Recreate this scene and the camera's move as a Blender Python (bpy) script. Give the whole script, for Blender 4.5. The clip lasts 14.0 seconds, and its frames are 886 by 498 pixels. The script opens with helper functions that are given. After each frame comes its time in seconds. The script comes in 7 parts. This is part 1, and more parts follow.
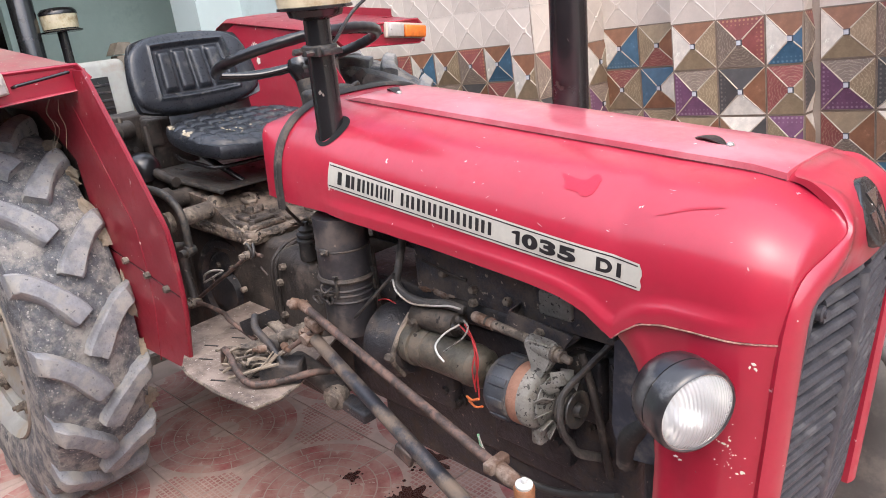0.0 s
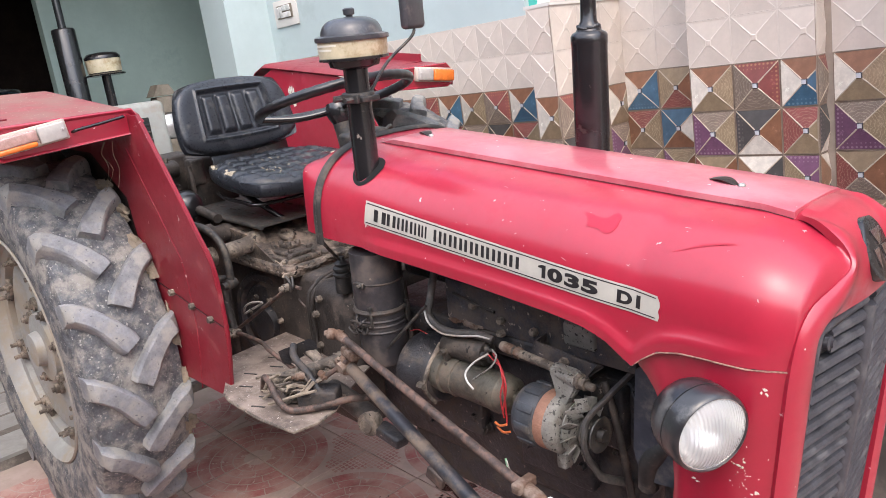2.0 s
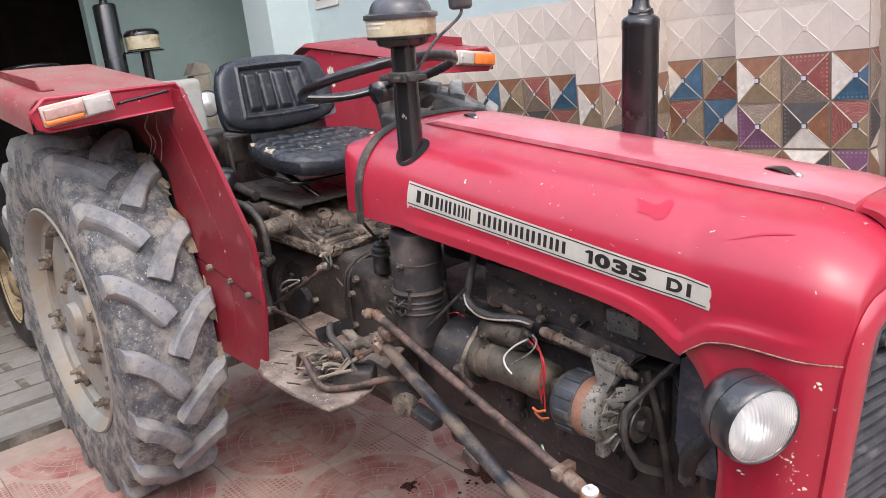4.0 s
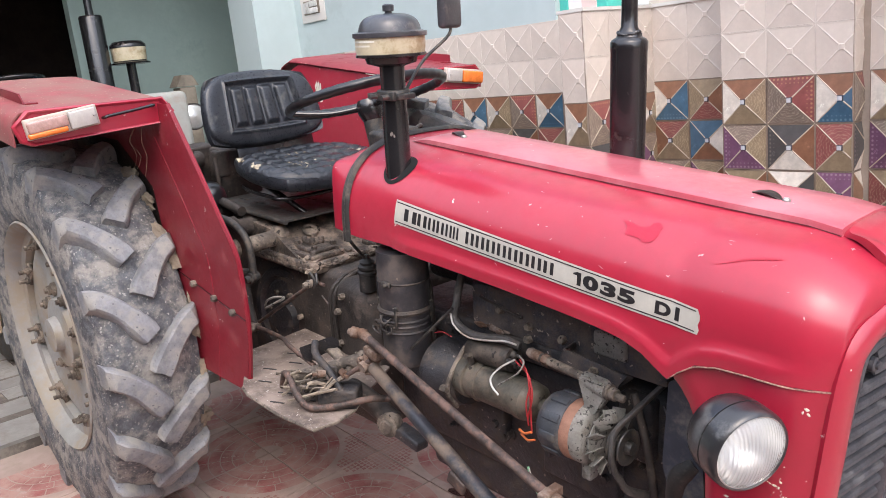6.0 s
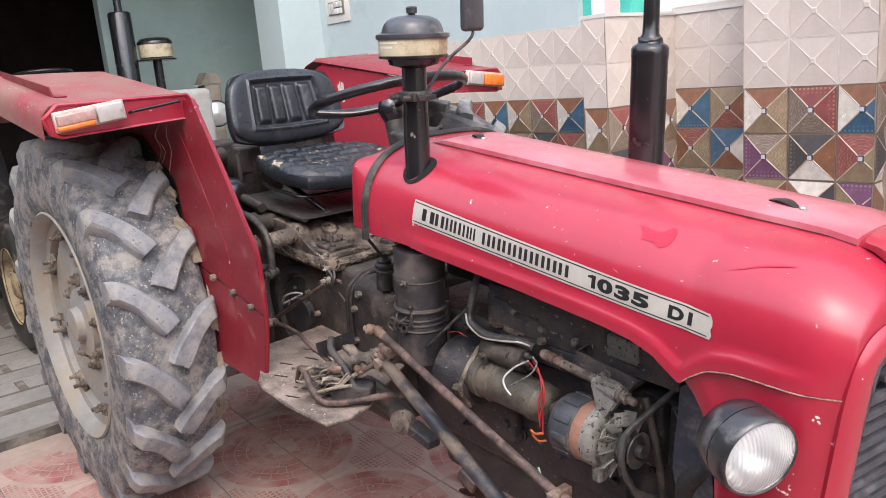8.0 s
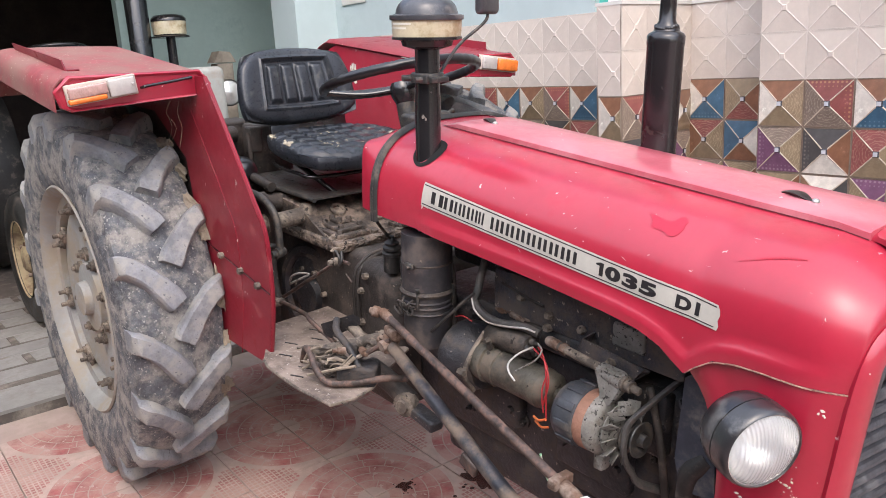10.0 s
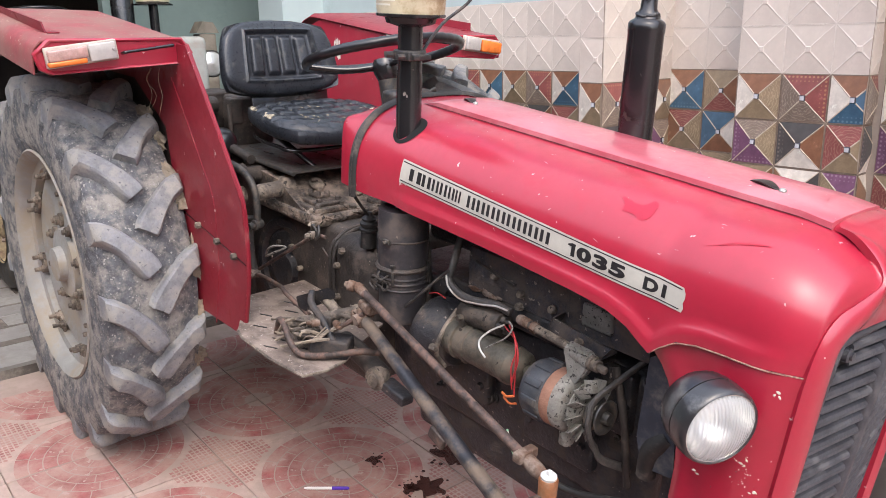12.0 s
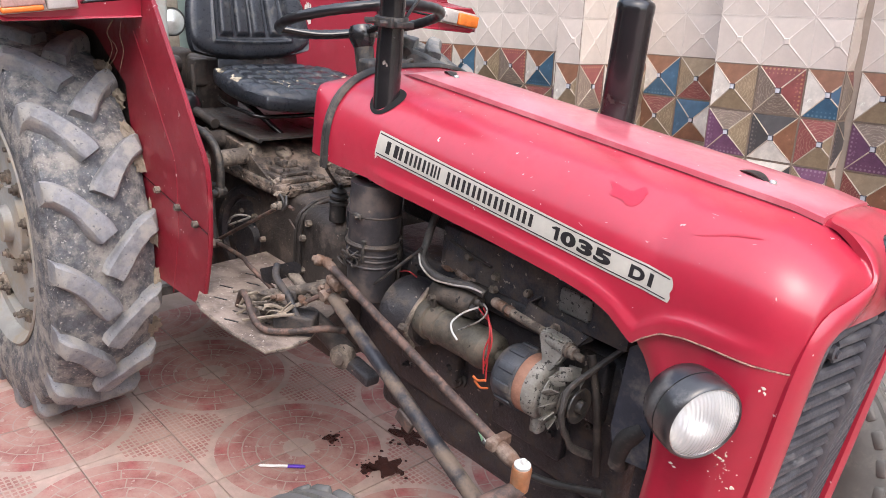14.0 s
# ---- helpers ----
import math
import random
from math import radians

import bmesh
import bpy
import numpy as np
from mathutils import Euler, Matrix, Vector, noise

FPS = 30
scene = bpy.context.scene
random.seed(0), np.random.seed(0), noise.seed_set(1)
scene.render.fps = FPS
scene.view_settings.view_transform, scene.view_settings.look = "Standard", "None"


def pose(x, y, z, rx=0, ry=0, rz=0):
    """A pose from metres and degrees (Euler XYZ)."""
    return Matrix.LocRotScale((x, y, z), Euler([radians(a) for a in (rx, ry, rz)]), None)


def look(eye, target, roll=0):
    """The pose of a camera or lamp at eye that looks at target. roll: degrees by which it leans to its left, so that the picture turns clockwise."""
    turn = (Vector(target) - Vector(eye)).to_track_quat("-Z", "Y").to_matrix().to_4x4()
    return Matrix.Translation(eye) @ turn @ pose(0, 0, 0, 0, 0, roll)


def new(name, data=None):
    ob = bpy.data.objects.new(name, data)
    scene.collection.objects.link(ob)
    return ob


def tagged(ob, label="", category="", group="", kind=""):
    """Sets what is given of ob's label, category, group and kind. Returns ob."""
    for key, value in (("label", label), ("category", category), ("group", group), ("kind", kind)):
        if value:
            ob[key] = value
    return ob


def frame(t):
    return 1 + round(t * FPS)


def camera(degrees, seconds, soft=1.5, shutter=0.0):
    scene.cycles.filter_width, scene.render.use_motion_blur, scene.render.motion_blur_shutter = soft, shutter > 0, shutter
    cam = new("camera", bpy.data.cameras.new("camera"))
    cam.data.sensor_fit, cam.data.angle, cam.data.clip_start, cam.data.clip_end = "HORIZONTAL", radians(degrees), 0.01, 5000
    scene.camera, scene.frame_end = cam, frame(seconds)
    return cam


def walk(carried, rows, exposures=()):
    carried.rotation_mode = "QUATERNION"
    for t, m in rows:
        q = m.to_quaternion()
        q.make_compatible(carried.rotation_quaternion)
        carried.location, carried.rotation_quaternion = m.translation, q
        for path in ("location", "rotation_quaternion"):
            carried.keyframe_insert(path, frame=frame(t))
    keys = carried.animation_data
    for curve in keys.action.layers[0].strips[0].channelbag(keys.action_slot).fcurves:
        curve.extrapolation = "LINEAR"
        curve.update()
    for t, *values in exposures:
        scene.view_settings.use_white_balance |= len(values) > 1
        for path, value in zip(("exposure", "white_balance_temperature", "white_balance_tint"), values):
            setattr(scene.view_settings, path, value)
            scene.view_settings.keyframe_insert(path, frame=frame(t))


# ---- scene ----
from mathutils import noise

SLOPE = Matrix.Rotation(radians(4.5), 4, "Y")   # the drive falls towards the gate
cam = camera(59.59, 14.0, soft=0.8)
# seconds, eye, target, roll, in the drive's own frame
PATH = [
    (0, (2.634, -1.232, 1.493), (1.274, 0.075, 0.83), -5.0),
    (0.4, (2.608, -1.299, 1.5), (1.422, 0.148, 0.795), -1.5),
    (0.5, (2.612, -1.31, 1.504), (1.396, 0.133, 0.84), -0.8),
    (1, (2.685, -1.311, 1.522), (1.268, -0.029, 0.933), -2.5),
    (1.5, (2.71, -1.297, 1.527), (1.266, -0.035, 0.961), -5.5),
    (2, (2.694, -1.311, 1.524), (1.277, -0.02, 0.952), -5.3),
    (2.5, (2.687, -1.321, 1.525), (1.27, -0.019, 0.978), -5.2),
    (3, (2.675, -1.331, 1.516), (1.235, -0.06, 0.959), -4.1),
    (3.2, (2.666, -1.333, 1.507), (1.216, -0.094, 0.907), -3.9),
    (5.3, (2.653, -1.34, 1.518), (1.201, -0.089, 0.948), -3.9),
    (5.5, (2.646, -1.331, 1.514), (1.223, -0.053, 0.929), -3.1),
    (6, (2.647, -1.333, 1.52), (1.214, -0.056, 0.956), -3.0),
    (6.5, (2.655, -1.337, 1.522), (1.168, -0.117, 0.974), -3.6),
    (7, (2.664, -1.335, 1.521), (1.173, -0.124, 0.967), -3.0),
    (7.5, (2.665, -1.345, 1.524), (1.171, -0.133, 0.977), -2.8),
    (8, (2.663, -1.344, 1.519), (1.198, -0.1, 0.964), -1.9),
    (8.2, (2.661, -1.347, 1.519), (1.194, -0.11, 0.954), -1.6),
    (10.3, (2.661, -1.341, 1.511), (1.195, -0.115, 0.92), -0.2),
    (10.5, (2.663, -1.344, 1.513), (1.207, -0.101, 0.931), 0.1),
    (11, (2.669, -1.348, 1.509), (1.234, -0.084, 0.923), 0.9),
    (11.5, (2.68, -1.35, 1.504), (1.261, -0.082, 0.888), 1.6),
    (12, (2.684, -1.352, 1.506), (1.259, -0.098, 0.876), 2.1),
    (12.5, (2.682, -1.359, 1.507), (1.268, -0.098, 0.866), 1.9),
    (13, (2.673, -1.359, 1.505), (1.235, -0.127, 0.861), 2.7),
    (13.5, (2.649, -1.346, 1.502), (1.212, -0.124, 0.838), 4.2),
    (14, (2.611, -1.349, 1.487), (1.283, -0.016, 0.808), 5.8),
]
walk(cam, [(t, SLOPE @ look(e, a, r)) for t, e, a, r in PATH], [(0.0, 1.25, 6200, 12), (1.0, 1.21, 6200, 12), (2.0, 1.21, 6200, 12), (3.0, 1.10, 6200, 12), (5.5, 1.14, 6200, 12), (12.5, 1.16, 6200, 12), (14.0, 1.25, 6200, 12)])

# world and light
world = bpy.data.worlds.new("sky")
scene.world = world
world.use_nodes = True
wn = world.node_tree
sky = wn.nodes.new("ShaderNodeTexSky")
sky.sky_type, sky.sun_disc = "NISHITA", False
sky.sun_elevation, sky.sun_rotation = radians(52), radians(125)
sky.air_density, sky.dust_density, sky.ozone_density = 1.0, 4.0, 1.0
wn.nodes["Background"].inputs[1].default_value = 0.15
wn.links.new(sky.outputs[0], wn.nodes["Background"].inputs[0])
sun = new("sun", bpy.data.lights.new("sun", "SUN"))
sun.data.energy, sun.data.angle, sun.data.color = 1.5, radians(125), (1.0, 0.975, 0.94)
sun.matrix_world = look((3.0, -4.2, 8), (1, 0, 0))


# ---- building helpers ----
def link_mesh(name, bm, mats, smooth=False):
    me = bpy.data.meshes.new(name)
    bmesh.ops.recalc_face_normals(bm, faces=bm.faces)
    bm.to_mesh(me)
    bm.free()
    for m in (mats if isinstance(mats, (list, tuple)) else [mats]):
        me.materials.append(m)
    if smooth:
        me.polygons.foreach_set("use_smooth", [True] * len(me.polygons))
        me.set_sharp_from_angle(angle=radians(smooth if smooth is not True else 40))
    return new(name, me)


def part(name, bm, mats, parent, label="", smooth=50):
    ob = link_mesh(name, bm, mats, smooth)
    ob.parent = parent
    return tagged(ob, label) if label else ob


def thing(name, label, category, group="", tilt=True, at=(0, 0, 0), turn=0):
    ob = new(name)
    ob.matrix_basis = (SLOPE if tilt else Matrix()) @ pose(*at, 0, 0, turn)
    return tagged(ob, label, category, group)


def B():
    return bmesh.new()


def box(bm, c, s, bevel=0.0, m=None, seg=2):
    r = bmesh.ops.create_cube(bm, size=1.0, matrix=Matrix.LocRotScale(None, None, s))
    vs = r["verts"]
    if bevel:
        es = list({e for v in vs for e in v.link_edges})
        out = bmesh.ops.bevel(bm, geom=es, offset=bevel, segments=seg, profile=0.5, affect="EDGES")
        vs = list({v for f in out["faces"] for v in f.verts} | {v for v in vs if v.is_valid})
    bmesh.ops.transform(bm, matrix=Matrix.Translation(c) @ (m or Matrix()), verts=vs)
    return vs


def axes(d):
    return Vector(d).normalized().to_track_quat("Z", "Y").to_matrix().to_4x4()


def ring(bm, c, u, v, r, seg, a0=0.0):
    return [bm.verts.new(Vector(c) + u * (r * math.cos(a0 + 2 * math.pi * i / seg)) + v * (r * math.sin(a0 + 2 * math.pi * i / seg))) for i in range(seg)]


def bridge(bm, a, b):
    n = len(a)
    for i in range(n):
        bm.faces.new((a[i], a[(i + 1) % n], b[(i + 1) % n], b[i]))


def lathe(bm, prof, o=(0, 0, 0), d=(0, 0, 1), seg=24, caps=True):
    """A turned shape: prof is a list of (radius, distance along d)."""
    q = axes(d).to_3x3()
    u, v, w = q @ Vector((1, 0, 0)), q @ Vector((0, 1, 0)), q @ Vector((0, 0, 1))
    rings = [ring(bm, Vector(o) + w * h, u, v, max(r, 1e-4), seg) for r, h in prof]
    for a, b in zip(rings, rings[1:]):
        bridge(bm, a, b)
    if caps:
        bm.faces.new(rings[0])
        bm.faces.new(rings[-1])
    return [x for r in rings for x in r]


def cyl(bm, a, b, r, r2=None, seg=16):
    a, b = Vector(a), Vector(b)
    return lathe(bm, [(r, 0), (r if r2 is None else r2, (b - a).length)], a, b - a, seg)


def spline(pts, n=8):
    """Catmull-Rom through the points."""
    p = [Vector(q) for q in pts]
    p = [p[0] * 2 - p[1]] + p + [p[-1] * 2 - p[-2]]
    out = []
    for i in range(1, len(p) - 2):
        for k in range(n):
            t = k / n
            out.append(0.5 * ((2 * p[i]) + (p[i + 1] - p[i - 1]) * t + (2 * p[i - 1] - 5 * p[i] + 4 * p[i + 1] - p[i + 2]) * t * t + (3 * p[i] - p[i - 1] - 3 * p[i + 1] + p[i + 2]) * t ** 3))
    return out + [p[-2]]


def tube(bm, pts, r, seg=8, n=6, closed=False, flat=1.0):
    p = spline(pts, n) if n > 1 else [Vector(q) for q in pts]
    if closed:
        p = p[:-1]
    rings = []
    up = None
    for i, c in enumerate(p):
        t = (p[(i + 1) % len(p)] - p[i - 1]) if closed else (p[min(i + 1, len(p) - 1)] - p[max(i - 1, 0)])
        t.normalize()
        if up is None:
            up = t.orthogonal().normalized()
        up = (up - t * up.dot(t)).normalized()
        rings.append(ring(bm, c, up, t.cross(up) * flat, r, seg))
    for a, b in zip(rings, rings[1:]):
        bridge(bm, a, b)
    if closed:
        bridge(bm, rings[-1], rings[0])
    else:
        bm.faces.new(rings[0])
        bm.faces.new(rings[-1])


def torus(bm, c, d, R, r, seg=48, s2=10):
    q = axes(d).to_3x3()
    u, v, w = q @ Vector((1, 0, 0)), q @ Vector((0, 1, 0)), q @ Vector((0, 0, 1))
    rings = []
    for i in range(seg):
        a = 2 * math.pi * i / seg
        rad = u * math.cos(a) + v * math.sin(a)
        rings.append(ring(bm, Vector(c) + rad * R, rad, w, r, s2))
    for i in range(seg):
        bridge(bm, rings[i], rings[(i + 1) % seg])


def prism(bm, poly, d, o=(0, 0, 0)):
    """A flat outline (3D points) pushed along d."""
    a = [bm.verts.new(Vector(p) + Vector(o)) for p in poly]
    b = [bm.verts.new(Vector(p) + Vector(o) + Vector(d)) for p in poly]
    bm.faces.new(a)
    bm.faces.new(list(reversed(b)))
    bridge(bm, a, b)
    return a + b


def grid(bm, rows):
    """Quads over rows of points; returns rows of verts."""
    vs = [[bm.verts.new(p) for p in r] for r in rows]
    for a, b in zip(vs, vs[1:]):
        for i in range(len(a) - 1):
            bm.faces.new((a[i], a[i + 1], b[i + 1], b[i]))
    return vs


def shell(bm, t):
    """Give a sheet thickness t, inwards."""
    bmesh.ops.recalc_face_normals(bm, faces=bm.faces)
    bmesh.ops.solidify(bm, geom=list(bm.faces), thickness=t)


def bolt(bm, c, d, r=0.009, h=0.008):
    lathe(bm, [(r, -0.004), (r, h * 0.7), (r * 0.8, h)], c, d, 6)

# ---- materials ----
def material(name, base, rough=0.5, metal=0.0, var=0.18, scale=9.0, dirt=None, amount=0.3, dscale=5.0, bump=0.15, bscale=70.0, coat=0.0, chips=None, chip_amount=0.2, chip_scale=40.0, per_piece=0.0, edge=0.08, dist=0.004):
    """A worn surface: base colour with broad and fine variation, patches of dirt, small chips, relief."""
    m = bpy.data.materials.new(name)
    m.use_nodes = True
    nt = m.node_tree
    N, L = nt.nodes, nt.links
    b = N["Principled BSDF"]
    co = N.new("ShaderNodeTexCoord")

    def noise_at(s, detail=4.0, rough_=0.6, off=0.0):
        n = N.new("ShaderNodeTexNoise")
        n.inputs["Scale"].default_value, n.inputs["Detail"].default_value, n.inputs["Roughness"].default_value = s, detail, rough_
        mp = N.new("ShaderNodeMapping")
        mp.inputs["Location"].default_value = (off, off * 1.7, -off)
        L.new(co.outputs["Object"], mp.inputs[0])
        L.new(mp.outputs[0], n.inputs["Vector"])
        return n.outputs["Fac"]

    def ramp(sock, lo, hi):
        r = N.new("ShaderNodeMapRange")
        r.interpolation_type = "SMOOTHSTEP"
        r.inputs["From Min"].default_value, r.inputs["From Max"].default_value = lo, hi
        L.new(sock, r.inputs["Value"])
        return r.outputs[0]

    def mix(f, a, c):
        x = N.new("ShaderNodeMix")
        x.data_type = "RGBA"
        for i, s in ((0, f), (6, a), (7, c)):
            if hasattr(s, "is_linked"):
                L.new(s, x.inputs[i])
            else:
                x.inputs[i].default_value = s if i == 0 else (*s, 1)
        return x.outputs[2]

    lo = tuple(c * (1 - var) for c in base)
    hi = tuple(min(1, c * (1 + var)) for c in base)
    col = mix(ramp(noise_at(scale), 0.3, 0.7), lo, hi)
    fine = noise_at(scale * 9, 5.0, 0.7, 3.0)
    col = mix(ramp(fine, 0.35, 0.9), col, tuple(c * (1 - var * 0.8) for c in base))
    if per_piece:
        oi = N.new("ShaderNodeObjectInfo")
        hsv = N.new("ShaderNodeHueSaturation")
        rr = N.new("ShaderNodeMapRange")
        rr.inputs["To Min"].default_value, rr.inputs["To Max"].default_value = 1 - per_piece, 1 + per_piece
        L.new(oi.outputs["Random"], rr.inputs["Value"])
        L.new(rr.outputs[0], hsv.inputs["Value"])
        L.new(col, hsv.inputs["Color"])
        col = hsv.outputs[0]
    rsock = None
    if dirt:
        d = ramp(noise_at(dscale, 8.0, 0.7, 7.0), 0.62 - amount * 0.45, 0.72 - amount * 0.2)
        col = mix(d, col, dirt)
        rsock = d
    if chips:
        c = ramp(noise_at(chip_scale, 3.0, 0.55, 11.0), 0.74 - chip_amount * 0.3, 0.76 - chip_amount * 0.3)
        col = mix(c, col, chips)
    L.new(col, b.inputs["Base Color"])
    rm = N.new("ShaderNodeMapRange")
    rm.inputs["To Min"].default_value, rm.inputs["To Max"].default_value = max(rough - 0.08, 0.02), min(rough + 0.12, 1)
    L.new(fine, rm.inputs["Value"])
    if rsock is not None:
        mx = N.new("ShaderNodeMix")
        L.new(rsock, mx.inputs[0])
        L.new(rm.outputs[0], mx.inputs[2])
        mx.inputs[3].default_value = 0.9
        L.new(mx.outputs[0], b.inputs["Roughness"])
    else:
        L.new(rm.outputs[0], b.inputs["Roughness"])
    b.inputs["Metallic"].default_value = metal
    b.inputs["Coat Weight"].default_value = coat
    b.inputs["Coat Roughness"].default_value = 0.16
    b.inputs["Coat IOR"].default_value = 1.5
    bp = N.new("ShaderNodeBump")
    bp.inputs["Strength"].default_value, bp.inputs["Distance"].default_value = bump, dist
    L.new(noise_at(bscale, 6.0, 0.65, 5.0), bp.inputs["Height"])
    L.new(bp.outputs[0], b.inputs["Normal"])
    return m


DUST = (0.30, 0.25, 0.20)
red_paint = material("red_paint", (0.37, 0.0125, 0.036), 0.46, var=0.08, scale=3, dirt=(0.40, 0.022, 0.047), amount=0.2, dscale=4, bump=0.03, bscale=12, coat=1.0, chips=(0.62, 0.45, 0.42), chip_amount=0.055, chip_scale=55)
red_paint.node_tree.nodes["Principled BSDF"].inputs["Coat Roughness"].default_value = 0.20
red_paint.node_tree.nodes["Principled BSDF"].inputs["Specular IOR Level"].default_value = 0.34
# flap red paled by dust and by the sky's sheen, put into its colour
red_flap_sheen = material("red_flap_sheen", (0.49, 0.090, 0.122), 0.42, var=0.1, scale=5, dirt=(0.55, 0.17, 0.20), amount=0.36, dscale=6, bump=0.03, bscale=20, coat=0.8, chips=(0.66, 0.48, 0.45), chip_amount=0.05, chip_scale=50)
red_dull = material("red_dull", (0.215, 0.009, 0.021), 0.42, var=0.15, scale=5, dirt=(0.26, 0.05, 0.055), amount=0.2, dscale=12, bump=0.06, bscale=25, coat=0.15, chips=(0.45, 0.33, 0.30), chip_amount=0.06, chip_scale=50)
red_dusty = material("red_dusty", (0.26, 0.050, 0.056), 0.65, var=0.15, scale=30, dirt=(0.245, 0.125, 0.105), amount=0.62, dscale=5, bump=0.12, bscale=90, chips=(0.42, 0.32, 0.25), chip_amount=0.22, chip_scale=110)
tyre_rubber = material("tyre_rubber", (0.100, 0.105, 0.116), 0.8, var=0.4, scale=30, dirt=(0.29, 0.272, 0.245), amount=0.46, dscale=16, bump=0.9, bscale=55, chips=(0.33, 0.32, 0.30), chip_amount=0.36, chip_scale=110, dist=0.008)
tyre_lug = material("tyre_lug", (0.215, 0.221, 0.238), 0.62, var=0.3, scale=16, dirt=(0.31, 0.298, 0.275), amount=0.45, dscale=12, bump=0.6, bscale=70, chips=(0.13, 0.132, 0.138), chip_amount=0.30, chip_scale=90, dist=0.004, per_piece=0.15)
mud_tan = material("mud_tan", (0.28, 0.232, 0.172), 0.95, var=0.3, scale=24, dirt=(0.25, 0.215, 0.17), amount=0.4, dscale=18, bump=0.8, bscale=110, dist=0.006)
tyre_smooth = material("tyre_smooth", (0.105, 0.103, 0.098), 0.75, var=0.15, scale=8, dirt=(0.19, 0.175, 0.155), amount=0.4, dscale=6, bump=0.15, bscale=60)
black_rubber = material("black_rubber", (0.022, 0.021, 0.020), 0.5, var=0.25, dirt=(0.12, 0.10, 0.085), amount=0.25, dscale=14, bump=0.1)
black_paint = material("black_paint", (0.014, 0.013, 0.014), 0.2, var=0.3, scale=14, dirt=(0.09, 0.06, 0.05), amount=0.10, dscale=10, bump=0.12, bscale=60, coat=0.3, chips=(0.2, 0.17, 0.15), chip_amount=0.03)
black_plain = material("black_plain", (0.012, 0.012, 0.014), 0.3, var=0.2, bump=0.05, coat=0.3)
lamp_shell = material("lamp_shell", (0.022, 0.022, 0.024), 0.30, var=0.3, scale=12, dirt=(0.10, 0.098, 0.096), amount=0.26, dscale=16, bump=0.1, bscale=80, coat=0.7, chips=(0.30, 0.29, 0.27), chip_amount=0.06, chip_scale=70)
black_gloss = material("black_gloss", (0.012, 0.012, 0.013), 0.22, var=0.2, dirt=(0.08, 0.075, 0.07), amount=0.12, bump=0.04, coat=0.5)
vinyl = material("vinyl", (0.022, 0.025, 0.031), 0.27, var=0.3, scale=14, dirt=(0.085, 0.085, 0.08), amount=0.16, dscale=22, chips=(0.22, 0.20, 0.16), chip_amount=0.05, chip_scale=38, bump=0.2, bscale=110)
foam = material("foam", (0.40, 0.345, 0.255), 0.95, var=0.3, scale=40, bump=0.6, bscale=160)
rim_silver = material("rim_silver", (0.30, 0.30, 0.29), 0.55, 0.15, var=0.15, scale=7, dirt=(0.33, 0.29, 0.23), amount=0.45, dscale=5, bump=0.1)
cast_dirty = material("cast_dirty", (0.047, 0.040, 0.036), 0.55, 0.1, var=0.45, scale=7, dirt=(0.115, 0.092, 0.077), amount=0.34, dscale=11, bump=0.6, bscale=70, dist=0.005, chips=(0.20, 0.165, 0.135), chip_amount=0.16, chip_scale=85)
cast_dusty = material("cast_dusty", (0.095, 0.078, 0.064), 0.75, 0.05, var=0.4, scale=14, dirt=(0.27, 0.222, 0.175), amount=0.46, dscale=20, bump=0.7, bscale=80, dist=0.006, chips=(0.04, 0.034, 0.030), chip_amount=0.3, chip_scale=60)
head_blue = material("head_blue", (0.048, 0.048, 0.058), 0.42, 0.1, var=0.4, scale=12, dirt=(0.14, 0.112, 0.096), amount=0.46, dscale=14, bump=0.9, bscale=50, dist=0.006, chips=(0.30, 0.25, 0.21), chip_amount=0.26, chip_scale=60)
cast_mid = material("cast_mid", (0.060, 0.050, 0.043), 0.55, 0.1, var=0.45, scale=10, dirt=(0.265, 0.208, 0.165), amount=0.46, dscale=15, bump=0.9, bscale=60, dist=0.006, chips=(0.025, 0.021, 0.018), chip_amount=0.36, chip_scale=46)
engine_black = material("engine_black", (0.028, 0.028, 0.032), 0.42, 0.1, var=0.4, scale=14, dirt=(0.085, 0.07, 0.06), amount=0.34, dscale=16, bump=0.7, bscale=70, dist=0.005, chips=(0.24, 0.20, 0.17), chip_amount=0.18, chip_scale=75)
alloy = material("alloy", (0.27, 0.262, 0.24), 0.6, 0.25, var=0.25, scale=22, dirt=(0.18, 0.16, 0.135), amount=0.35, dscale=22, bump=0.5, bscale=120, chips=(0.055, 0.052, 0.048), chip_amount=0.46, chip_scale=120)
starter_grey = material("starter_grey", (0.085, 0.078, 0.062), 0.42, 0.25, var=0.45, scale=20, dirt=(0.16, 0.13, 0.10), amount=0.42, dscale=18, bump=0.6, bscale=60, chips=(0.035, 0.028, 0.022), chip_amount=0.30, chip_scale=45)
starter_dark = material("starter_dark", (0.050, 0.043, 0.037), 0.45, 0.2, var=0.45, scale=20, dirt=(0.13, 0.105, 0.083), amount=0.4, dscale=20, bump=0.6, bscale=60, chips=(0.022, 0.018, 0.016), chip_amount=0.30, chip_scale=45)
copper = material("copper", (0.36, 0.19, 0.13), 0.6, 0.3, var=0.2, scale=30, bump=0.5, bscale=220)
rag_dusty = material("rag_dusty", (0.26, 0.215, 0.165), 0.95, var=0.35, scale=30, bump=0.5)
rust = material("rust", (0.125, 0.072, 0.047), 0.85, 0.1, var=0.4, scale=20, dirt=(0.27, 0.21, 0.17), amount=0.4, dscale=16, bump=0.5, bscale=120)
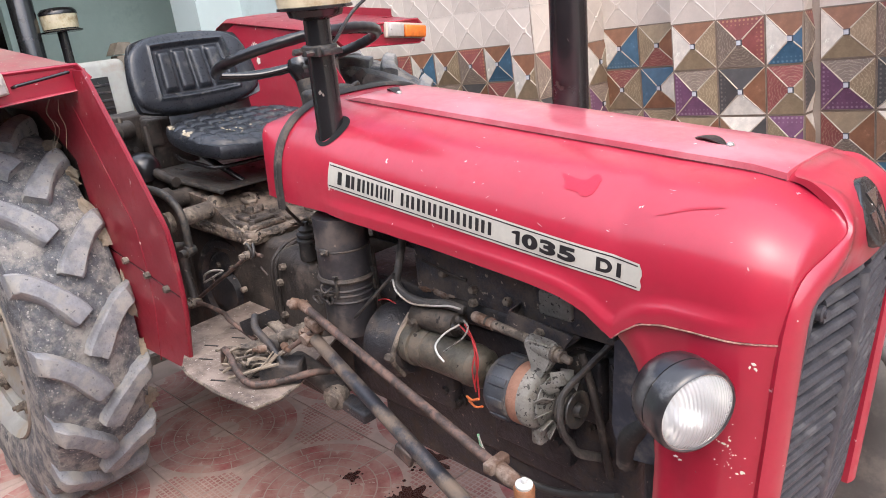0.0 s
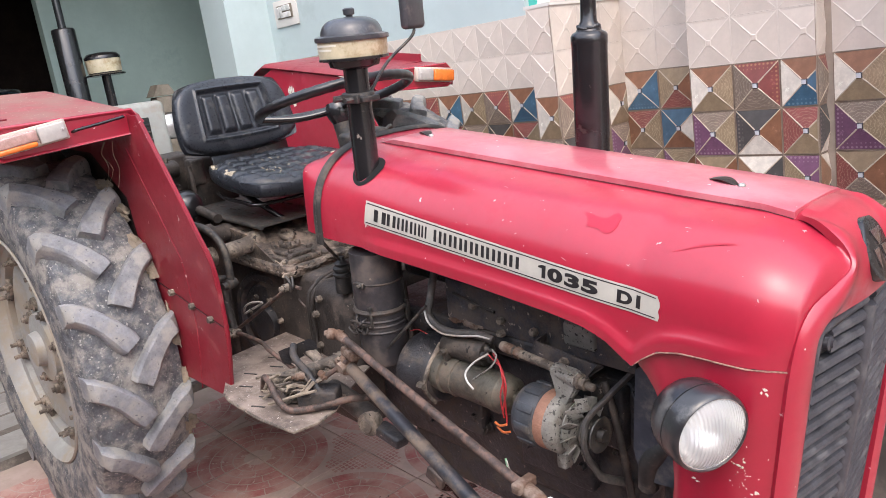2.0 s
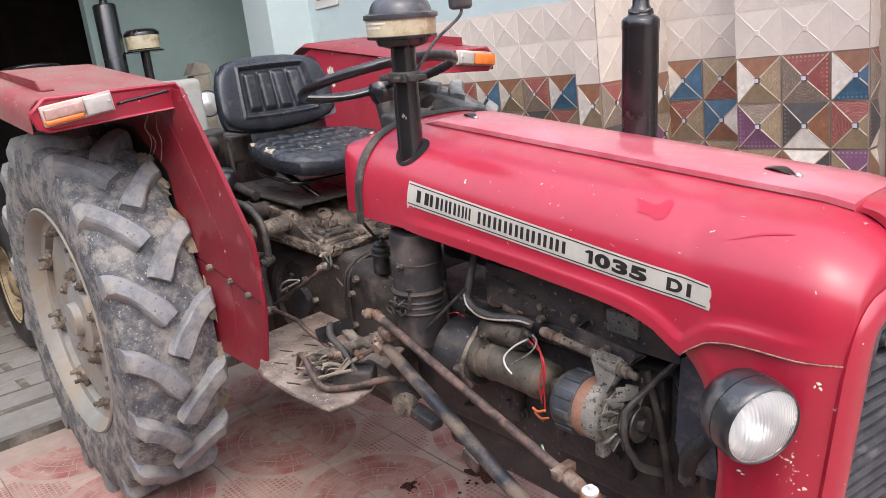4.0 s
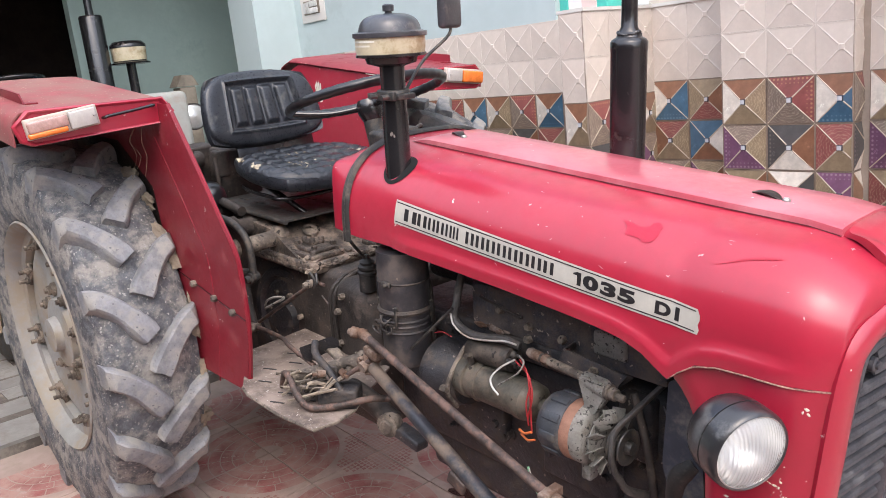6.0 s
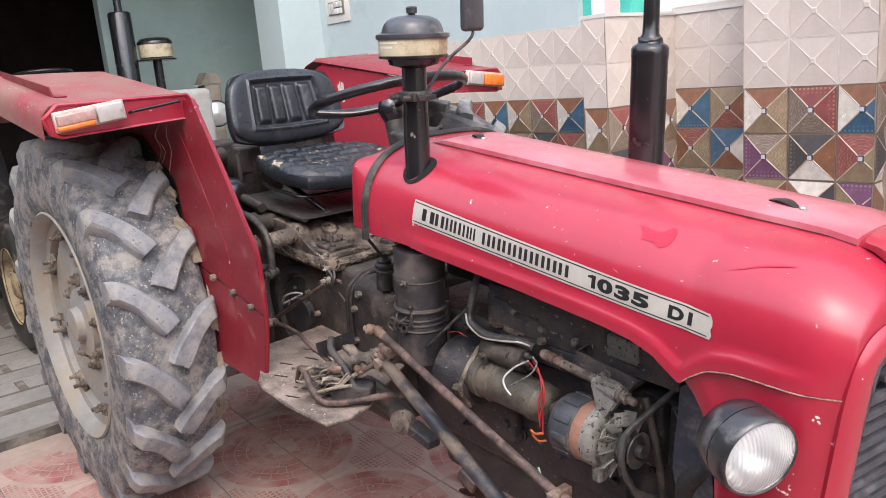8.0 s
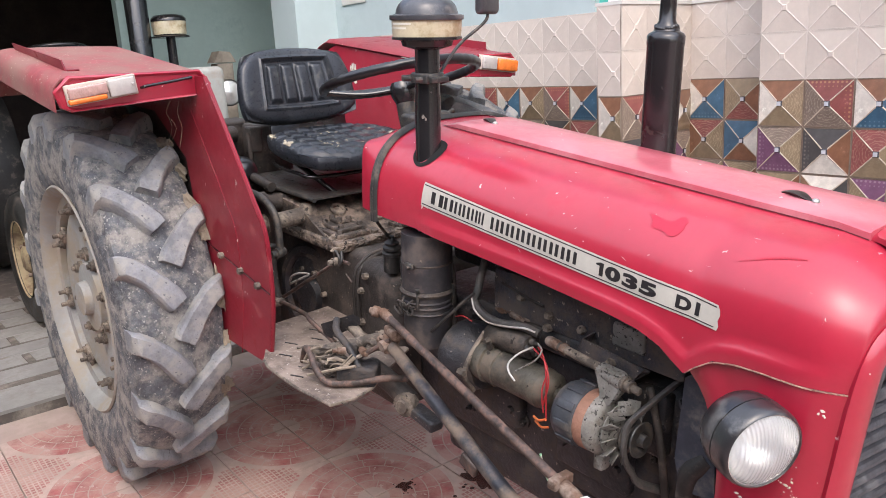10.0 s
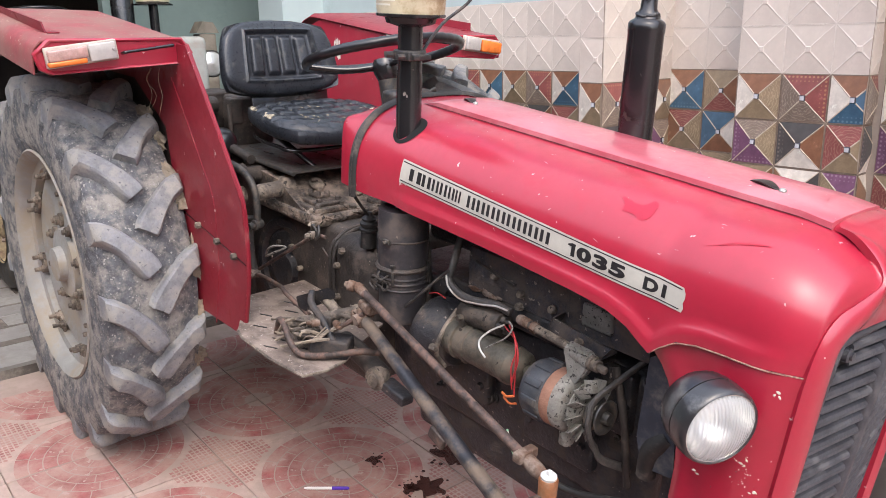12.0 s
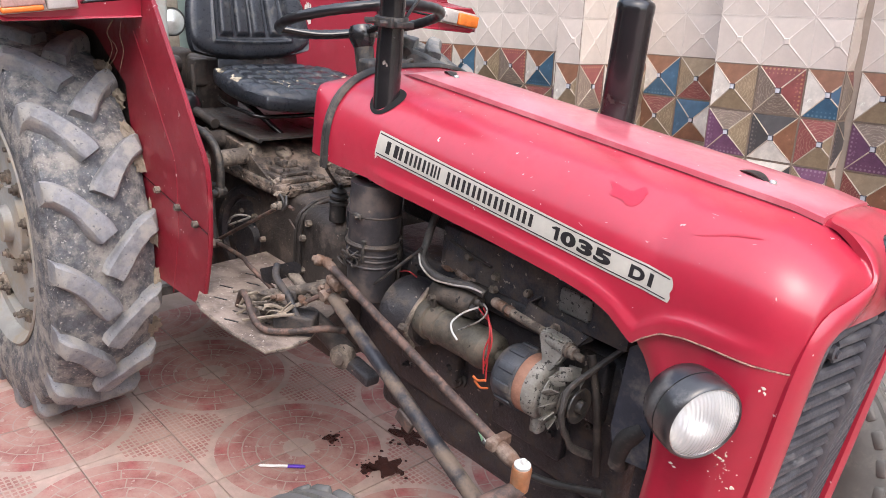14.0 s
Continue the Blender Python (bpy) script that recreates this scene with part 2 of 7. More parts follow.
rust_paint = material("rust_paint", (0.064, 0.048, 0.042), 0.55, 0.25, var=0.5, scale=26, dirt=(0.185, 0.118, 0.094), amount=0.40, dscale=32, bump=0.3, bscale=90)
steel_dark = material("steel_dark", (0.07, 0.068, 0.066), 0.45, 0.6, var=0.3, scale=16, dirt=(0.17, 0.145, 0.12), amount=0.35, dscale=48, bump=0.3)
plate_dusty = material("plate_dusty", (0.155, 0.120, 0.100), 0.9, 0.0, var=0.35, scale=11, dirt=(0.27, 0.218, 0.182), amount=0.5, dscale=10, bump=0.5, bscale=80, chips=(0.40, 0.36, 0.32), chip_amount=0.28, chip_scale=130)
chrome = material("chrome", (0.75, 0.75, 0.76), 0.12, 1.0, var=0.08, bump=0.02)
decal_silver = material("decal_silver", (0.52, 0.50, 0.44), 0.42, 0.15, var=0.06, scale=30, bump=0.02, dirt=(0.42, 0.36, 0.32), amount=0.08)
ink = material("ink", (0.015, 0.013, 0.014), 0.45, var=0.15, bump=0.02)
bowl_plastic = material("bowl_plastic", (0.54, 0.48, 0.33), 0.35, var=0.15, scale=12, dirt=(0.32, 0.24, 0.13), amount=0.3, dscale=8, bump=0.03)
print_white = material("print_white", (0.75, 0.72, 0.62), 0.5, var=0.1)
lens_amber = material("lens_amber", (0.80, 0.20, 0.03), 0.2, var=0.15, scale=40, bump=0.3, bscale=220, coat=0.5)
lens_pale = material("lens_pale", (0.50, 0.31, 0.27), 0.25, var=0.25, scale=30, bump=0.3, bscale=220, coat=0.5)
lens_white = material("lens_white", (0.48, 0.45, 0.42), 0.2, var=0.1, scale=40, bump=0.3, bscale=220, coat=0.5)
lamp_glass = material("lamp_glass", (0.62, 0.62, 0.60), 0.12, 0.55, var=0.12, scale=30, bump=0.25, bscale=60, coat=1.0)
wire_red = material("wire_red", (0.36, 0.025, 0.03), 0.45)
wire_white = material("wire_white", (0.62, 0.62, 0.60), 0.45, dirt=DUST, amount=0.3)
wire_orange = material("wire_orange", (0.55, 0.14, 0.04), 0.45)
wire_green = material("wire_green", (0.25, 0.50, 0.30), 0.45)
hose_grey = material("hose_grey", (0.060, 0.056, 0.053), 0.55, var=0.3, scale=20, dirt=(0.14, 0.12, 0.105), amount=0.35, dscale=16, bump=0.5, bscale=150)
straw = material("straw", (0.22, 0.18, 0.12), 0.9)
oil_stain = material("oil_stain", (0.055, 0.022, 0.018), 0.25, var=0.3, scale=30)
green_wall = material("green_wall", (0.32, 0.405, 0.36), 0.8, var=0.08, scale=2.5, dirt=(0.28, 0.36, 0.325), amount=0.15, dscale=3, bump=0.08, bscale=60)
blue_wall = material("blue_wall", (0.43, 0.515, 0.515), 0.8, var=0.05, scale=2.5, dirt=(0.39, 0.465, 0.465), amount=0.12, dscale=4, bump=0.08, bscale=60)
plaster = material("plaster", (0.62, 0.60, 0.56), 0.85, var=0.06, scale=3, bump=0.1)
grout = material("grout", (0.34, 0.28, 0.23), 0.9, var=0.1, scale=20)
# near-black puts the unlit store room's darkness into its wall colour
room_shade = material("room_shade", (0.06, 0.045, 0.04), 0.9, var=0.3, scale=4)
grey_plastic = material("grey_plastic", (0.55, 0.55, 0.53), 0.5, var=0.1)

reflector_mat = material("reflector", (0.50, 0.50, 0.485), 0.22, 1.0, var=0.06, scale=20, bump=0.03, dirt=(0.55, 0.53, 0.50), amount=0.15, dscale=30)
clear_lens = material("clear_lens", (0.92, 0.93, 0.93), 0.10, var=0.02, bump=0.03, bscale=60)
cl_ = clear_lens.node_tree.nodes["Principled BSDF"]
cl_.inputs["Transmission Weight"].default_value, cl_.inputs["IOR"].default_value = 0.62, 1.25
# pressed ribs in the lamp glass
nt_ = clear_lens.node_tree
wv = nt_.nodes.new("ShaderNodeTexWave")
wv.bands_direction = "Y"
wv.inputs["Scale"].default_value, wv.inputs["Distortion"].default_value = 60.0, 0.4
cw = nt_.nodes.new("ShaderNodeTexCoord")
nt_.links.new(cw.outputs["Object"], wv.inputs["Vector"])
bw = nt_.nodes.new("ShaderNodeBump")
bw.inputs["Strength"].default_value, bw.inputs["Distance"].default_value = 0.5, 0.002
nt_.links.new(wv.outputs["Fac"], bw.inputs["Height"])
pb_ = nt_.nodes["Principled BSDF"]
nt_.links.new(pb_.inputs["Normal"].links[0].from_socket, bw.inputs["Normal"])
nt_.links.new(bw.outputs[0], pb_.inputs["Normal"])

# ---- the place: drive, walls, room behind ----
ROW, DADO, PITCH, RISE = 1.165, 1.455, 0.15, 0.145


def slab(name, lo, hi, mat_, label="", bevel=0.0):
    bm = B()
    box(bm, [(a + b) / 2 for a, b in zip(lo, hi)], [b - a for a, b in zip(lo, hi)], bevel)
    return tagged(link_mesh(name, bm, mat_), label, "", "", "structure")


paver_mat = material("paver", (0.43, 0.315, 0.275), 0.85, var=0.2, scale=4, dirt=(0.37, 0.295, 0.25), amount=0.5, dscale=3.3, bump=0.25, bscale=90, per_piece=0.06)
paver_red = material("paver_red", (0.30, 0.080, 0.080), 0.75, var=0.28, scale=11, dirt=(0.41, 0.265, 0.228), amount=0.62, dscale=3.4, bump=0.25, bscale=90, per_piece=0.1, chips=(0.43, 0.31, 0.27), chip_amount=0.34, chip_scale=26)
earth = material("earth", (0.35, 0.27, 0.235), 0.95, var=0.15, scale=3, dirt=(0.3, 0.24, 0.2), amount=0.3, bump=0.3)
strip_white = material("strip_white", (0.27, 0.26, 0.245), 0.5, var=0.16, scale=5, dirt=(0.25, 0.22, 0.19), amount=0.35, dscale=4, per_piece=0.1)
strip_dark = material("strip_dark", (0.13, 0.11, 0.095), 0.7, var=0.2, scale=8, dirt=(0.30, 0.26, 0.22), amount=0.3, dscale=6)

# one sheet: level behind the porch edge, falling along the drive
EDGE = -0.56
bm = B()
tn = math.tan(radians(4.5))
grid(bm, [[(x, y, (0.0 if x > EDGE else -0.2) - max(x, EDGE) * tn - 0.016) for y in (-80, -3, 3, 80)] for x in (-80, -6, EDGE - 0.001, EDGE, 3.5, 80)])
tagged(link_mesh("ground", bm, earth), "dusty earth and mortar bed of the drive", "", "", "structure")

reflect_wall_dull = material("reflect_wall_dull", (0.17, 0.145, 0.125), 0.9, var=0.12, scale=2, dirt=(0.11, 0.095, 0.08), amount=0.35, dscale=2, bump=0.15)
# walls
slab("wall_north", (-1.27, 1.222, DADO), (0.66, 1.46, 3.4), blue_wall, "pale blue painted wall above a tiled dado")
slab("wall_north_base", (-1.27, 1.226, -0.6), (0.93, 1.46, DADO), grout, "mortar bed behind the tiled dado")
slab("wall_north_recess", (0.93, 1.366, -0.6), (1.45, 1.55, DADO), grout, "low tiled wall between two pillars")
slab("pillar_front", (0.905, 0.938, -0.6), (1.012, 1.40, DADO), grout, "short tiled pillar in front of the wall")
slab("pillar_tall", (1.388, 1.196, -0.6), (1.815, 1.55, 3.4), grout, "tall tiled pillar")
slab("wall_north_front", (1.815, 1.258, -0.6), (7.0, 1.5, DADO + 1.0), grout, "tiled boundary wall beside the gate")
slab("coping_recess", (0.93, 1.352, DADO), (1.395, 1.55, DADO + 0.012), plaster, "")
slab("coping_pillar", (0.90, 0.93, DADO), (1.02, 1.40, DADO + 0.012), plaster, "")
slab("wall_jamb", (-1.55, 0.95, -0.4), (-1.27, 1.46, 3.4), blue_wall, "pale blue wall end beside the porch")
slab("wall_porch", (-2.55, 0.36, -0.4), (-2.40, 1.75, 3.4), green_wall, "pale green porch wall in shade")
slab("wall_porch_side", (-2.55, 1.60, -0.4), (-1.55, 1.75, 3.4), green_wall, "pale green porch side wall")
slab("door_reveal", (-2.48, 0.33, -0.4), (-2.398, 0.36, 3.4), green_wall, "green door reveal")
slab("wall_porch_west", (-2.55, -4.2, -0.4), (-2.40, -1.3, 3.4), green_wall, "pale green porch wall")
slab("wall_porch_over_door", (-2.55, -1.3, 2.5), (-2.40, 0.30, 3.4), green_wall, "")
# overhead slab and south wall are out of view, added to darken the porch
slab("ceiling", (-5.5, -4.2, 2.62), (-1.15, 1.75, 2.8), plaster, "unseen slab over the porch added for shade")
slab("wall_room", (-5.5, -4.2, -0.4), (-5.4, 1.75, 3.4), room_shade, "store room wall coloured near-black for the unlit room")
slab("wall_room_side", (-5.5, 1.65, -0.4), (-2.55, 1.75, 3.4), room_shade, "store room side wall coloured near-black for the unlit room")
slab("wall_south", (-5.5, -4.4, -0.4), (-1.0, -4.2, 3.4), green_wall, "unseen green side wall added to keep the porch dark")
# unseen dull wall, added so the bonnet's side mirrors something dark
slab("wall_street_side", (-1.0, -3.9, -0.6), (9.0, -3.7, 2.8), reflect_wall_dull, "unseen dull wall added across the drive to darken reflections")
slab("skirting", (1.83, 1.236, -0.6), (7.0, 1.258, 0.30), plaster, "white skirting below the tiles")

# window over the low wall: teal and white painted frame
teal = material("teal", (0.08, 0.50, 0.42), 0.5, var=0.1)
white_frame = material("white_frame", (0.80, 0.79, 0.77), 0.5, var=0.05)
pale_pink = material("pale_pink", (0.78, 0.62, 0.58), 0.6, var=0.06)
for i, (a, b, m_) in enumerate(((0.66, 0.70, teal), (0.70, 0.77, white_frame), (0.77, 0.84, pale_pink), (0.84, 0.885, teal))):
    slab("window_frame_%d" % (i + 1), (a, 1.25 + 0.006 * (i % 2), DADO + 0.012), (b, 1.40, 3.2), m_, "painted frame strip of the window over the wall")

slab("window_frame_5", (0.885, 1.372, DADO + 0.012), (1.395, 1.42, 3.2), white_frame, "white painted frame strip over the low wall")

# ---- relief tiles: four sloping faces round a small square stud ----
T = {}
for nm, c in (("cream", (0.72, 0.66, 0.57)), ("brown", (0.25, 0.095, 0.035)), ("blue", (0.03, 0.12, 0.21)), ("khaki", (0.30, 0.215, 0.12)), ("red", (0.27, 0.055, 0.045)), ("taupe", (0.24, 0.175, 0.13)), ("purple", (0.17, 0.055, 0.13)), ("dark", (0.06, 0.055, 0.052)), ("tan", (0.32, 0.17, 0.09))):
    c = c if nm == "cream" else tuple(x * 0.82 for x in c)
    # glazes paled for the sky's sheen on them, put into the colour
    c = tuple(0.92 * x + 0.030 for x in c)
    T[nm] = material("tile_" + nm, c, 0.38, var=0.16, scale=30, bump=0.06, bscale=120, dirt=tuple(min(1, x * 1.5 + 0.05) for x in c), amount=0.08, dscale=35, per_piece=0.12, coat=0.9)


def printed(src, ink_col, kind):
    """The same glaze with a fine print: dots or fine rings."""
    m = src.copy()
    N, L = m.node_tree.nodes, m.node_tree.links
    b = N["Principled BSDF"]
    old = b.inputs["Base Color"].links[0].from_socket
    co = N.new("ShaderNodeTexCoord")
    if kind == "dots":
        t = N.new("ShaderNodeTexVoronoi")
        t.inputs["Scale"].default_value, t.inputs["Randomness"].default_value = 75, 0.0
        lo, hi, sock = 0.34, 0.24, "Distance"
    else:
        t = N.new("ShaderNodeTexWave")
        t.wave_type = "RINGS"
        t.rings_direction = "SPHERICAL"
        t.inputs["Scale"].default_value, t.inputs["Distortion"].default_value, t.inputs["Detail Scale"].default_value = 34, 7.0, 2.6
        lo, hi, sock = 0.80, 0.95, "Fac"
    L.new(co.outputs["Object"], t.inputs["Vector"])
    r = N.new("ShaderNodeMapRange")
    r.inputs["From Min"].default_value, r.inputs["From Max"].default_value = lo, hi
    L.new(t.outputs[sock], r.inputs["Value"])
    x = N.new("ShaderNodeMix")
    x.data_type = "RGBA"
    soft_ = N.new("ShaderNodeMath")
    soft_.operation = "MULTIPLY"
    soft_.inputs[1].default_value = 0.75 if kind == "dots" else 0.42
    L.new(r.outputs[0], soft_.inputs[0])
    L.new(soft_.outputs[0], x.inputs[0])
    L.new(old, x.inputs[6])
    x.inputs[7].default_value = (*ink_col, 1)
    L.new(x.outputs[2], b.inputs["Base Color"])
    return m


T["red_dots"] = printed(T["red"], (0.42, 0.22, 0.12), "dots")
T["blue_dots"] = printed(T["blue"], (0.16, 0.26, 0.33), "dots")
T["purple_dots"] = printed(T["purple"], (0.33, 0.22, 0.28), "dots")
T["dark_dots"] = printed(T["dark"], (0.20, 0.18, 0.16), "dots")
T["taupe_print"] = printed(T["taupe"], (0.45, 0.37, 0.28), "rings")
T["red_print"] = printed(T["red"], (0.45, 0.30, 0.22), "rings")
T["khaki_print"] = printed(T["khaki"], (0.47, 0.38, 0.25), "rings")
stud_mat = material("tile_stud", (0.05, 0.05, 0.06), 0.2, var=0.1, coat=0.5)
stud_top = material("tile_stud_top", (0.52, 0.53, 0.56), 0.2, var=0.1, coat=0.5)
tile_edge = material("tile_edge", (0.22, 0.165, 0.125), 0.4, var=0.2, scale=40)
ridge_mat = material("tile_ridge", (0.47, 0.39, 0.30), 0.4, var=0.15, scale=40)
ridge_cream = material("tile_ridge_cream", (0.62, 0.555, 0.49), 0.35, var=0.06, scale=30)
cream_plain = material("tile_cream_plain", (0.59, 0.52, 0.455), 0.3, var=0.07, scale=14, bump=0.03, per_piece=0.04, coat=0.4)
# top, right, bottom, left
DESIGNS = {
    "a": ("brown", "khaki_print", "khaki", "cream"), "b": ("red_dots", "red_dots", "taupe_print", "taupe_print"), "c": ("brown", "blue", "blue_dots", "cream"),
    "d": ("taupe_print", "khaki_print", "purple_dots", "purple_dots"), "e": ("dark", "brown", "cream", "dark_dots"), "f": ("red_print", "khaki", "khaki", "red_print"),
    "g": ("khaki", "brown", "taupe_print", "red_print"), "h": ("cream", "dark", "dark_dots", "tan"), "i": ("purple_dots", "purple_dots", "taupe_print", "khaki_print"),
    "j": ("khaki", "khaki", "red_print", "red_print"), "k": ("blue", "cream", "brown", "blue"), "m": ("khaki", "brown", "red_print", "khaki_print"), "n": ("red_print", "khaki_print", "khaki", "brown"),
    "o": ("khaki_print", "brown", "khaki", "purple_dots"), "z": None, "w": ("tan", "brown", "tan", "brown")}
PATTERN = ["abc", "def", "ghi", "jka", "wwb", "www"]
TILE_MESH = {}


def tile_mesh(design, w, h, cut0=0.0, cut1=1.0):
    """One relief tile; cut0..cut1 keeps a slice of its width. It faces -y, centred on its lower edge's middle."""
    key = (design, round(w, 3), round(h, 3), round(cut0, 2), round(cut1, 2))
    if key in TILE_MESH:
        return TILE_MESH[key]
    names = DESIGNS[design]
    mats = [cream_plain] * 4 + [ridge_cream, ridge_cream, cream_plain, ridge_cream] if names is None else [T[n] for n in names] + [stud_mat, ridge_mat, stud_top, tile_edge]
    bm = B()
    plain = names is None
    hs = 0.0025 if plain else 0.005
    gp = 0.0003 if plain else 0.001
    W, H, n, d = w / 2 - gp, h / 2 - gp, (0.0105 if plain else 0.0095), (0.0045 if plain else 0.010)
    rw, e, fr = (0.0036, 0.0016, 0.0026) if plain else (0.0026, 0.0018, 0.0024)

    def q(pts, mi):
        f = bm.faces.new([bm.verts.new(p) for p in pts])
        f.material_index = mi
    C = [(-1, 1), (1, 1), (1, -1), (-1, -1)]
    for k in range(4):
        (ax, az), (bx, bz) = C[k], C[(k + 1) % 4]
        q([(ax * W, 0, az * H), (bx * W, 0, bz * H), (bx * n, -d, bz * n), (ax * n, -d, az * n)], k)
        # raised stud
        m_ = n * 0.72
        q([(ax * n, -d, az * n), (bx * n, -d, bz * n), (bx * m_, -d - hs, bz * m_), (ax * m_, -d - hs, az * m_)], 4)
        # rim along the tile's edge
        q([(ax * W, -0.0012, az * H), (bx * W, -0.0012, bz * H), (bx * (W - fr), -0.0012, bz * (H - fr)), (ax * (W - fr), -0.0012, az * (H - fr))], 7)
        q([(ax * W, -0.0012, az * H), (bx * W, -0.0012, bz * H), (bx * W, 0.012, bz * H), (ax * W, 0.012, az * H)], 7)
        # ridge from the corner to the stud, with two slopes
        r0, r1 = Vector((ax * W, 0, az * H)), Vector((ax * n, -d, az * n))
        t = (r1 - r0).normalized()
        sd_ = Vector((t.z, 0, -t.x))
        up_ = Vector((0, -e, 0))
        for sg in (-1, 1):
            q([r0 + up_ * 0.5, r1 + up_, r1 + sd_ * rw * sg, r0 + sd_ * rw * sg * 0.6], 5)
    m_ = n * 0.72
    q([(-m_, -d - hs, -m_), (m_, -d - hs, -m_), (m_, -d - hs, m_), (-m_, -d - hs, m_)], 6)
    if cut0 > 0 or cut1 < 1:
        for x, nx in ((-w / 2 + cut0 * w, -1), (-w / 2 + cut1 * w, 1)):
            bmesh.ops.bisect_plane(bm, geom=list(bm.verts) + list(bm.edges) + list(bm.faces), plane_co=(x, 0, 0), plane_no=(nx, 0, 0), clear_outer=True)
    me = bpy.data.meshes.new("tile")
    bm.to_mesh(me)
    bm.free()
    for m_ in mats:
        me.materials.append(m_)
    TILE_MESH[key] = me
    return me


def tiles(parent, x0, x1, y, top_rows, low_rows, phase=0, zrow=ROW, turn=0.0, rise=RISE, pitch=PITCH, pattern=None):
    """Courses of relief tiles on a face towards -y (turn swings the course about its start)."""
    n = (x1 - x0) / pitch
    k = 0
    while k < n - 0.02:
        part_w = min(1.0, n - k)
        for r in range(-low_rows, top_rows):
            rows_ = pattern or PATTERN
            ds = "z" if r >= 0 else rows_[min(-r - 1, 5)][(k + phase) % 3]
            me = tile_mesh(ds, pitch, rise, 0.0, part_w)
            ob = new("tile", me)
            ob.parent = parent
            m = Matrix.Translation((k * pitch + pitch / 2, 0, zrow + (r + 0.5) * rise))
            ob.matrix_basis = Matrix.Translation((x0, y, 0)) @ Matrix.Rotation(turn, 4, "Z") @ m
        k += 1


BIG, TALL = 0.1565, 0.153
dado_a = slab("dado_wall", (-1.27, 1.222, 0.28), (0.905, 1.226, DADO), grout, "cream and coloured relief tiles on the wall")
tiles(dado_a, -0.83, 0.82, 1.220, 2, 3, 2)
dado_a2 = slab("dado_wall_end", (0.80, 1.218, 0.28), (0.905, 1.222, DADO), grout, "")
dado_b = slab("dado_recess", (0.99, 1.362, 0.28), (1.395, 1.366, DADO), grout, "relief tiles on the low wall")
tiles(dado_b, 1.005, 1.388, 1.360, 2, 3, 0, 1.176, 0, 0.153, BIG, ["cmb", "nkf", "doi", "jka", "wwb", "www"])
dado_c = slab("dado_pillar", (0.905, 0.934, 0.28), (1.012, 0.938, DADO), grout, "relief tiles on the short pillar")
tiles(dado_c, 0.908, 1.012, 0.932, 2, 3, 0, 1.140, 0, 0.158)
tiles(dado_c, 1.014, 1.440, 0.934, 2, 3, 1, 1.140, radians(90), 0.158)
dado_d = slab("dado_tall_pillar", (1.388, 1.192, 0.28), (1.815, 1.196, 3.3), grout, "relief tiles on the tall pillar")
tiles(dado_d, 1.390, 1.815, 1.190, 8, 4, 0, 1.1735, 0, TALL, BIG)
tiles(dado_d, 1.817, 1.880, 1.194, 6, 6, 1, 1.1735, radians(90), TALL, BIG)
dado_e = slab("dado_front", (1.815, 1.254, 0.28), (3.2, 1.258, 2.3), grout, "relief tiles beside the gate")
tiles(dado_e, 1.84, 3.0, 1.252, 5, 6, 0, 1.1735, 0, TALL, BIG)

# ---- drive of square pavers: four quarter rosettes meet in a ring, lattice in the other corners ----
PAV = 0.29
RING_X, RING_Y = 0.840, -0.132


def paver_mesh(seed):
    rg = random.Random(seed)
    bm = B()
    h = PAV / 2 - 0.0015
    box(bm, (0, 0, -0.006), (2 * h, 2 * h, 0.012), 0.0015, None, 1)

    def quad(pts):
        f = bm.faces.new([bm.verts.new((x, y, 0.0016)) for x, y in pts])
        f.material_index = 1
    for k in range(5):
        r0, r1 = 0.050 + 0.043 * k, 0.089 + 0.043 * k
        n = 2 + (k + 1) // 2
        off = rg.uniform(-0.25, 0.25) if k else 0.0
        cuts = [0.0] + [(math.pi / 2) * (b + off) / n for b in range(1, n)] + [math.pi / 2]
        for a0, a1 in zip(cuts, cuts[1:]):
            g = 0.0020 / r1
            a0, a1 = a0 + g, a1 - g
            for q_ in range(3):
                b0, b1 = a0 + (a1 - a0) * q_ / 3, a0 + (a1 - a0) * (q_ + 1) / 3
                quad([(h - r * math.cos(b), h - r * math.sin(b)) for r, b in ((r0, b0), (r1, b0), (r1, b1), (r0, b1))])
    for i in range(10):
        for j in range(10):
            x, y = -h + 0.009 + 0.0165 * i, -h + 0.009 + 0.0165 * j
            if math.hypot(h - x, h - y) > 0.282:
                quad([(x + a, y + b) for a, b in ((-0.0058, -0.0058), (0.0058, -0.0058), (0.0058, 0.0058), (-0.0058, 0.0058))])
    me = bpy.data.meshes.new("paver")
    bmesh.ops.recalc_face_normals(bm, faces=bm.faces)
    bm.to_mesh(me)
    bm.free()
    me.materials.append(paver_mat)
    me.materials.append(paver_red)
    return me


bm = B()
box(bm, (2.0, -0.7, -0.0155), (5.0, 4.0, 0.003))
drive = tagged(link_mesh("drive", bm, earth), "drive of pink pavers with worn red ring patterns", "", "", "structure")
drive.matrix_basis = SLOPE
paver_shapes = [paver_mesh(k) for k in range(4)]
rng = random.Random(4)
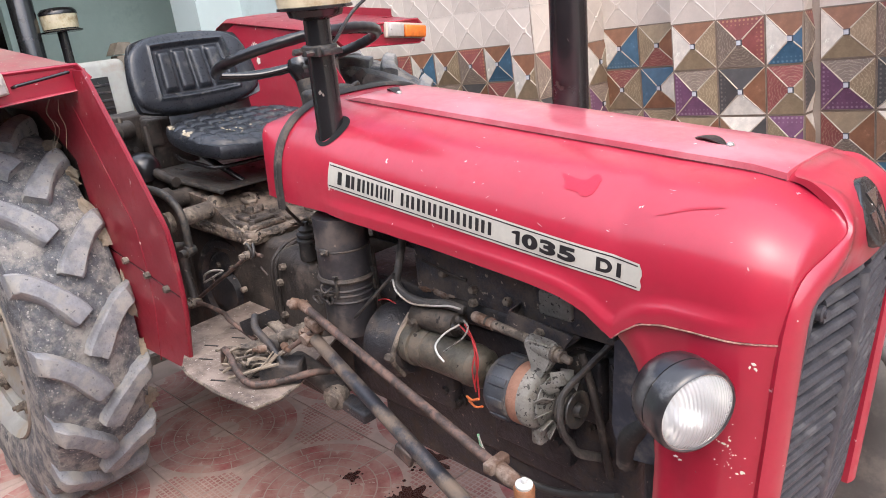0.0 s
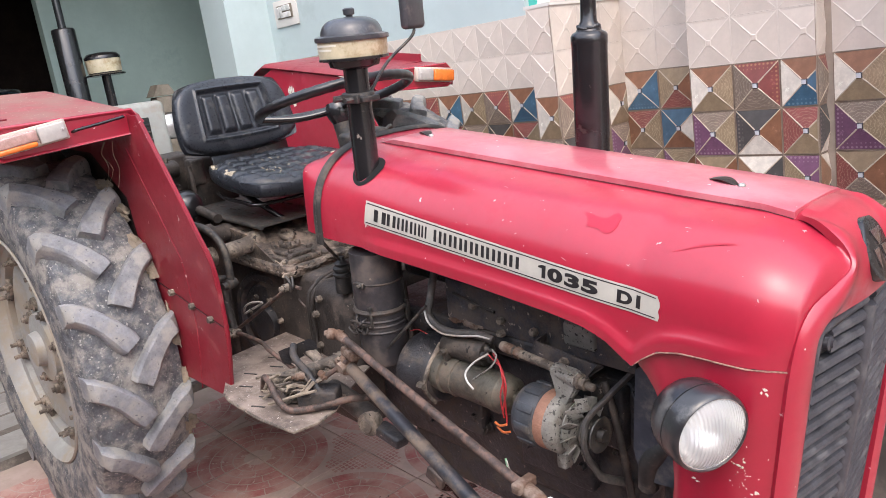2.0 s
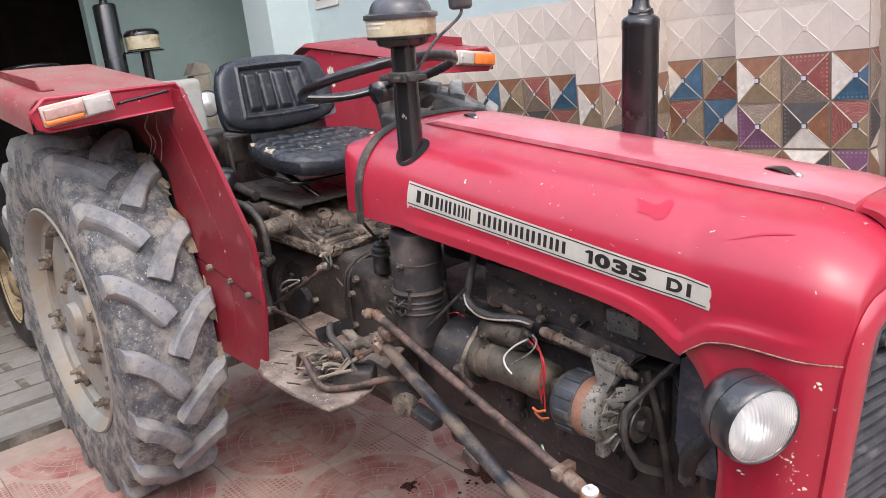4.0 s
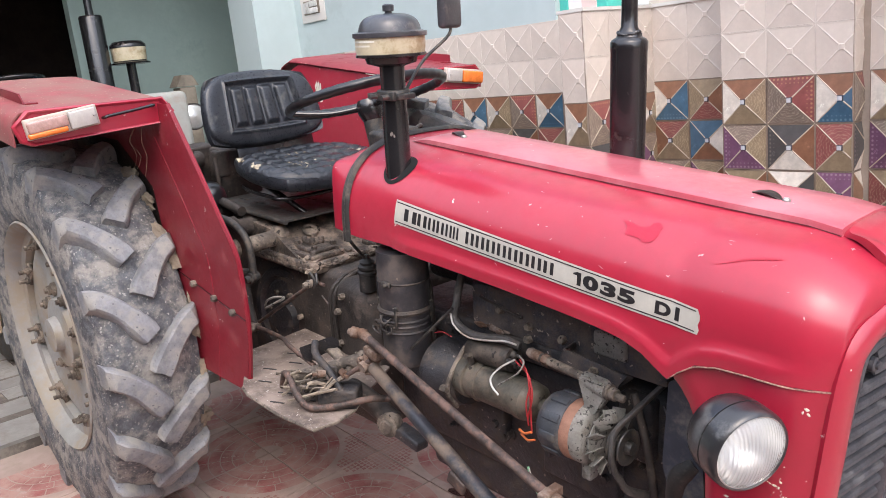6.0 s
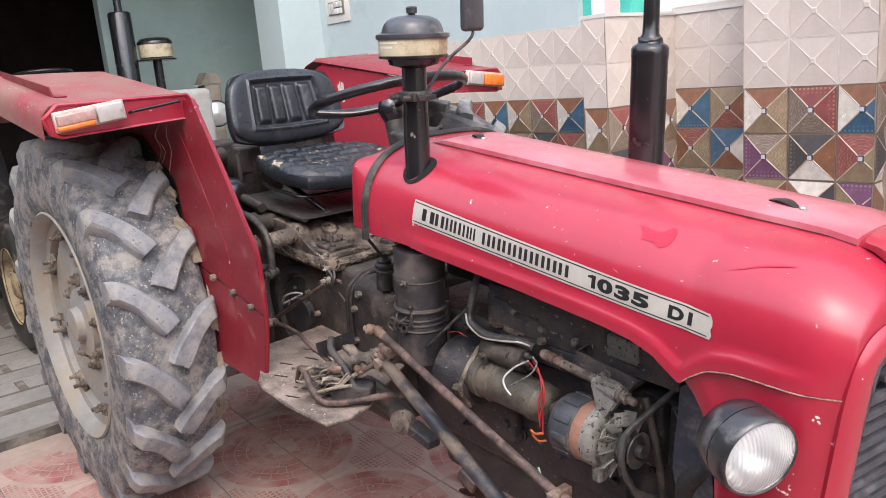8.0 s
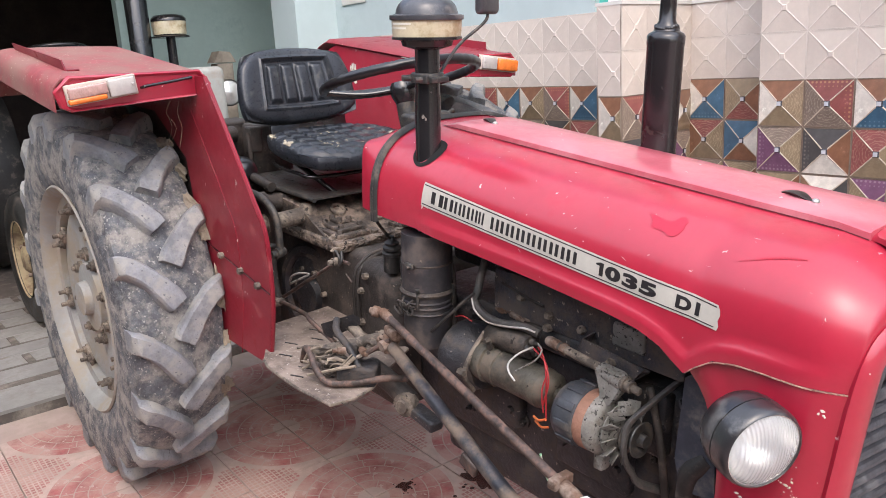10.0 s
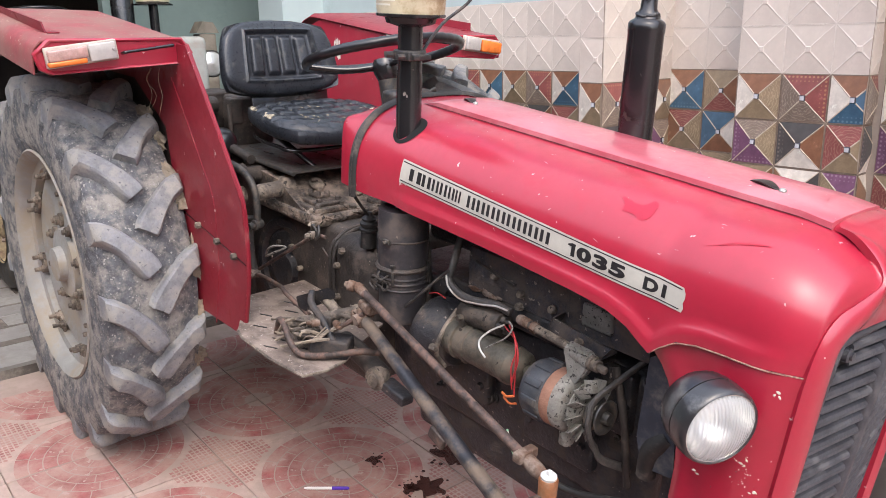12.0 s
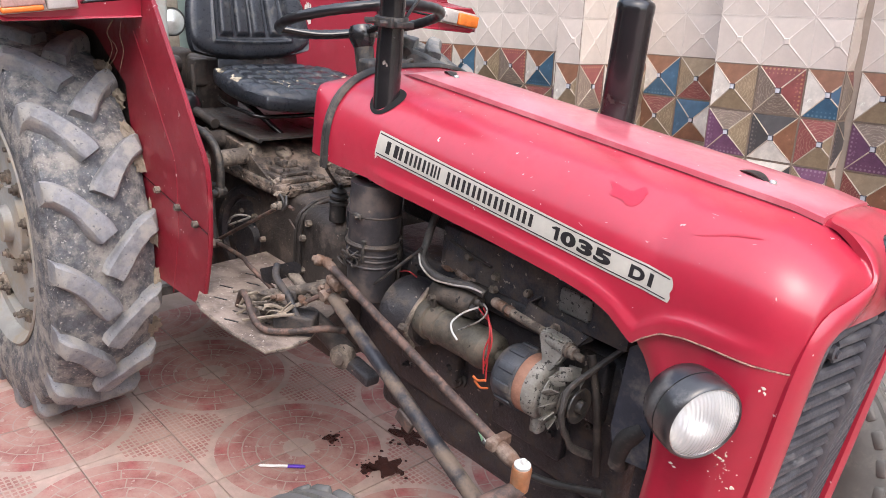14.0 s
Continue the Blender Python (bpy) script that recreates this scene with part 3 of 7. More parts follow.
for i in range(-5, 8):
    for j in range(-8, 5):
        x, y = RING_X + PAV * (i + 0.5), RING_Y + PAV * (j + 0.5)
        if x < -0.46:
            continue
        ob = new("paver", paver_shapes[rng.randrange(4)])
        ob.parent = drive
        corner = (-1 if i % 2 == 0 else 1, -1 if j % 2 == 0 else 1)
        turn_ = {(1, 1): 0, (-1, 1): 90, (-1, -1): 180, (1, -1): 270}[corner]
        ob.matrix_basis = pose(x, y, -0.0012 * rng.random(), rng.uniform(-0.2, 0.2), rng.uniform(-0.2, 0.2), turn_)

# porch floor of white and dark strips
bm = B()
box(bm, (-3.0, -0.9, -0.2), (4.8, 4.6, 0.37))
porch = tagged(link_mesh("porch_floor", bm, strip_dark), "porch floor of white tile strips with dark bands", "", "", "structure")
porch.matrix_basis = pose(0, 0, 0.04)
strip_me = {}


def strip(x, y, w, l, m_):
    key = (round(w, 3), round(l, 3), m_.name)
    if key not in strip_me:
        bm = B()
        box(bm, (0, 0, -0.007), (w - 0.003, l - 0.003, 0.014))
        me = bpy.data.meshes.new("strip_tile")
        bm.to_mesh(me)
        bm.free()
        me.materials.append(m_)
        strip_me[key] = me
    ob = new("strip_tile", strip_me[key])
    ob.parent = porch
    ob.matrix_basis = pose(x, y, 0)


# bands along the porch edge, then rectangles further in
for x0, x1, m_, ln in ((-0.60, -0.86, strip_white, 0.60), (-0.86, -0.925, strip_dark, 1.20), (-0.925, -1.11, strip_white, 0.45), (-1.11, -1.135, strip_dark, 1.20)):
    y = -1.85
    while y < 0.9:
        strip((x0 + x1) / 2, y + ln / 2, x0 - x1, ln, m_)
        y += ln
x = -1.135
row = 0
while x > -2.4:
    y = 0.95 - (0.15 if row % 2 else 0.0)
    while y > -2.2:
        for a, b, m_ in ((0.0, 0.30, strip_white), (0.30, 0.335, strip_dark)):
            strip(x - 0.075, y - (a + b) / 2, 0.15, b - a, m_)
        y -= 0.335
    x -= 0.15
    strip(x - 0.012, -0.6, 0.024, 3.0, strip_dark if row % 2 else strip_white)
    x -= 0.024
    row += 1

# ---- the red tractor ----
tractor = thing("tractor", "red farm tractor with dusty tyres and worn black seat", "tractor")


def lerp_table(tab, x):
    for (a, va), (b, vb) in zip(tab, tab[1:]):
        if x <= b:
            k = max(0.0, (x - a) / (b - a))
            return va + (vb - va) * k
    return tab[-1][1]


def top_z(x):
    return 1.248 - 0.066 * (x - 1.05) - 2.4 * max(0.0, x - 2.15) ** 2


LOW = [(1.05, 1.034), (1.13, 1.025), (1.26, 1.024), (1.47, 1.013), (1.65, 1.002), (1.85, 0.986), (1.92, 0.975), (1.96, 0.960), (1.99, 0.940), (2.01, 0.928), (2.03, 0.947), (2.06, 0.968), (2.10, 0.977), (2.15, 0.979), (2.20, 0.977), (2.28, 0.975)]


def low_z(x):
    return lerp_table(LOW, x)


def half_w(x):
    return 0.272 - 5.0 * max(0.0, x - 2.19) ** 2


def hood_point(x, a, grow=0.0):
    """Outer skin at station x; a runs from 0 (lower right edge) over the top to 1 (lower left edge)."""
    th = math.pi * a
    n = 2.9 + 0.3 * min(1, max(0, (x - 1.05) / 1.0))
    w, zb, zt = half_w(x) + grow, low_z(x), top_z(x) + grow
    c, s = math.cos(th), math.sin(th)
    y = -math.copysign(abs(c) ** (2 / n), c) * w
    z = zb + (zt - zb) * abs(s) ** (2 / n)
    # pressed rim along the lower edge
    k = min(1.0, max(0.0, (x - 1.27) / 0.06)) * (1 - min(1, max(0, (x - 2.16) / 0.08)))
    d = min(1.0, max(0.0, (0.036 - (z - zb)) / 0.014))
    d = d * d * (3 - 2 * d)
    y += math.copysign(0.009 * k * d, y)
    return Vector((x, y, z))


def hood():
    bm = B()
    xs = [1.112 + i * 0.04 for i in range(21)] + [1.94, 1.96, 1.975, 1.99, 2.0, 2.01, 2.02, 2.03, 2.045, 2.06, 2.08, 2.10, 2.13, 2.16, 2.19, 2.21, 2.23, 2.25, 2.265]
    st = [0.0, 0.004, 0.008, 0.013, 0.02, 0.03, 0.045, 0.07, 0.10, 0.13, 0.16, 0.19, 0.22, 0.25, 0.28, 0.31, 0.35, 0.4, 0.45, 0.5]
    st += [1 - s for s in st[-2::-1]]
    grid(bm, [[hood_point(x, s) for s in st] for x in xs])
    shell(bm, 0.003)
    return part("hood", bm, red_paint, tractor, "glossy red bonnet with small paint chips", 50)


hood_ob = hood()
# dash cowl behind the rubber seal
bm = B()
st = [i / 40 for i in range(41)]
rows = []
rim = spline([(0, -0.264, 1.03), (0, -0.262, 1.10), (0, -0.259, 1.15), (0, -0.254, 1.182), (0, -0.237, 1.199), (0, -0.185, 1.208), (0, -0.138, 1.219), (0, -0.07, 1.228), (0, 0, 1.230)], 5)
rim = rim + [Vector((0, -p.y, p.z)) for p in reversed(rim[:-1])]
for x, k, g in ((1.030, 0.0, 0.95), (1.034, 0.0, 0.99), (1.040, 0.0, 1.0), (1.06, 0.33, 1.0), (1.08, 0.7, 1.0), (1.098, 1.0, 1.0)):
    row = []
    for i, p in enumerate(rim):
        h = hood_point(1.1, i / (len(rim) - 1))
        r_ = p.lerp(h, k)
        row.append(Vector((x, r_.y * g, 1.1 + (r_.z - 1.1) * g)))
    rows.append(row)
vs = grid(bm, rows)
bm.faces.new(vs[0])
part("dash_cowl", bm, red_paint, tractor, "red dash cowl behind the bonnet", 50)
bm = B()
rows = []
for dx, g in ((1.092, 0.001), (1.094, 0.007), (1.100, 0.010), (1.105, 0.007), (1.110, 0.010), (1.116, 0.007), (1.118, 0.001)):
    rows.append([Vector((dx, hood_point(1.1, s, g).y, hood_point(1.1, s, g).z - (0.02 if s in (0.0, 1.0) else 0))) for s in st])
grid(bm, rows)
part("bonnet_seal", bm, black_rubber, hood_ob, "black rubber seal strap round the bonnet")
# raised flap along the top
worn_edge = material("worn_edge", (0.36, 0.20, 0.16), 0.6, var=0.4, scale=60, dirt=(0.10, 0.02, 0.02), amount=0.35, dscale=70)
catch_metal = material("catch_metal", (0.035, 0.024, 0.021), 0.4, 0.3, var=0.4, scale=60, dirt=(0.14, 0.07, 0.06), amount=0.25, dscale=60)
steel_bright = material("steel_bright", (0.52, 0.50, 0.48), 0.35, 0.8, var=0.3, scale=90)


def over_skin0(x, y):
    a0, a1 = 0.0, 0.5
    for _ in range(30):
        am = (a0 + a1) / 2
        if hood_point(x, am).y < y:
            a0 = am
        else:
            a1 = am
    return hood_point(x, a0, 0.0012)


bm = B()
rows = []
for i in range(21):
    x = 1.165 + i * (2.197 - 1.165) / 20
    w = 0.084
    lift = 0.013 if 0 < i else 0.0
    r = []
    for y, g in ((-w - 0.010, -0.002), (-w - 0.0085, lift * 0.85), (-w - 0.003, lift), (-w * 0.5, lift + 0.001), (0, lift + 0.001), (w * 0.5, lift + 0.001), (w + 0.003, lift), (w + 0.0085, lift * 0.85), (w + 0.010, -0.002)):
        a = min(((abs(hood_point(x, k / 300).y - y)), k) for k in range(90, 211))[1]
        p = hood_point(x, a / 300)
        r.append((x, y, p.z + g))
    rows.append(r)
rows.append([(x_ + 0.0008, y_, z_ - 0.016) for x_, y_, z_ in rows[-1]])
grid(bm, rows)
flap = part("filler_flap", bm, red_flap_sheen, hood_ob, "raised red flap along the bonnet top")
# dark red strip paints the shadow line under the flap's edge
bm = B()
rows = []
for i in range(21):
    x = 1.165 + i * (2.197 - 1.165) / 20
    rows.append([over_skin0(x, y) for y in (-0.0970, -0.0935)])
grid(bm, rows)
part("flap_gap", bm, material("flap_gap", (0.07, 0.004, 0.008), 0.6), hood_ob)
for x, ln in ((2.038, 1.0), (1.25, 0.8)):
    bm = B()
    z = top_z(x) + 0.0135
    rows = []
    for k in range(11):
        u = k / 10
        w = 0.004 + 0.009 * math.sin(math.pi * min(1.0, u * 1.12)) ** 0.7
        c = Vector((x + (u - 0.5) * 0.074 * ln, -0.004 - 0.024 * u, z + 0.0105 * math.sin(math.pi * u) - 0.004 * u))
        rows.append([c + Vector((0.3 * w * q, w * q, -0.0015 * q * q)) for q in (-1, -0.4, 0.4, 1)])
    grid(bm, rows)
    shell(bm, 0.0022)
    catch = part("flap_catch", bm, catch_metal, flap, "small dark worn metal catch")
    bm = B()
    lathe(bm, [(0.0065, -0.003), (0.0070, 0.001), (0.0055, 0.0045), (0.002, 0.006)], (x + 0.040 * ln, -0.029, z - 0.002), (0.1, -0.2, 1), 12)
    part("catch_rivet", bm, steel_bright, catch, "bright rivet")
# flat black patch paints the darkness of the intake pipe's slot
def over_skin(x, y, grow):
    """Point of the bonnet's upper skin above (x, y)."""
    a0, a1 = 0.0, 0.5
    for _ in range(30):
        am = (a0 + a1) / 2
        if hood_point(x, am).y < y:
            a0 = am
        else:
            a1 = am
    return hood_point(x, a0, grow)


SX, SY = 1.24, -0.205
bm = B()
v0 = [bm.verts.new(over_skin(SX + 0.008 + 0.046 * math.cos(2 * math.pi * i / 36), max(-0.258, SY + 0.037 * math.sin(2 * math.pi * i / 36)), 0.0012)) for i in range(36)]
cm = bm.verts.new(over_skin(SX, SY, 0.0012))
for i in range(36):
    bm.faces.new((v0[i], v0[(i + 1) % 36], cm))
part("pipe_slot", bm, material("slot_shade", (0.004, 0.004, 0.004), 1.0, var=0.1), hood_ob, "black patch painted for the open slot in the bonnet")
# worn patch on the bonnet's flank
bm = B()
pts = [(1.866, 1.1635), (1.878, 1.163), (1.899, 1.159), (1.913, 1.158), (1.920, 1.160), (1.924, 1.165), (1.930, 1.166), (1.942, 1.161), (1.941, 1.157), (1.943, 1.152), (1.941, 1.144), (1.933, 1.139), (1.921, 1.139), (1.914, 1.143), (1.897, 1.145), (1.885, 1.146), (1.882, 1.155)]


def skin_at(x, z, grow=0.0012):
    """The flank of the bonnet at height z."""
    a0, a1 = 0.0, 0.5
    for _ in range(26):
        am = (a0 + a1) / 2
        a0, a1 = (am, a1) if hood_point(x, am).z < z else (a0, am)
    return hood_point(x, a0, grow)


pts = [(p.x, p.z) for p in spline([(x, 0, z) for x, z in pts + pts[:1]], 3)][:-1]
rings = [[bm.verts.new(skin_at(1.915 + (x - 1.915) * k, 1.151 + (z - 1.151) * k, 0.0007)) for x, z in pts] for k in (0.3, 0.65, 1.0)]
bm.faces.new(rings[0])
for r0, r1 in zip(rings, rings[1:]):
    for i in range(len(r0)):
        j = (i + 1) % len(r0)
        bm.faces.new((r0[i], r1[i], r1[j], r0[j]))
part("touch_up", bm, material("touch_up", (0.40, 0.008, 0.035), 0.35, var=0.05), hood_ob, "darker red touch-up patch")


# scuffs and scratches
scuff = material("scuff", (0.62, 0.36, 0.36), 0.5, var=0.2)
scratch_dark = material("scratch_dark", (0.37, 0.009, 0.030), 0.4, var=0.1)
rng = random.Random(31)
for i in range(34):
    x, a = rng.uniform(1.2, 2.2), rng.uniform(0.06, 0.42)
    ln, w_, da = rng.choice((0.004, 0.005, 0.006, 0.012)), rng.uniform(0.0008, 0.0026), rng.uniform(-0.012, 0.012)
    bm = B()
    bm.faces.new([bm.verts.new(hood_point(x + dx * ln, a + da * dx + db * w_, 0.0012)) for dx, db in ((-0.5, -0.3), (0.1, -0.5), (0.5, 0.1), (0.2, 0.5), (-0.4, 0.4))])
    part("scuff_mark", bm, scuff if i % 3 else scratch_dark, hood_ob)
bm = B()
grid(bm, [[skin_at(x, z - w_, 0.0007), skin_at(x, z + w_, 0.0007)] for x, z, w_ in ((2.060, 1.1275, 0.0003), (2.072, 1.1302, 0.0006), (2.084, 1.1335, 0.0005), (2.092, 1.1365, 0.0014), (2.105, 1.1400, 0.0016), (2.120, 1.1425, 0.0014), (2.137, 1.1448, 0.0013), (2.156, 1.1460, 0.0004))])
part("scratch", bm, scratch_dark, hood_ob, "long dark scratch")


def skin(x, z, grow=0.0015):
    best = min((abs(hood_point(x, a / 600).z - z), a) for a in range(0, 240))[1]
    return hood_point(x, best / 600, grow)


# name band
U0, U1 = 1.292, 2.060
edge_cut = [0.003, 0.0, 0.003, 0.0, 0.001, 0.006]


def band(x, v, grow):
    f = (x - U0) / (U1 - U0)
    zb_, zt_ = 1.083 - 0.066 * f, 1.136 - 0.078 * f
    lo, hi = hood_point(x, 0.0), None
    z = zb_ + (zt_ - zb_) * v
    # continuous along the skin
    a0, a1 = 0.0, 0.42
    for _ in range(24):
        am = (a0 + a1) / 2
        if hood_point(x, am).z < z:
            a0 = am
        else:
            a1 = am
    return hood_point(x, a0, grow)


bm = B()
grid(bm, [[band(U0 + (U1 - U0 - edge_cut[j]) * i / 32, j / 5, 0.0014) for j in range(6)] for i in range(33)])
decal = part("name_band", bm, decal_silver, tractor, "silver name band with black edge lines and letters")
for v in (0.10, 0.90):
    bm = B()
    grid(bm, [[band(U0 + 0.004 + (U1 - U0 - 0.012) * i / 32, v + dv, 0.0020) for dv in (-0.022, 0.022)] for i in range(33)])
    part("edge_line", bm, ink, decal)


def letters(text, x0, x1, v0, v1, bold=0.0):
    cu = bpy.data.curves.new("letters", "FONT")
    cu.body, cu.offset = text, bold
    ob = bpy.data.objects.new("letters", cu)
    scene.collection.objects.link(ob)
    bpy.context.view_layer.update()
    me = bpy.data.meshes.new_from_object(ob.evaluated_get(bpy.context.evaluated_depsgraph_get()))
    bpy.data.objects.remove(ob)
    bm = B()
    bm.from_mesh(me)
    bmesh.ops.triangulate(bm, faces=bm.faces)
    xs, ys = [v.co.x for v in bm.verts], [v.co.y for v in bm.verts]
    for v in bm.verts:
        u = (v.co.x - min(xs)) / (max(xs) - min(xs))
        w = (v.co.y - min(ys)) / (max(ys) - min(ys))
        v.co = band(x0 + (x1 - x0) * u, v0 + (v1 - v0) * w, 0.0022)
    return bm


bm = B()
grid(bm, [[band(x, v, 0.0022) for v in (0.23, 0.5, 0.76)] for x in (1.8155, 1.8245)])
grid(bm, [[band(1.8065, 0.62, 0.0022), band(1.8065, 0.68, 0.0022)], [band(1.8155, 0.62, 0.0022), band(1.8155, 0.76, 0.0022)]])
part("number_mark", bm, ink, decal, "black numeral")
for glyph, a, b in (("0", 1.829, 1.863), ("3", 1.867, 1.900), ("5", 1.904, 1.939)):
    part("number_mark", letters(glyph, a, b, 0.22, 0.77, 0.055), ink, decal, "black numeral")
for glyph, a, b in (("D", 1.977, 2.006), ("I", 2.014, 2.0225)):
    part("number_mark", letters(glyph, a, b, 0.23, 0.75, 0.050), ink, decal, "black letter")
GLYPHS = [(1.326, 1.368), (1.372, 1.402), (1.408, 1.430), (1.435, 1.458), (1.464, 1.483), (1.487, 1.503)] + [(1.525 + 0.0302 * i, 1.549 + 0.0302 * i) for i in range(8)]
for a, b in GLYPHS:
    t_ = (b - a) * 0.34
    for p, q in ((a, a + t_), (b - t_, b)):
        bm = B()
        grid(bm, [[band(p + (q - p) * k, 0.25, 0.0022), band(p + (q - p) * k, 0.75, 0.0022)] for k in (0, 0.5, 1)])
        part("bar", bm, ink, decal)


def rear_wheel(s):
    c = Vector((0.02, -0.612 if s < 0 else 0.83, 0.60))
    bm = B()
    prof = [(r, h * 0.86) for r, h in [(0.365, -0.135), (0.40, -0.156), (0.46, -0.168), (0.53, -0.166), (0.575, -0.152), (0.590, -0.09), (0.595, 0.0), (0.590, 0.09), (0.575, 0.152), (0.53, 0.166), (0.46, 0.168), (0.40, 0.156), (0.365, 0.135)]]
    fine = [(p0[0] + (p1[0] - p0[0]) * k / 3, p0[1] + (p1[1] - p0[1]) * k / 3) for p0, p1 in zip(prof, prof[1:]) for k in range(3)] + [prof[-1]]
    lathe(bm, fine, c, (0, 1, 0), 200, caps=False)
    for v in bm.verts:
        r = v.co - c
        k = noise.fractal(r * 26 + Vector((s * 9, 0, 0)), 1.0, 2.0, 4)
        flat = Vector((r.x, 0, r.z))
        if flat.length > 0.44:
            v.co += flat.normalized() * (0.0060 * k + 0.006 * max(0.0, noise.noise(r * 9)))
    tyre = part("rear_tyre", bm, tyre_rubber, tractor, "big lugged rear tyre caked with dry mud", 60)
    COUNT = 17
    rg = random.Random(7 + s)
    for half in (-1, 1):
        shapes = []
        for k in range(COUNT):
            if len(shapes) < 5:
                bm = B()
                rows = []
                for i in range(15):
                    u = i / 14
                    y = half * (0.141 - 0.139 * u)
                    edge_ = min(1.0, u / 0.13)
                    top = 0.600 + 0.025 * edge_ ** 0.7
                    base = 0.520 + 0.060 * edge_
                    a = -(0.08 * u + 0.15 * u * u)
                    # narrow waist, blunt swollen nose with rounded corners
                    wd = 0.040 - 0.008 * math.sin(math.pi * min(1.0, u * 1.1))
                    if u > 0.95:
                        wd *= 0.88
                    tg = Vector((-(0.08 + 0.30 * u) * 0.62, -half * 0.147)).normalized()
                    pa, py = -tg.y * half, tg.x * half
                    pts = []
                    for da, r in ((-1.0, base), (-0.86, top - 0.014), (-0.78, top - 0.005), (-0.64, top), (0.0, top + 0.001), (0.64, top), (0.78, top - 0.005), (0.86, top - 0.014), (1.0, base)):
                        fade = min(1.0, u / 0.25)
                        ang = a + da * wd * pa / 0.62 + rg.uniform(-0.002, 0.002)
                        r += rg.uniform(-0.0016, 0.001)
                        pts.append(Vector((r * math.cos(ang), y + da * wd * py * fade + rg.uniform(-0.001, 0.001), r * math.sin(ang))))
                    rows.append(pts)
                vs = grid(bm, rows)
                bm.faces.new(vs[0])
                bm.faces.new(list(reversed(vs[-1])))
                ob = part("lug", bm, tyre_lug, tyre, "", 30)
                shapes.append(ob.data)
            else:
                ob = new("lug", shapes[k % 5])
                ob.parent = tyre
            ob.matrix_basis = Matrix.Translation(c) @ Matrix.Rotation(-(2 * math.pi * (k + (0.5 if half > 0 else 0) + 0.2) / COUNT), 4, "Y")
    # dry mud caked on both shoulders
    if s < 0:
        for side, count, big in ((1, 38, 1.0),):
            for k in range(count):
                a = 2 * math.pi * (k + rg.uniform(-0.45, 0.45)) / count
                bm = B()
                bmesh.ops.create_icosphere(bm, subdivisions=3, radius=1.0)
                sx, sy, sz = rg.uniform(0.006, 0.012) * big, rg.uniform(0.011, 0.024) * big, rg.uniform(0.022, 0.052) * big
                off = Vector((k * 3.1, side * 7.0, 1.0))
                for v in bm.verts:
                    n_ = v.co.copy()
                    v.co += n_ * (0.75 * noise.fractal(n_ * 1.9 + off, 0.8, 2.0, 5))
                    v.co = Vector((v.co.x * sx, v.co.y * sy, v.co.z * sz))
                rr = rg.uniform(0.566, 0.592)
                bmesh.ops.transform(bm, matrix=Matrix.Translation(c) @ Matrix.Rotation(a, 4, "Y") @ Matrix.Translation((rr, side * rg.uniform(0.124, 0.140), 0)) @ Matrix.Rotation(radians(rg.uniform(-30, 30)), 4, "X"), verts=bm.verts)
                part("mud_crust", bm, mud_tan, tyre, "", 60)
    bm = B()
    o = s
    lathe(bm, [(0.368, 0.112 * o), (0.386, 0.130 * o), (0.380, 0.135 * o), (0.364, 0.122 * o), (0.350, 0.09 * o), (0.325, 0.085 * o), (0.322, -0.10 * o), (0.36, -0.13 * o)], c, (0, 1, 0), 64, caps=False)
    part("rim", bm, rim_silver, tyre, "silver steel rim with dry mud", 50)
    bm = B()
    lathe(bm, [(0.310, 0.040 * o), (0.305, 0.066 * o), (0.285, 0.074 * o), (0.22, 0.058 * o), (0.17, 0.062 * o), (0.12, 0.066 * o), (0.115, 0.085 * o), (0.06, 0.09 * o), (0.055, 0.115 * o), (0.0, 0.117 * o)], c, (0, 1, 0), 64, caps=False)
    part("wheel_disc", bm, rim_silver, tyre, "", 40)
    for k in range(8):
        a = 2 * math.pi * (k + 0.35) / 8
        bm = B()
        p = c + Vector((0.145 * math.cos(a), 0.062 * o, 0.145 * math.sin(a)))
        lathe(bm, [(0.024, 0), (0.024, 0.012), (0.017, 0.014), (0.017, 0.026), (0.009, 0.027), (0.009, 0.036)], p, (0, o, 0), 8)
        part("wheel_bolt", bm, cast_dusty, tyre)
        # clamp that holds the disc to the rim: a bent lug with two bolts
        bm = B()
        q_ = Matrix.Translation(c) @ Matrix.Rotation(-a, 4, "Y")
        vs_ = box(bm, (0.305, 0.078 * o, 0), (0.045, 0.012, 0.075), 0.004)
        vs_ += box(bm, (0.322, 0.064 * o, 0), (0.012, 0.034, 0.065), 0.003)
        for dz in (-0.022, 0.022):
            vs_ += lathe(bm, [(0.013, 0), (0.013, 0.012), (0.0075, 0.013), (0.0075, 0.034)], (0.295, 0.082 * o, dz), (0, o, 0), 8)
        bmesh.ops.transform(bm, matrix=q_, verts=bm.verts)
        part("rim_clamp", bm, cast_dusty, tyre, "muddy rim clamp with bolts", 30)


rear_wheel(-1)
rear_wheel(1)


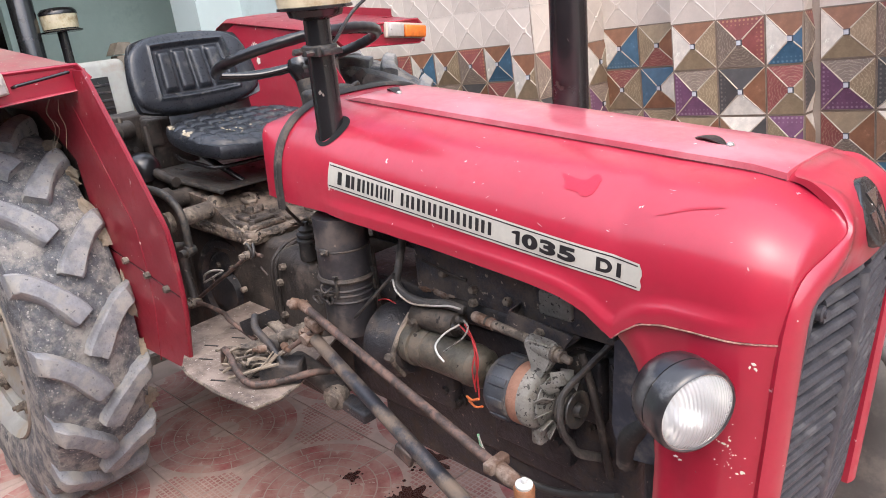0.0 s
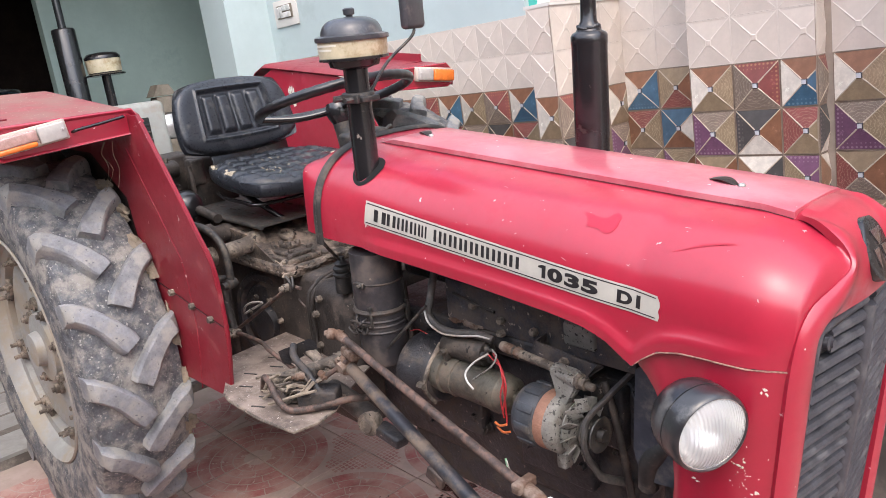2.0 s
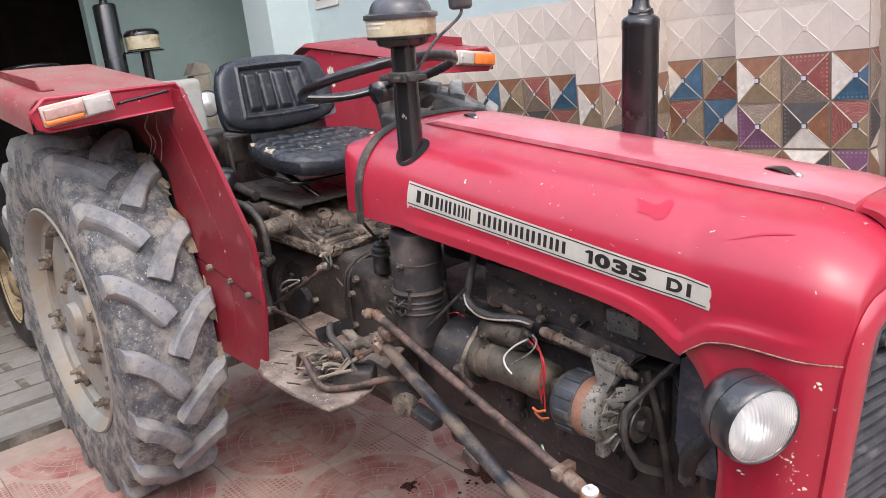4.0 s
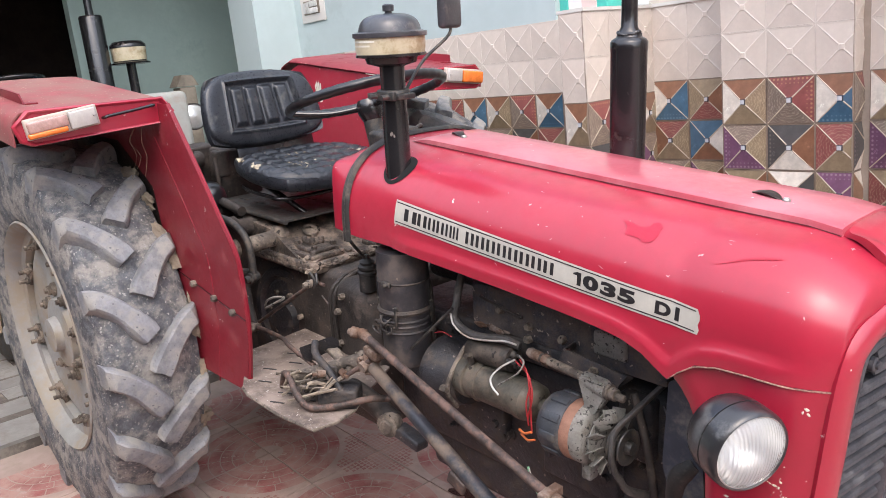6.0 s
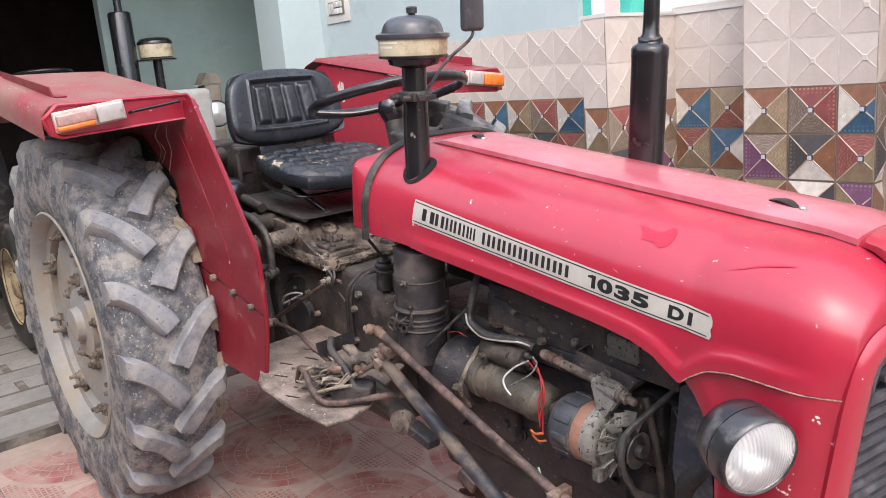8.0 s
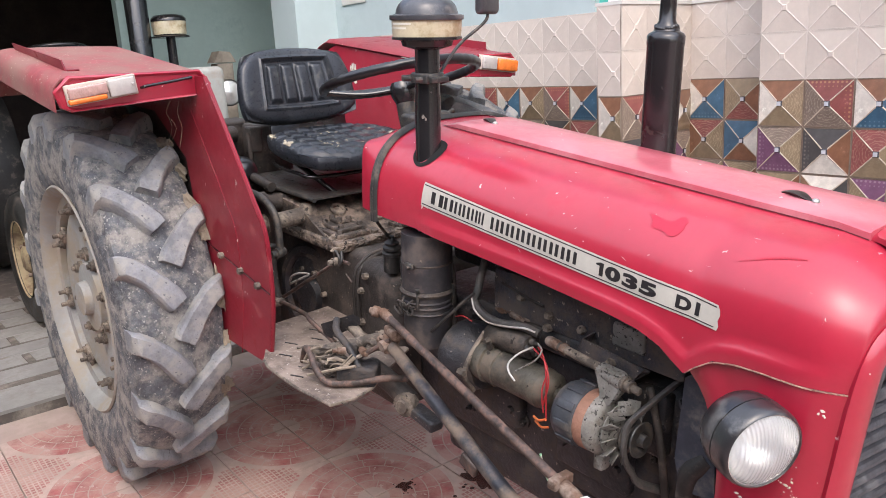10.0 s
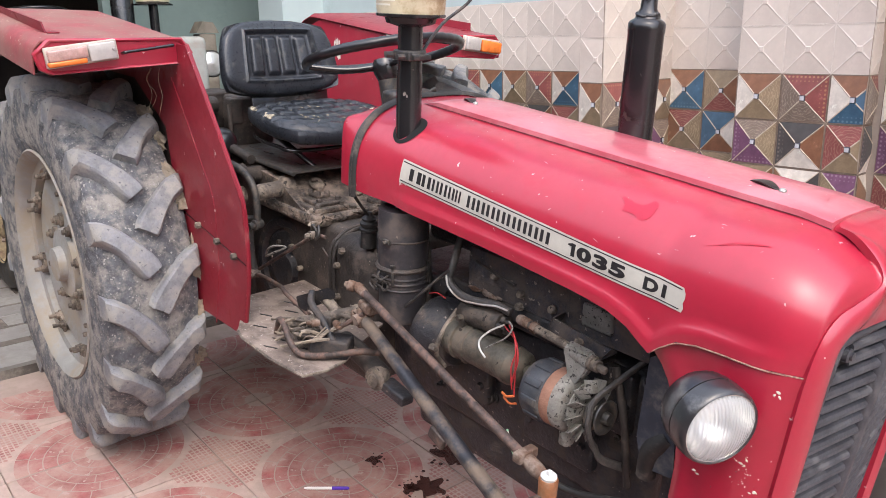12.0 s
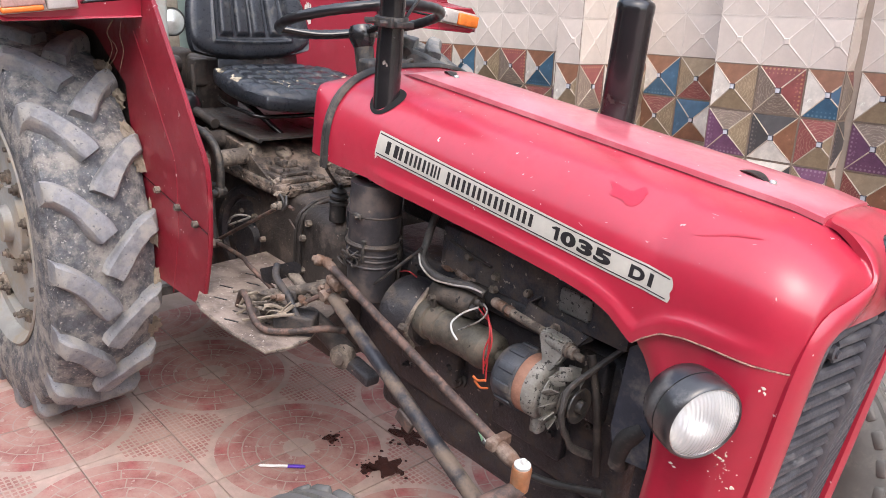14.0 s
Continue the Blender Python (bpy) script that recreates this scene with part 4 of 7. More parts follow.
def front_wheel(s):
    c = Vector((1.92, 0.66, 0.355)) if s > 0 else Vector((1.85, -0.735, 0.33))
    k_ = 1.0 if s > 0 else 0.33 / 0.355
    bm = B()
    prof = [(0.205, -0.06), (0.24, -0.075), (0.29, -0.08), (0.33, -0.07), (0.352, -0.05), (0.356, -0.03), (0.345, -0.026), (0.345, -0.018), (0.359, -0.014), (0.359, 0.014), (0.345, 0.018), (0.345, 0.026), (0.356, 0.03), (0.352, 0.05), (0.33, 0.07), (0.29, 0.08), (0.24, 0.075), (0.205, 0.06)]
    lathe(bm, [(r * k_, h) for r, h in prof], c, (0, 1, 0), 64, caps=False)
    ty = part("front_tyre", bm, tyre_smooth, tractor, "ribbed front tyre grey with dust", 50)
    bm = B()
    lathe(bm, [(0.21, -0.062), (0.195, -0.05), (0.19, 0.03), (0.12, 0.02 * s), (0.10, 0.04 * s), (0.06, 0.05 * s), (0.05, 0.08 * s), (0, 0.082 * s)], c, (0, 1, 0), 40, caps=False)
    part("rim", bm, rim_silver, ty)
    bm = B()
    lathe(bm, [(0.19, -0.05), (0.21, 0.062)], c, (0, 1, 0), 40, caps=False)
    part("rim_barrel", bm, rim_silver, ty)
    # shoulder blocks
    me = None
    for sd in (-1, 1):
        for k in range(30):
            bm = None
            if me is None:
                bm = B()
                box(bm, (0.342 * k_, 0, 0), (0.026, 0.02, 0.045), 0.004, None, 1)
                ob = part("tread_block", bm, tyre_smooth, ty)
                me = ob.data
            else:
                ob = new("tread_block", me)
                ob.parent = ty
            ob.matrix_basis = Matrix.Translation(c + Vector((0, sd * 0.058, 0))) @ Matrix.Rotation(2 * math.pi * (k + 0.25 * sd) / 30, 4, "Y")


front_wheel(-1)
front_wheel(1)


def fender(s):
    """Rear wheel guard; s = -1 is the tractor's right."""
    def Y(y):
        return -y if s < 0 else y - 0.05
    bm = B()
    rows = []
    for x in (0.532, 0.45, 0.35, 0.25, 0.1, -0.02, -0.12, -0.17, -0.22, -0.27, -0.31, -0.345):
        dz = (0.532 - x) * 0.072 - 4.2 * max(0.0, -x - 0.14) ** 2
        rows.append([(x, Y(0.435), 1.345 + dz), (x, Y(0.46), 1.358 + dz), (x, Y(0.6), 1.362 + dz), (x, Y(0.78), 1.362 + dz), (x, Y(0.815), 1.356 + dz), (x, Y(0.833), 1.338 + dz), (x, Y(0.838), 1.31 + dz), (x, Y(0.838), 1.275 + dz)])
    grid(bm, rows)
    shell(bm, 0.004)
    top = part("fender_top", bm, red_dusty if s < 0 else red_dull, tractor, "dull red mudguard top grey with dust")
    bm = B()
    out = [(Y(0.455), 1.362), (Y(0.80), 1.362), (Y(0.838), 1.325), (Y(0.826), 1.285), (Y(0.80), 1.272), (Y(0.46), 1.292), (Y(0.425), 1.322)]
    prism(bm, [(0.531, y, z) for y, z in out], (0.006, 0, 0))
    cy = sum(y for y, z in out) / 7
    cz = sum(z for y, z in out) / 7

    def shrink(k, l):
        return [(cy + (y - cy) * k, cz + (z - cz) * l) for y, z in out]
    loops = [[bm.verts.new((x, y, z)) for y, z in shrink(k, l)] for x, k, l in ((0.538, 1, 1), (0.545, 0.995, 0.98), (0.548, 0.98, 0.92), (0.546, 0.955, 0.84), (0.541, 0.94, 0.78))]
    for a, b in zip(loops, loops[1:]):
        bridge(bm, a, b)
    bm.faces.new(loops[-1])
    face = part("fender_face", bm, red_paint, tractor, "pressed red end panel of the mudguard")
    tilt = Matrix.Rotation(radians(-7 * s), 4, "X")

    def put(y, z):
        return Y(y), z
    bm = B()
    box(bm, (0.550, Y(0.724), 1.325), (0.016, 0.178, 0.052), 0.003, tilt)
    part("indicator_base", bm, material("indicator_cream", (0.50, 0.42, 0.36), 0.5, var=0.15), face, "cream indicator lamp base")
    bm = B()
    if s > 0:
        box(bm, (0.563, Y(0.763), 1.319), (0.020, 0.100, 0.042), 0.006, tilt)
    else:
        box(bm, (0.562, Y(0.763), 1.3045), (0.020, 0.094, 0.0135), 0.004, tilt)
    part("amber_lens", bm, lens_amber, face)
    if s < 0:
        bm = B()
        box(bm, (0.562, Y(0.761), 1.325), (0.019, 0.096, 0.028), 0.004, tilt)
        part("clear_lens", bm, lens_pale, face, "sun-bleached lens")
    bm = B()
    box(bm, (0.561, Y(0.676), 1.331), (0.018, 0.068, 0.044), 0.004, tilt)
    bolt(bm, (0.571, Y(0.650), 1.337), (1, 0, 0), 0.004, 0.003)
    part("lens_frame", bm, lens_white, face)
    bm = B()
    tube(bm, [(0.538, Y(0.620), 1.323), (0.556, Y(0.618), 1.326), (0.558, Y(0.606), 1.3285), (0.558, Y(0.55), 1.335), (0.558, Y(0.498), 1.342), (0.556, Y(0.487), 1.343), (0.538, Y(0.485), 1.342)], 0.0042, 8, 4)
    part("grab_handle", bm, black_paint, face)
    # dark sheet added to close off the wheel arch behind the tyre
    bm = B()
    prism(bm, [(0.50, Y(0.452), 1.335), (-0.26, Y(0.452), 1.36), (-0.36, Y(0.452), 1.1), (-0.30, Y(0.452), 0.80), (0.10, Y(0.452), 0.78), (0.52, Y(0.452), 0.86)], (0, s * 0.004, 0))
    part("arch_lining", bm, cast_dirty, tractor, "dark sheet added inside the wheel arch")
    bm = B()
    edge = [(0.43, 1.345), (0.60, 1.345), (0.66, 1.27), (0.757, 1.147), (0.83, 1.05), (0.888, 0.97), (0.902, 0.86), (0.899, 0.75), (0.862, 0.585), (0.56, 0.575), (0.48, 0.82), (0.42, 1.1), (0.2, 1.22), (-0.25, 1.22), (-0.27, 1.30), (-0.1, 1.375)] if s < 0 else [(0.40, 1.345), (0.43, 1.33), (0.46, 1.28), (0.56, 1.155), (0.66, 1.02), (0.76, 0.95), (0.82, 0.86), (0.899, 0.75), (0.862, 0.585), (-0.25, 0.585), (-0.45, 0.9), (-0.40, 1.2), (-0.27, 1.32), (-0.1, 1.385)]
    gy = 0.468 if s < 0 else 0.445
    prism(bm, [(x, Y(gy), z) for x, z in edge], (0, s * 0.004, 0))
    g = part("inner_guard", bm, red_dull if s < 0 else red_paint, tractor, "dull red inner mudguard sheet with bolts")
    if s < 0:
        bm = B()
        front = [(0.60, 1.345), (0.66, 1.27), (0.757, 1.147), (0.83, 1.05), (0.888, 0.97), (0.902, 0.86), (0.899, 0.75), (0.862, 0.585)]
        tube(bm, [(x, Y(0.466), z) for x, z in front], 0.006, 6, 3)
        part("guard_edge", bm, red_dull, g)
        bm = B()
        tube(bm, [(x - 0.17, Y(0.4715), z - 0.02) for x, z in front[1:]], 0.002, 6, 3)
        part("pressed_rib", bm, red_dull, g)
        for x, z in ((0.62, 0.845), (0.74, 0.828), (0.84, 0.812)):
            bm = B()
            bolt(bm, (x, Y(0.474), z), (0, s, 0), 0.010, 0.012)
            part("guard_bolt", bm, cast_dusty, g)
        bm = B()
        tube(bm, [(0.50, Y(0.4735), 0.864), (0.9, Y(0.4735), 0.803)], 0.0012, 6, 1)
        part("guard_joint", bm, black_paint, g)
    bm = B()
    def zt(x):
        return 1.360 + (0.532 - x) * 0.072
    prism(bm, [(0.437, Y(0.770), zt(0.437) - 0.004), (-0.10, Y(0.770), zt(-0.10) - 0.004), (-0.10, Y(0.778), zt(-0.10) + 0.022), (0.428, Y(0.778), zt(0.428) + 0.030)], (0, s * 0.004, 0))
    box(bm, (0.43, Y(0.757), zt(0.43) + 0.003), (0.03, 0.03, 0.004), 0.001)
    part("fender_rail", bm, red_dull, top, "upright steel flange along the guard's edge")


fender(-1)
fender(1)
# bare patch of scraped paint on the far guard
bm = B()
for dx, dz, w_, h_ in ((-0.020, 0.006, 0.005, 0.012), (-0.009, 0.010, 0.0055, 0.017), (0.003, 0.010, 0.005, 0.018), (0.014, 0.008, 0.005, 0.015), (-0.004, -0.008, 0.017, 0.009), (0.010, -0.042, 0.013, 0.013)):
    bm.faces.new([bm.verts.new((0.024 + dx + w_ * math.cos(i * 0.6283) * (0.85 + 0.3 * (i % 2)), 0.3938, 1.292 + dz + h_ * math.sin(i * 0.6283) * (0.85 + 0.3 * (i % 2)))) for i in range(10)])
part("scraped_spot", bm, print_white, tractor, "bare white scrape")
# straw caught under the guard
rng = random.Random(8)
for i in range(3):
    bm = B()
    x, y = 0.46 + 0.03 * rng.random(), -0.50 - 0.02 * rng.random()
    tube(bm, [(x, y, 1.275), (x + rng.uniform(-0.02, 0.03), y - 0.01, 1.24), (x + rng.uniform(-0.03, 0.05), y, 1.20), (x + rng.uniform(-0.05, 0.06), y - 0.01, rng.uniform(1.12, 1.17))], 0.0006, 5, 3)
    part("straw", bm, straw, tractor)

# nose cowl below the bonnet
def cowl_x0(z):
    return lerp_table([(0.5, 2.070), (0.60, 2.074), (0.70, 2.080), (0.762, 2.077), (0.819, 2.060), (0.875, 2.039), (0.905, 2.022), (0.93, 2.008)], z)


def nose_sides(s):
    bm = B()
    rows = []
    for k in range(15):
        f = k / 14
        r = []
        zc = 0.48 + (0.926 - 0.48) * f
        x0 = cowl_x0(zc)
        x1 = 2.262 - 0.075 * (0.98 - (0.48 + (0.982 - 0.48) * f))
        for j in range(13):
            u = j / 12
            x = x0 + (x1 - x0) * u
            seam = low_z(max(x, 2.012)) - 0.003
            z = 0.48 + (seam - 0.48) * f
            rim = math.sin(min(1.0, u * 12 * 0.035 / 0.05) * math.pi / 2)
            y = 0.262 + 0.012 * rim - 0.006 * max(0.0, 1 - abs(u - 0.24) / 0.12) - 5.0 * max(0.0, x - 2.19 + 0.075 * (0.98 - z)) ** 2
            r.append((x, s * y, z))
        rows.append(r)
    grid(bm, rows)
    shell(bm, 0.003)
    return part("nose_side", bm, red_paint, tractor, "red nose cowl with chipped paint", 50)


nose_r = nose_sides(-1)
nose_l = nose_sides(1)
# bare edge along the seam between bonnet and cowl
for s in (-1, 1):
    bm = B()
    pts_ = []
    for k in range(25):
        x = 2.014 + (2.262 - 2.014) * k / 24
        p = hood_point(x, 0.002)
        pts_.append((x, s * (abs(p.y) + 0.0012), low_z(x) - 0.0015))
    tube(bm, pts_, 0.0014, 5, 2)
    part("seam_edge", bm, worn_edge, nose_r if s < 0 else nose_l, "worn bare edge of the cowl")
# collar round the grille
OUT = [(2.199, 0, 1.178), (2.199, -0.045, 1.177), (2.202, -0.086, 1.171), (2.230, -0.097, 1.167), (2.258, -0.101, 1.150), (2.281, -0.104, 1.127), (2.291, -0.115, 1.104), (2.283, -0.160, 1.085), (2.271, -0.216, 1.060), (2.264, -0.250, 0.990), (2.250, -0.253, 0.800), (2.226, -0.253, 0.480)]
MID = [(2.280, 0, 1.130), (2.281, -0.030, 1.130), (2.283, -0.052, 1.127), (2.287, -0.068, 1.121), (2.292, -0.082, 1.112), (2.297, -0.098, 1.098), (2.299, -0.122, 1.080), (2.297, -0.162, 1.062), (2.289, -0.205, 1.038), (2.282, -0.225, 0.984), (2.270, -0.226, 0.795), (2.247, -0.226, 0.480)]
INN = [(2.293, 0, 1.030), (2.293, -0.030, 1.031), (2.292, -0.060, 1.032), (2.291, -0.082, 1.033), (2.290, -0.102, 1.034), (2.289, -0.120, 1.034), (2.287, -0.140, 1.034), (2.285, -0.166, 1.033), (2.283, -0.188, 1.024), (2.280, -0.196, 0.990), (2.267, -0.197, 0.805), (2.242, -0.197, 0.480)]


def collar(s):
    bm = B()
    o, m_, i_ = (spline([(x, s * -y, z) for x, y, z in P], 4) for P in (OUT, MID, INN))
    rows = []
    for a, b, c in zip(o, m_, i_):
        ctl = b * 2 - (a + c) * 0.5
        n = Vector((0.7, s * 0.45 * min(1, abs(a.y) / 0.2), 0.4)).normalized()
        r = [a - n * 0.012, a + n * 0.004]
        for k in range(1, 8):
            t = k / 7
            r.append((1 - t) ** 2 * (a + n * 0.007) + 2 * t * (1 - t) * ctl + t * t * c)
        r.append(c - Vector((0.012, 0, 0)))
        rows.append(r)
    grid(bm, rows)
    part("nose_collar", bm, red_paint, tractor, "rounded red rim about the grille", 45)


collar(-1)
collar(1)


def apron(s):
    """Skin between the bonnet's front edge and the collar."""
    bm = B()
    o = spline([(x, s * -y, z) for x, y, z in reversed(OUT[4:10])], 4)
    n = len(o)
    rows = []
    for i in range(n):
        # nearest start on the bonnet edge by height and side
        k = min(range(201), key=lambda q: (hood_point(2.264, q / 400).y + abs(o[i].y)) ** 2 + 0.6 * (hood_point(2.264, q / 400).z - o[i].z) ** 2)
        e, back_ = hood_point(2.264, k / 400), hood_point(2.254, k / 400)
        end = Vector((o[i].x + 0.001, -abs(o[i].y), o[i].z))
        ctl = e + (e - back_).normalized() * (end - e).length * 0.5
        row = [e * (1 - u) ** 2 + ctl * 2 * u * (1 - u) + end * u * u for u in (0, 0.15, 0.3, 0.45, 0.6, 0.8, 1.0)]
        rows.append([Vector((p.x, s * abs(p.y), p.z)) for p in row])
    grid(bm, rows)
    part("nose_apron", bm, red_paint, tractor, "", 60)


apron(-1)
apron(1)
# badge
bm = B()
lathe(bm, [(0.0, 0.004), (0.030, 0.004), (0.034, 0.0), (0.034, -0.012)], (0, 0, 0), (0, 0, 1), 28, caps=False)
bmesh.ops.transform(bm, matrix=Matrix.Translation((2.2915, 0, 1.106)) @ Matrix.Rotation(radians(70), 4, "Y") @ Matrix.Diagonal((1.62, 1.25, 1, 1)), verts=bm.verts)
badge = part("badge", bm, black_gloss, tractor, "oval black badge with silver shapes")
for y0, z0, w_, h_ in ((0.0, 1.126, 0.040, 0.026), (-0.016, 1.094, 0.020, 0.032), (0.016, 1.094, 0.020, 0.032)):
    bm = B()
    x_ = 2.2955 + 0.364 * (1.106 - z0)
    prism(bm, [(x_ - 0.36 * h_ / 2 + 0.001, y0 - w_ / 2, z0 + h_ / 2), (x_ - 0.36 * h_ / 2 + 0.001, y0 + w_ / 2, z0 + h_ / 2), (x_ + 0.36 * h_ / 2 + 0.001, y0, z0 - h_ / 2)], (0.002, 0, 0))
    part("badge_shape", bm, chrome, badge)


grille_black = material("grille_black", (0.050, 0.052, 0.062), 0.38, var=0.3, scale=18, dirt=(0.11, 0.108, 0.112), amount=0.25, dscale=24, bump=0.3, bscale=90)


def gx(z, y=0.19):
    """Face of the grille: two panels meeting in a forward centre line."""
    edge_ = 2.223 + (z - 0.48) * 0.0926
    bulge = lerp_table([(0.48, 0.016), (0.90, 0.015), (1.03, 0.010)], z)
    return edge_ + bulge * max(0.0, 1 - abs(y) / 0.19)


bm = B()
grid(bm, [[(gx(z, y) - 0.022, y, z) for y in (-0.198, -0.09, 0, 0.09, 0.198)] for z in (0.48, 0.6, 0.7, 0.8, 0.9, 0.97, 1.02)])
shell(bm, 0.004)
grille = part("grille", bm, ink, tractor, "black louvred radiator grille")
for s in (-1, 1):
    bm = B()
    tube(bm, [(gx(z, y) + 0.002, s * y, z) for y, z in ((0.016, 1.022), (0.10, 1.022), (0.158, 1.018), (0.182, 0.996), (0.189, 0.80), (0.189, 0.50))], 0.008, 8, 4)
    part("grille_frame", bm, grille_black, grille)
    for i in range(20):
        z = 0.500 + i * 0.0265
        bm = B()
        w_ = 0.170 if z < 0.96 else 0.124
        y_ = 0.098 if z < 0.96 else 0.078
        prism(bm, [(-0.012, -w_ / 2, 0.004), (0.0065, -w_ / 2, -0.0105), (0.0095, -w_ / 2, -0.0095), (0.0090, -w_ / 2, -0.004), (0.0060, -w_ / 2, 0.0010), (0.001, -w_ / 2, 0.0040), (-0.010, -w_ / 2, 0.0045)], (0, w_, 0))
        lean = math.atan2(gx(z, 0) - gx(z, 0.19), 0.19)
        bmesh.ops.transform(bm, matrix=Matrix.Translation((gx(z, y_), s * y_, z)) @ Matrix.Rotation(lean * s, 4, "Z") @ Matrix.Rotation(radians(4) * s, 4, "X"), verts=bm.verts)
        part("slat", bm, grille_black, grille, "", 20)
bm = B()
tube(bm, [(gx(z, 0) - 0.002, 0, z) for z in (0.49, 0.65, 0.8, 0.9, 1.01)], 0.017, 10, 3)
part("centre_bar", bm, grille_black, grille)
for y_, z_ in ((-0.155, 0.994), (0.155, 0.994)):
    bm = B()
    lathe(bm, [(0.012, 0), (0.012, 0.01), (0.007, 0.012), (0.007, 0.016)], (gx(z_, y_) + 0.002, y_, z_), (1, 0, 0), 10)
    part("grille_stud", bm, grille_black, grille)


def headlamp(s, k=0.86):
    o = Vector((2.168, s * 0.337, 0.896))
    d = Vector((0.87, s * 0.40, -0.06)).normalized()
    bm = B()
    lathe(bm, [(r * k, h * k) for r, h in [(0.030, -0.066), (0.052, -0.064), (0.064, -0.057), (0.072, -0.044), (0.0765, -0.026), (0.078, -0.008), (0.0781, -0.0062), (0.0762, -0.0056), (0.0762, -0.0034), (0.0782, -0.0028), (0.0784, 0.018), (0.0775, 0.028), (0.0745, 0.036), (0.071, 0.038), (0.068, 0.032)]], o, d, 48, caps=False)
    sh = part("headlamp", bm, lamp_shell, tractor, "round headlamp in a black shell", 50)
    bm = B()
    lathe(bm, [(r * k, h * k) for r, h in [(0.069, 0.028), (0.062, 0.010), (0.050, -0.010), (0.034, -0.026), (0.018, -0.034), (0.010, -0.036)]], o, d, 48, caps=False)
    part("reflector", bm, reflector_mat, sh, "silvered reflector", 60)
    bm = B()
    lathe(bm, [(0.009 * k, -0.038 * k), (0.009 * k, -0.010 * k), (0.006 * k, -0.004 * k), (0.0, -0.003 * k)], o, d, 16)
    part("bulb", bm, print_white, sh)
    bm = B()
    prof = [(0.0700, 0.031), (0.066, 0.036), (0.058, 0.041), (0.048, 0.045), (0.034, 0.0485), (0.018, 0.0505), (0.0, 0.051)]
    lathe(bm, [(r * k, h * k) for r, h in prof], o, d, 64, caps=False)
    gl = part("lamp_glass", bm, clear_lens, sh, "ribbed clear lamp glass", 60)
    gl.visible_shadow = False
    bm = B()
    torus(bm, o + d * 0.033 * k, d, 0.0695 * k, 0.0022, 48, 6)
    part("glass_rim", bm, chrome, sh)
    bm = B()
    cyl(bm, o - d * 0.05, Vector((2.14, s * 0.255, 0.89)), 0.022, 0.03, 12)
    part("lamp_stalk", bm, black_gloss, sh)


headlamp(-1)
headlamp(1)
# chips and scrapes on the cowl
rng = random.Random(9)


def chip(x, z, r, mat_):
    bm = B()
    n = 11
    r *= 0.62
    sx, sz, lean = rng.uniform(0.7, 1.3), rng.uniform(0.5, 1.0), rng.uniform(-0.6, 0.6)
    y = -0.2748 + 5.0 * max(0.0, x - 2.19 + 0.075 * (0.98 - z)) ** 2
    pts_ = [(r * rng.uniform(0.35, 1.2) * math.cos(2 * math.pi * i / n) * sx, r * rng.uniform(0.35, 1.2) * math.sin(2 * math.pi * i / n) * sz) for i in range(n)]
    prism(bm, [(x + u + lean * v, y, z + v) for u, v in pts_], (0, 0.001, 0))
    part("paint_chip", bm, mat_, nose_r)


for x, z, r in ((2.233, 0.944, 0.0075), (2.229, 0.938, 0.005), (2.236, 0.936, 0.006), (2.199, 0.804, 0.007), (2.205, 0.802, 0.005), (2.192, 0.806, 0.004), (2.208, 0.812, 0.005), (2.224, 0.758, 0.009), (2.218, 0.755, 0.006), (2.124, 0.752, 0.006), (2.13, 0.748, 0.004)):
    chip(x, z, r, print_white)
for i in range(34):
    chip(rng.gauss(2.205, 0.016), rng.gauss(0.790, 0.022), rng.uniform(0.0008, 0.0026), print_white if i % 4 else steel_dark)

cap_grey = material("cap_grey", (0.045, 0.046, 0.052), 0.32, var=0.25, scale=18, dirt=(0.14, 0.13, 0.125), amount=0.25, dscale=16, bump=0.05, coat=0.4)
# ---- air intake through the bonnet ----
bm = B()
lathe(bm, [(0.030, 0.98), (0.030, 1.33), (0.0285, 1.34), (0.0285, 1.455)], (SX, SY, 0), (0, 0, 1), 28)
intake = part("intake_pipe", bm, black_paint, tractor, "black air intake pipe through the bonnet")
bm = B()
lathe(bm, [(0.028, 1.438), (0.056, 1.446), (0.060, 1.458), (0.080, 1.461), (0.080, 1.466), (0.076, 1.468)], (SX, SY, 0), (0, 0, 1), 36)
part("bowl_base", bm, black_paint, intake)
bm = B()
lathe(bm, [(0.077, 1.466), (0.079, 1.480), (0.0795, 1.508), (0.076, 1.510)], (SX, SY, 0), (0, 0, 1), 48)
bowl = part("dust_bowl", bm, bowl_plastic, intake, "yellowed dust bowl with faint print")
bm = B()
for i, (z, a0, a1) in enumerate(((1.493, -118, -62), (1.484, -118, -70))):
    pts = [Vector((SX + 0.0805 * math.cos(radians(a)), SY + 0.0805 * math.sin(radians(a)), z)) for a in range(a0, a1, 3)]
    for p, q in list(zip(pts, pts[1:]))[::1]:
        bm.faces.new([bm.verts.new(v) for v in (p, q, q + Vector((0, 0, 0.004)), p + Vector((0, 0, 0.004)))])
part("print_bar", bm, print_white, intake)
bm = B()
lathe(bm, [(0.0835, 1.503), (0.0845, 1.506), (0.084, 1.513), (0.071, 1.516), (0.0695, 1.522), (0.067, 1.530), (0.063, 1.537), (0.057, 1.543), (0.048, 1.548), (0.036, 1.5515), (0.02, 1.553), (0.0, 1.5535)], (SX, SY, 0), (0, 0, 1), 48, caps=False)
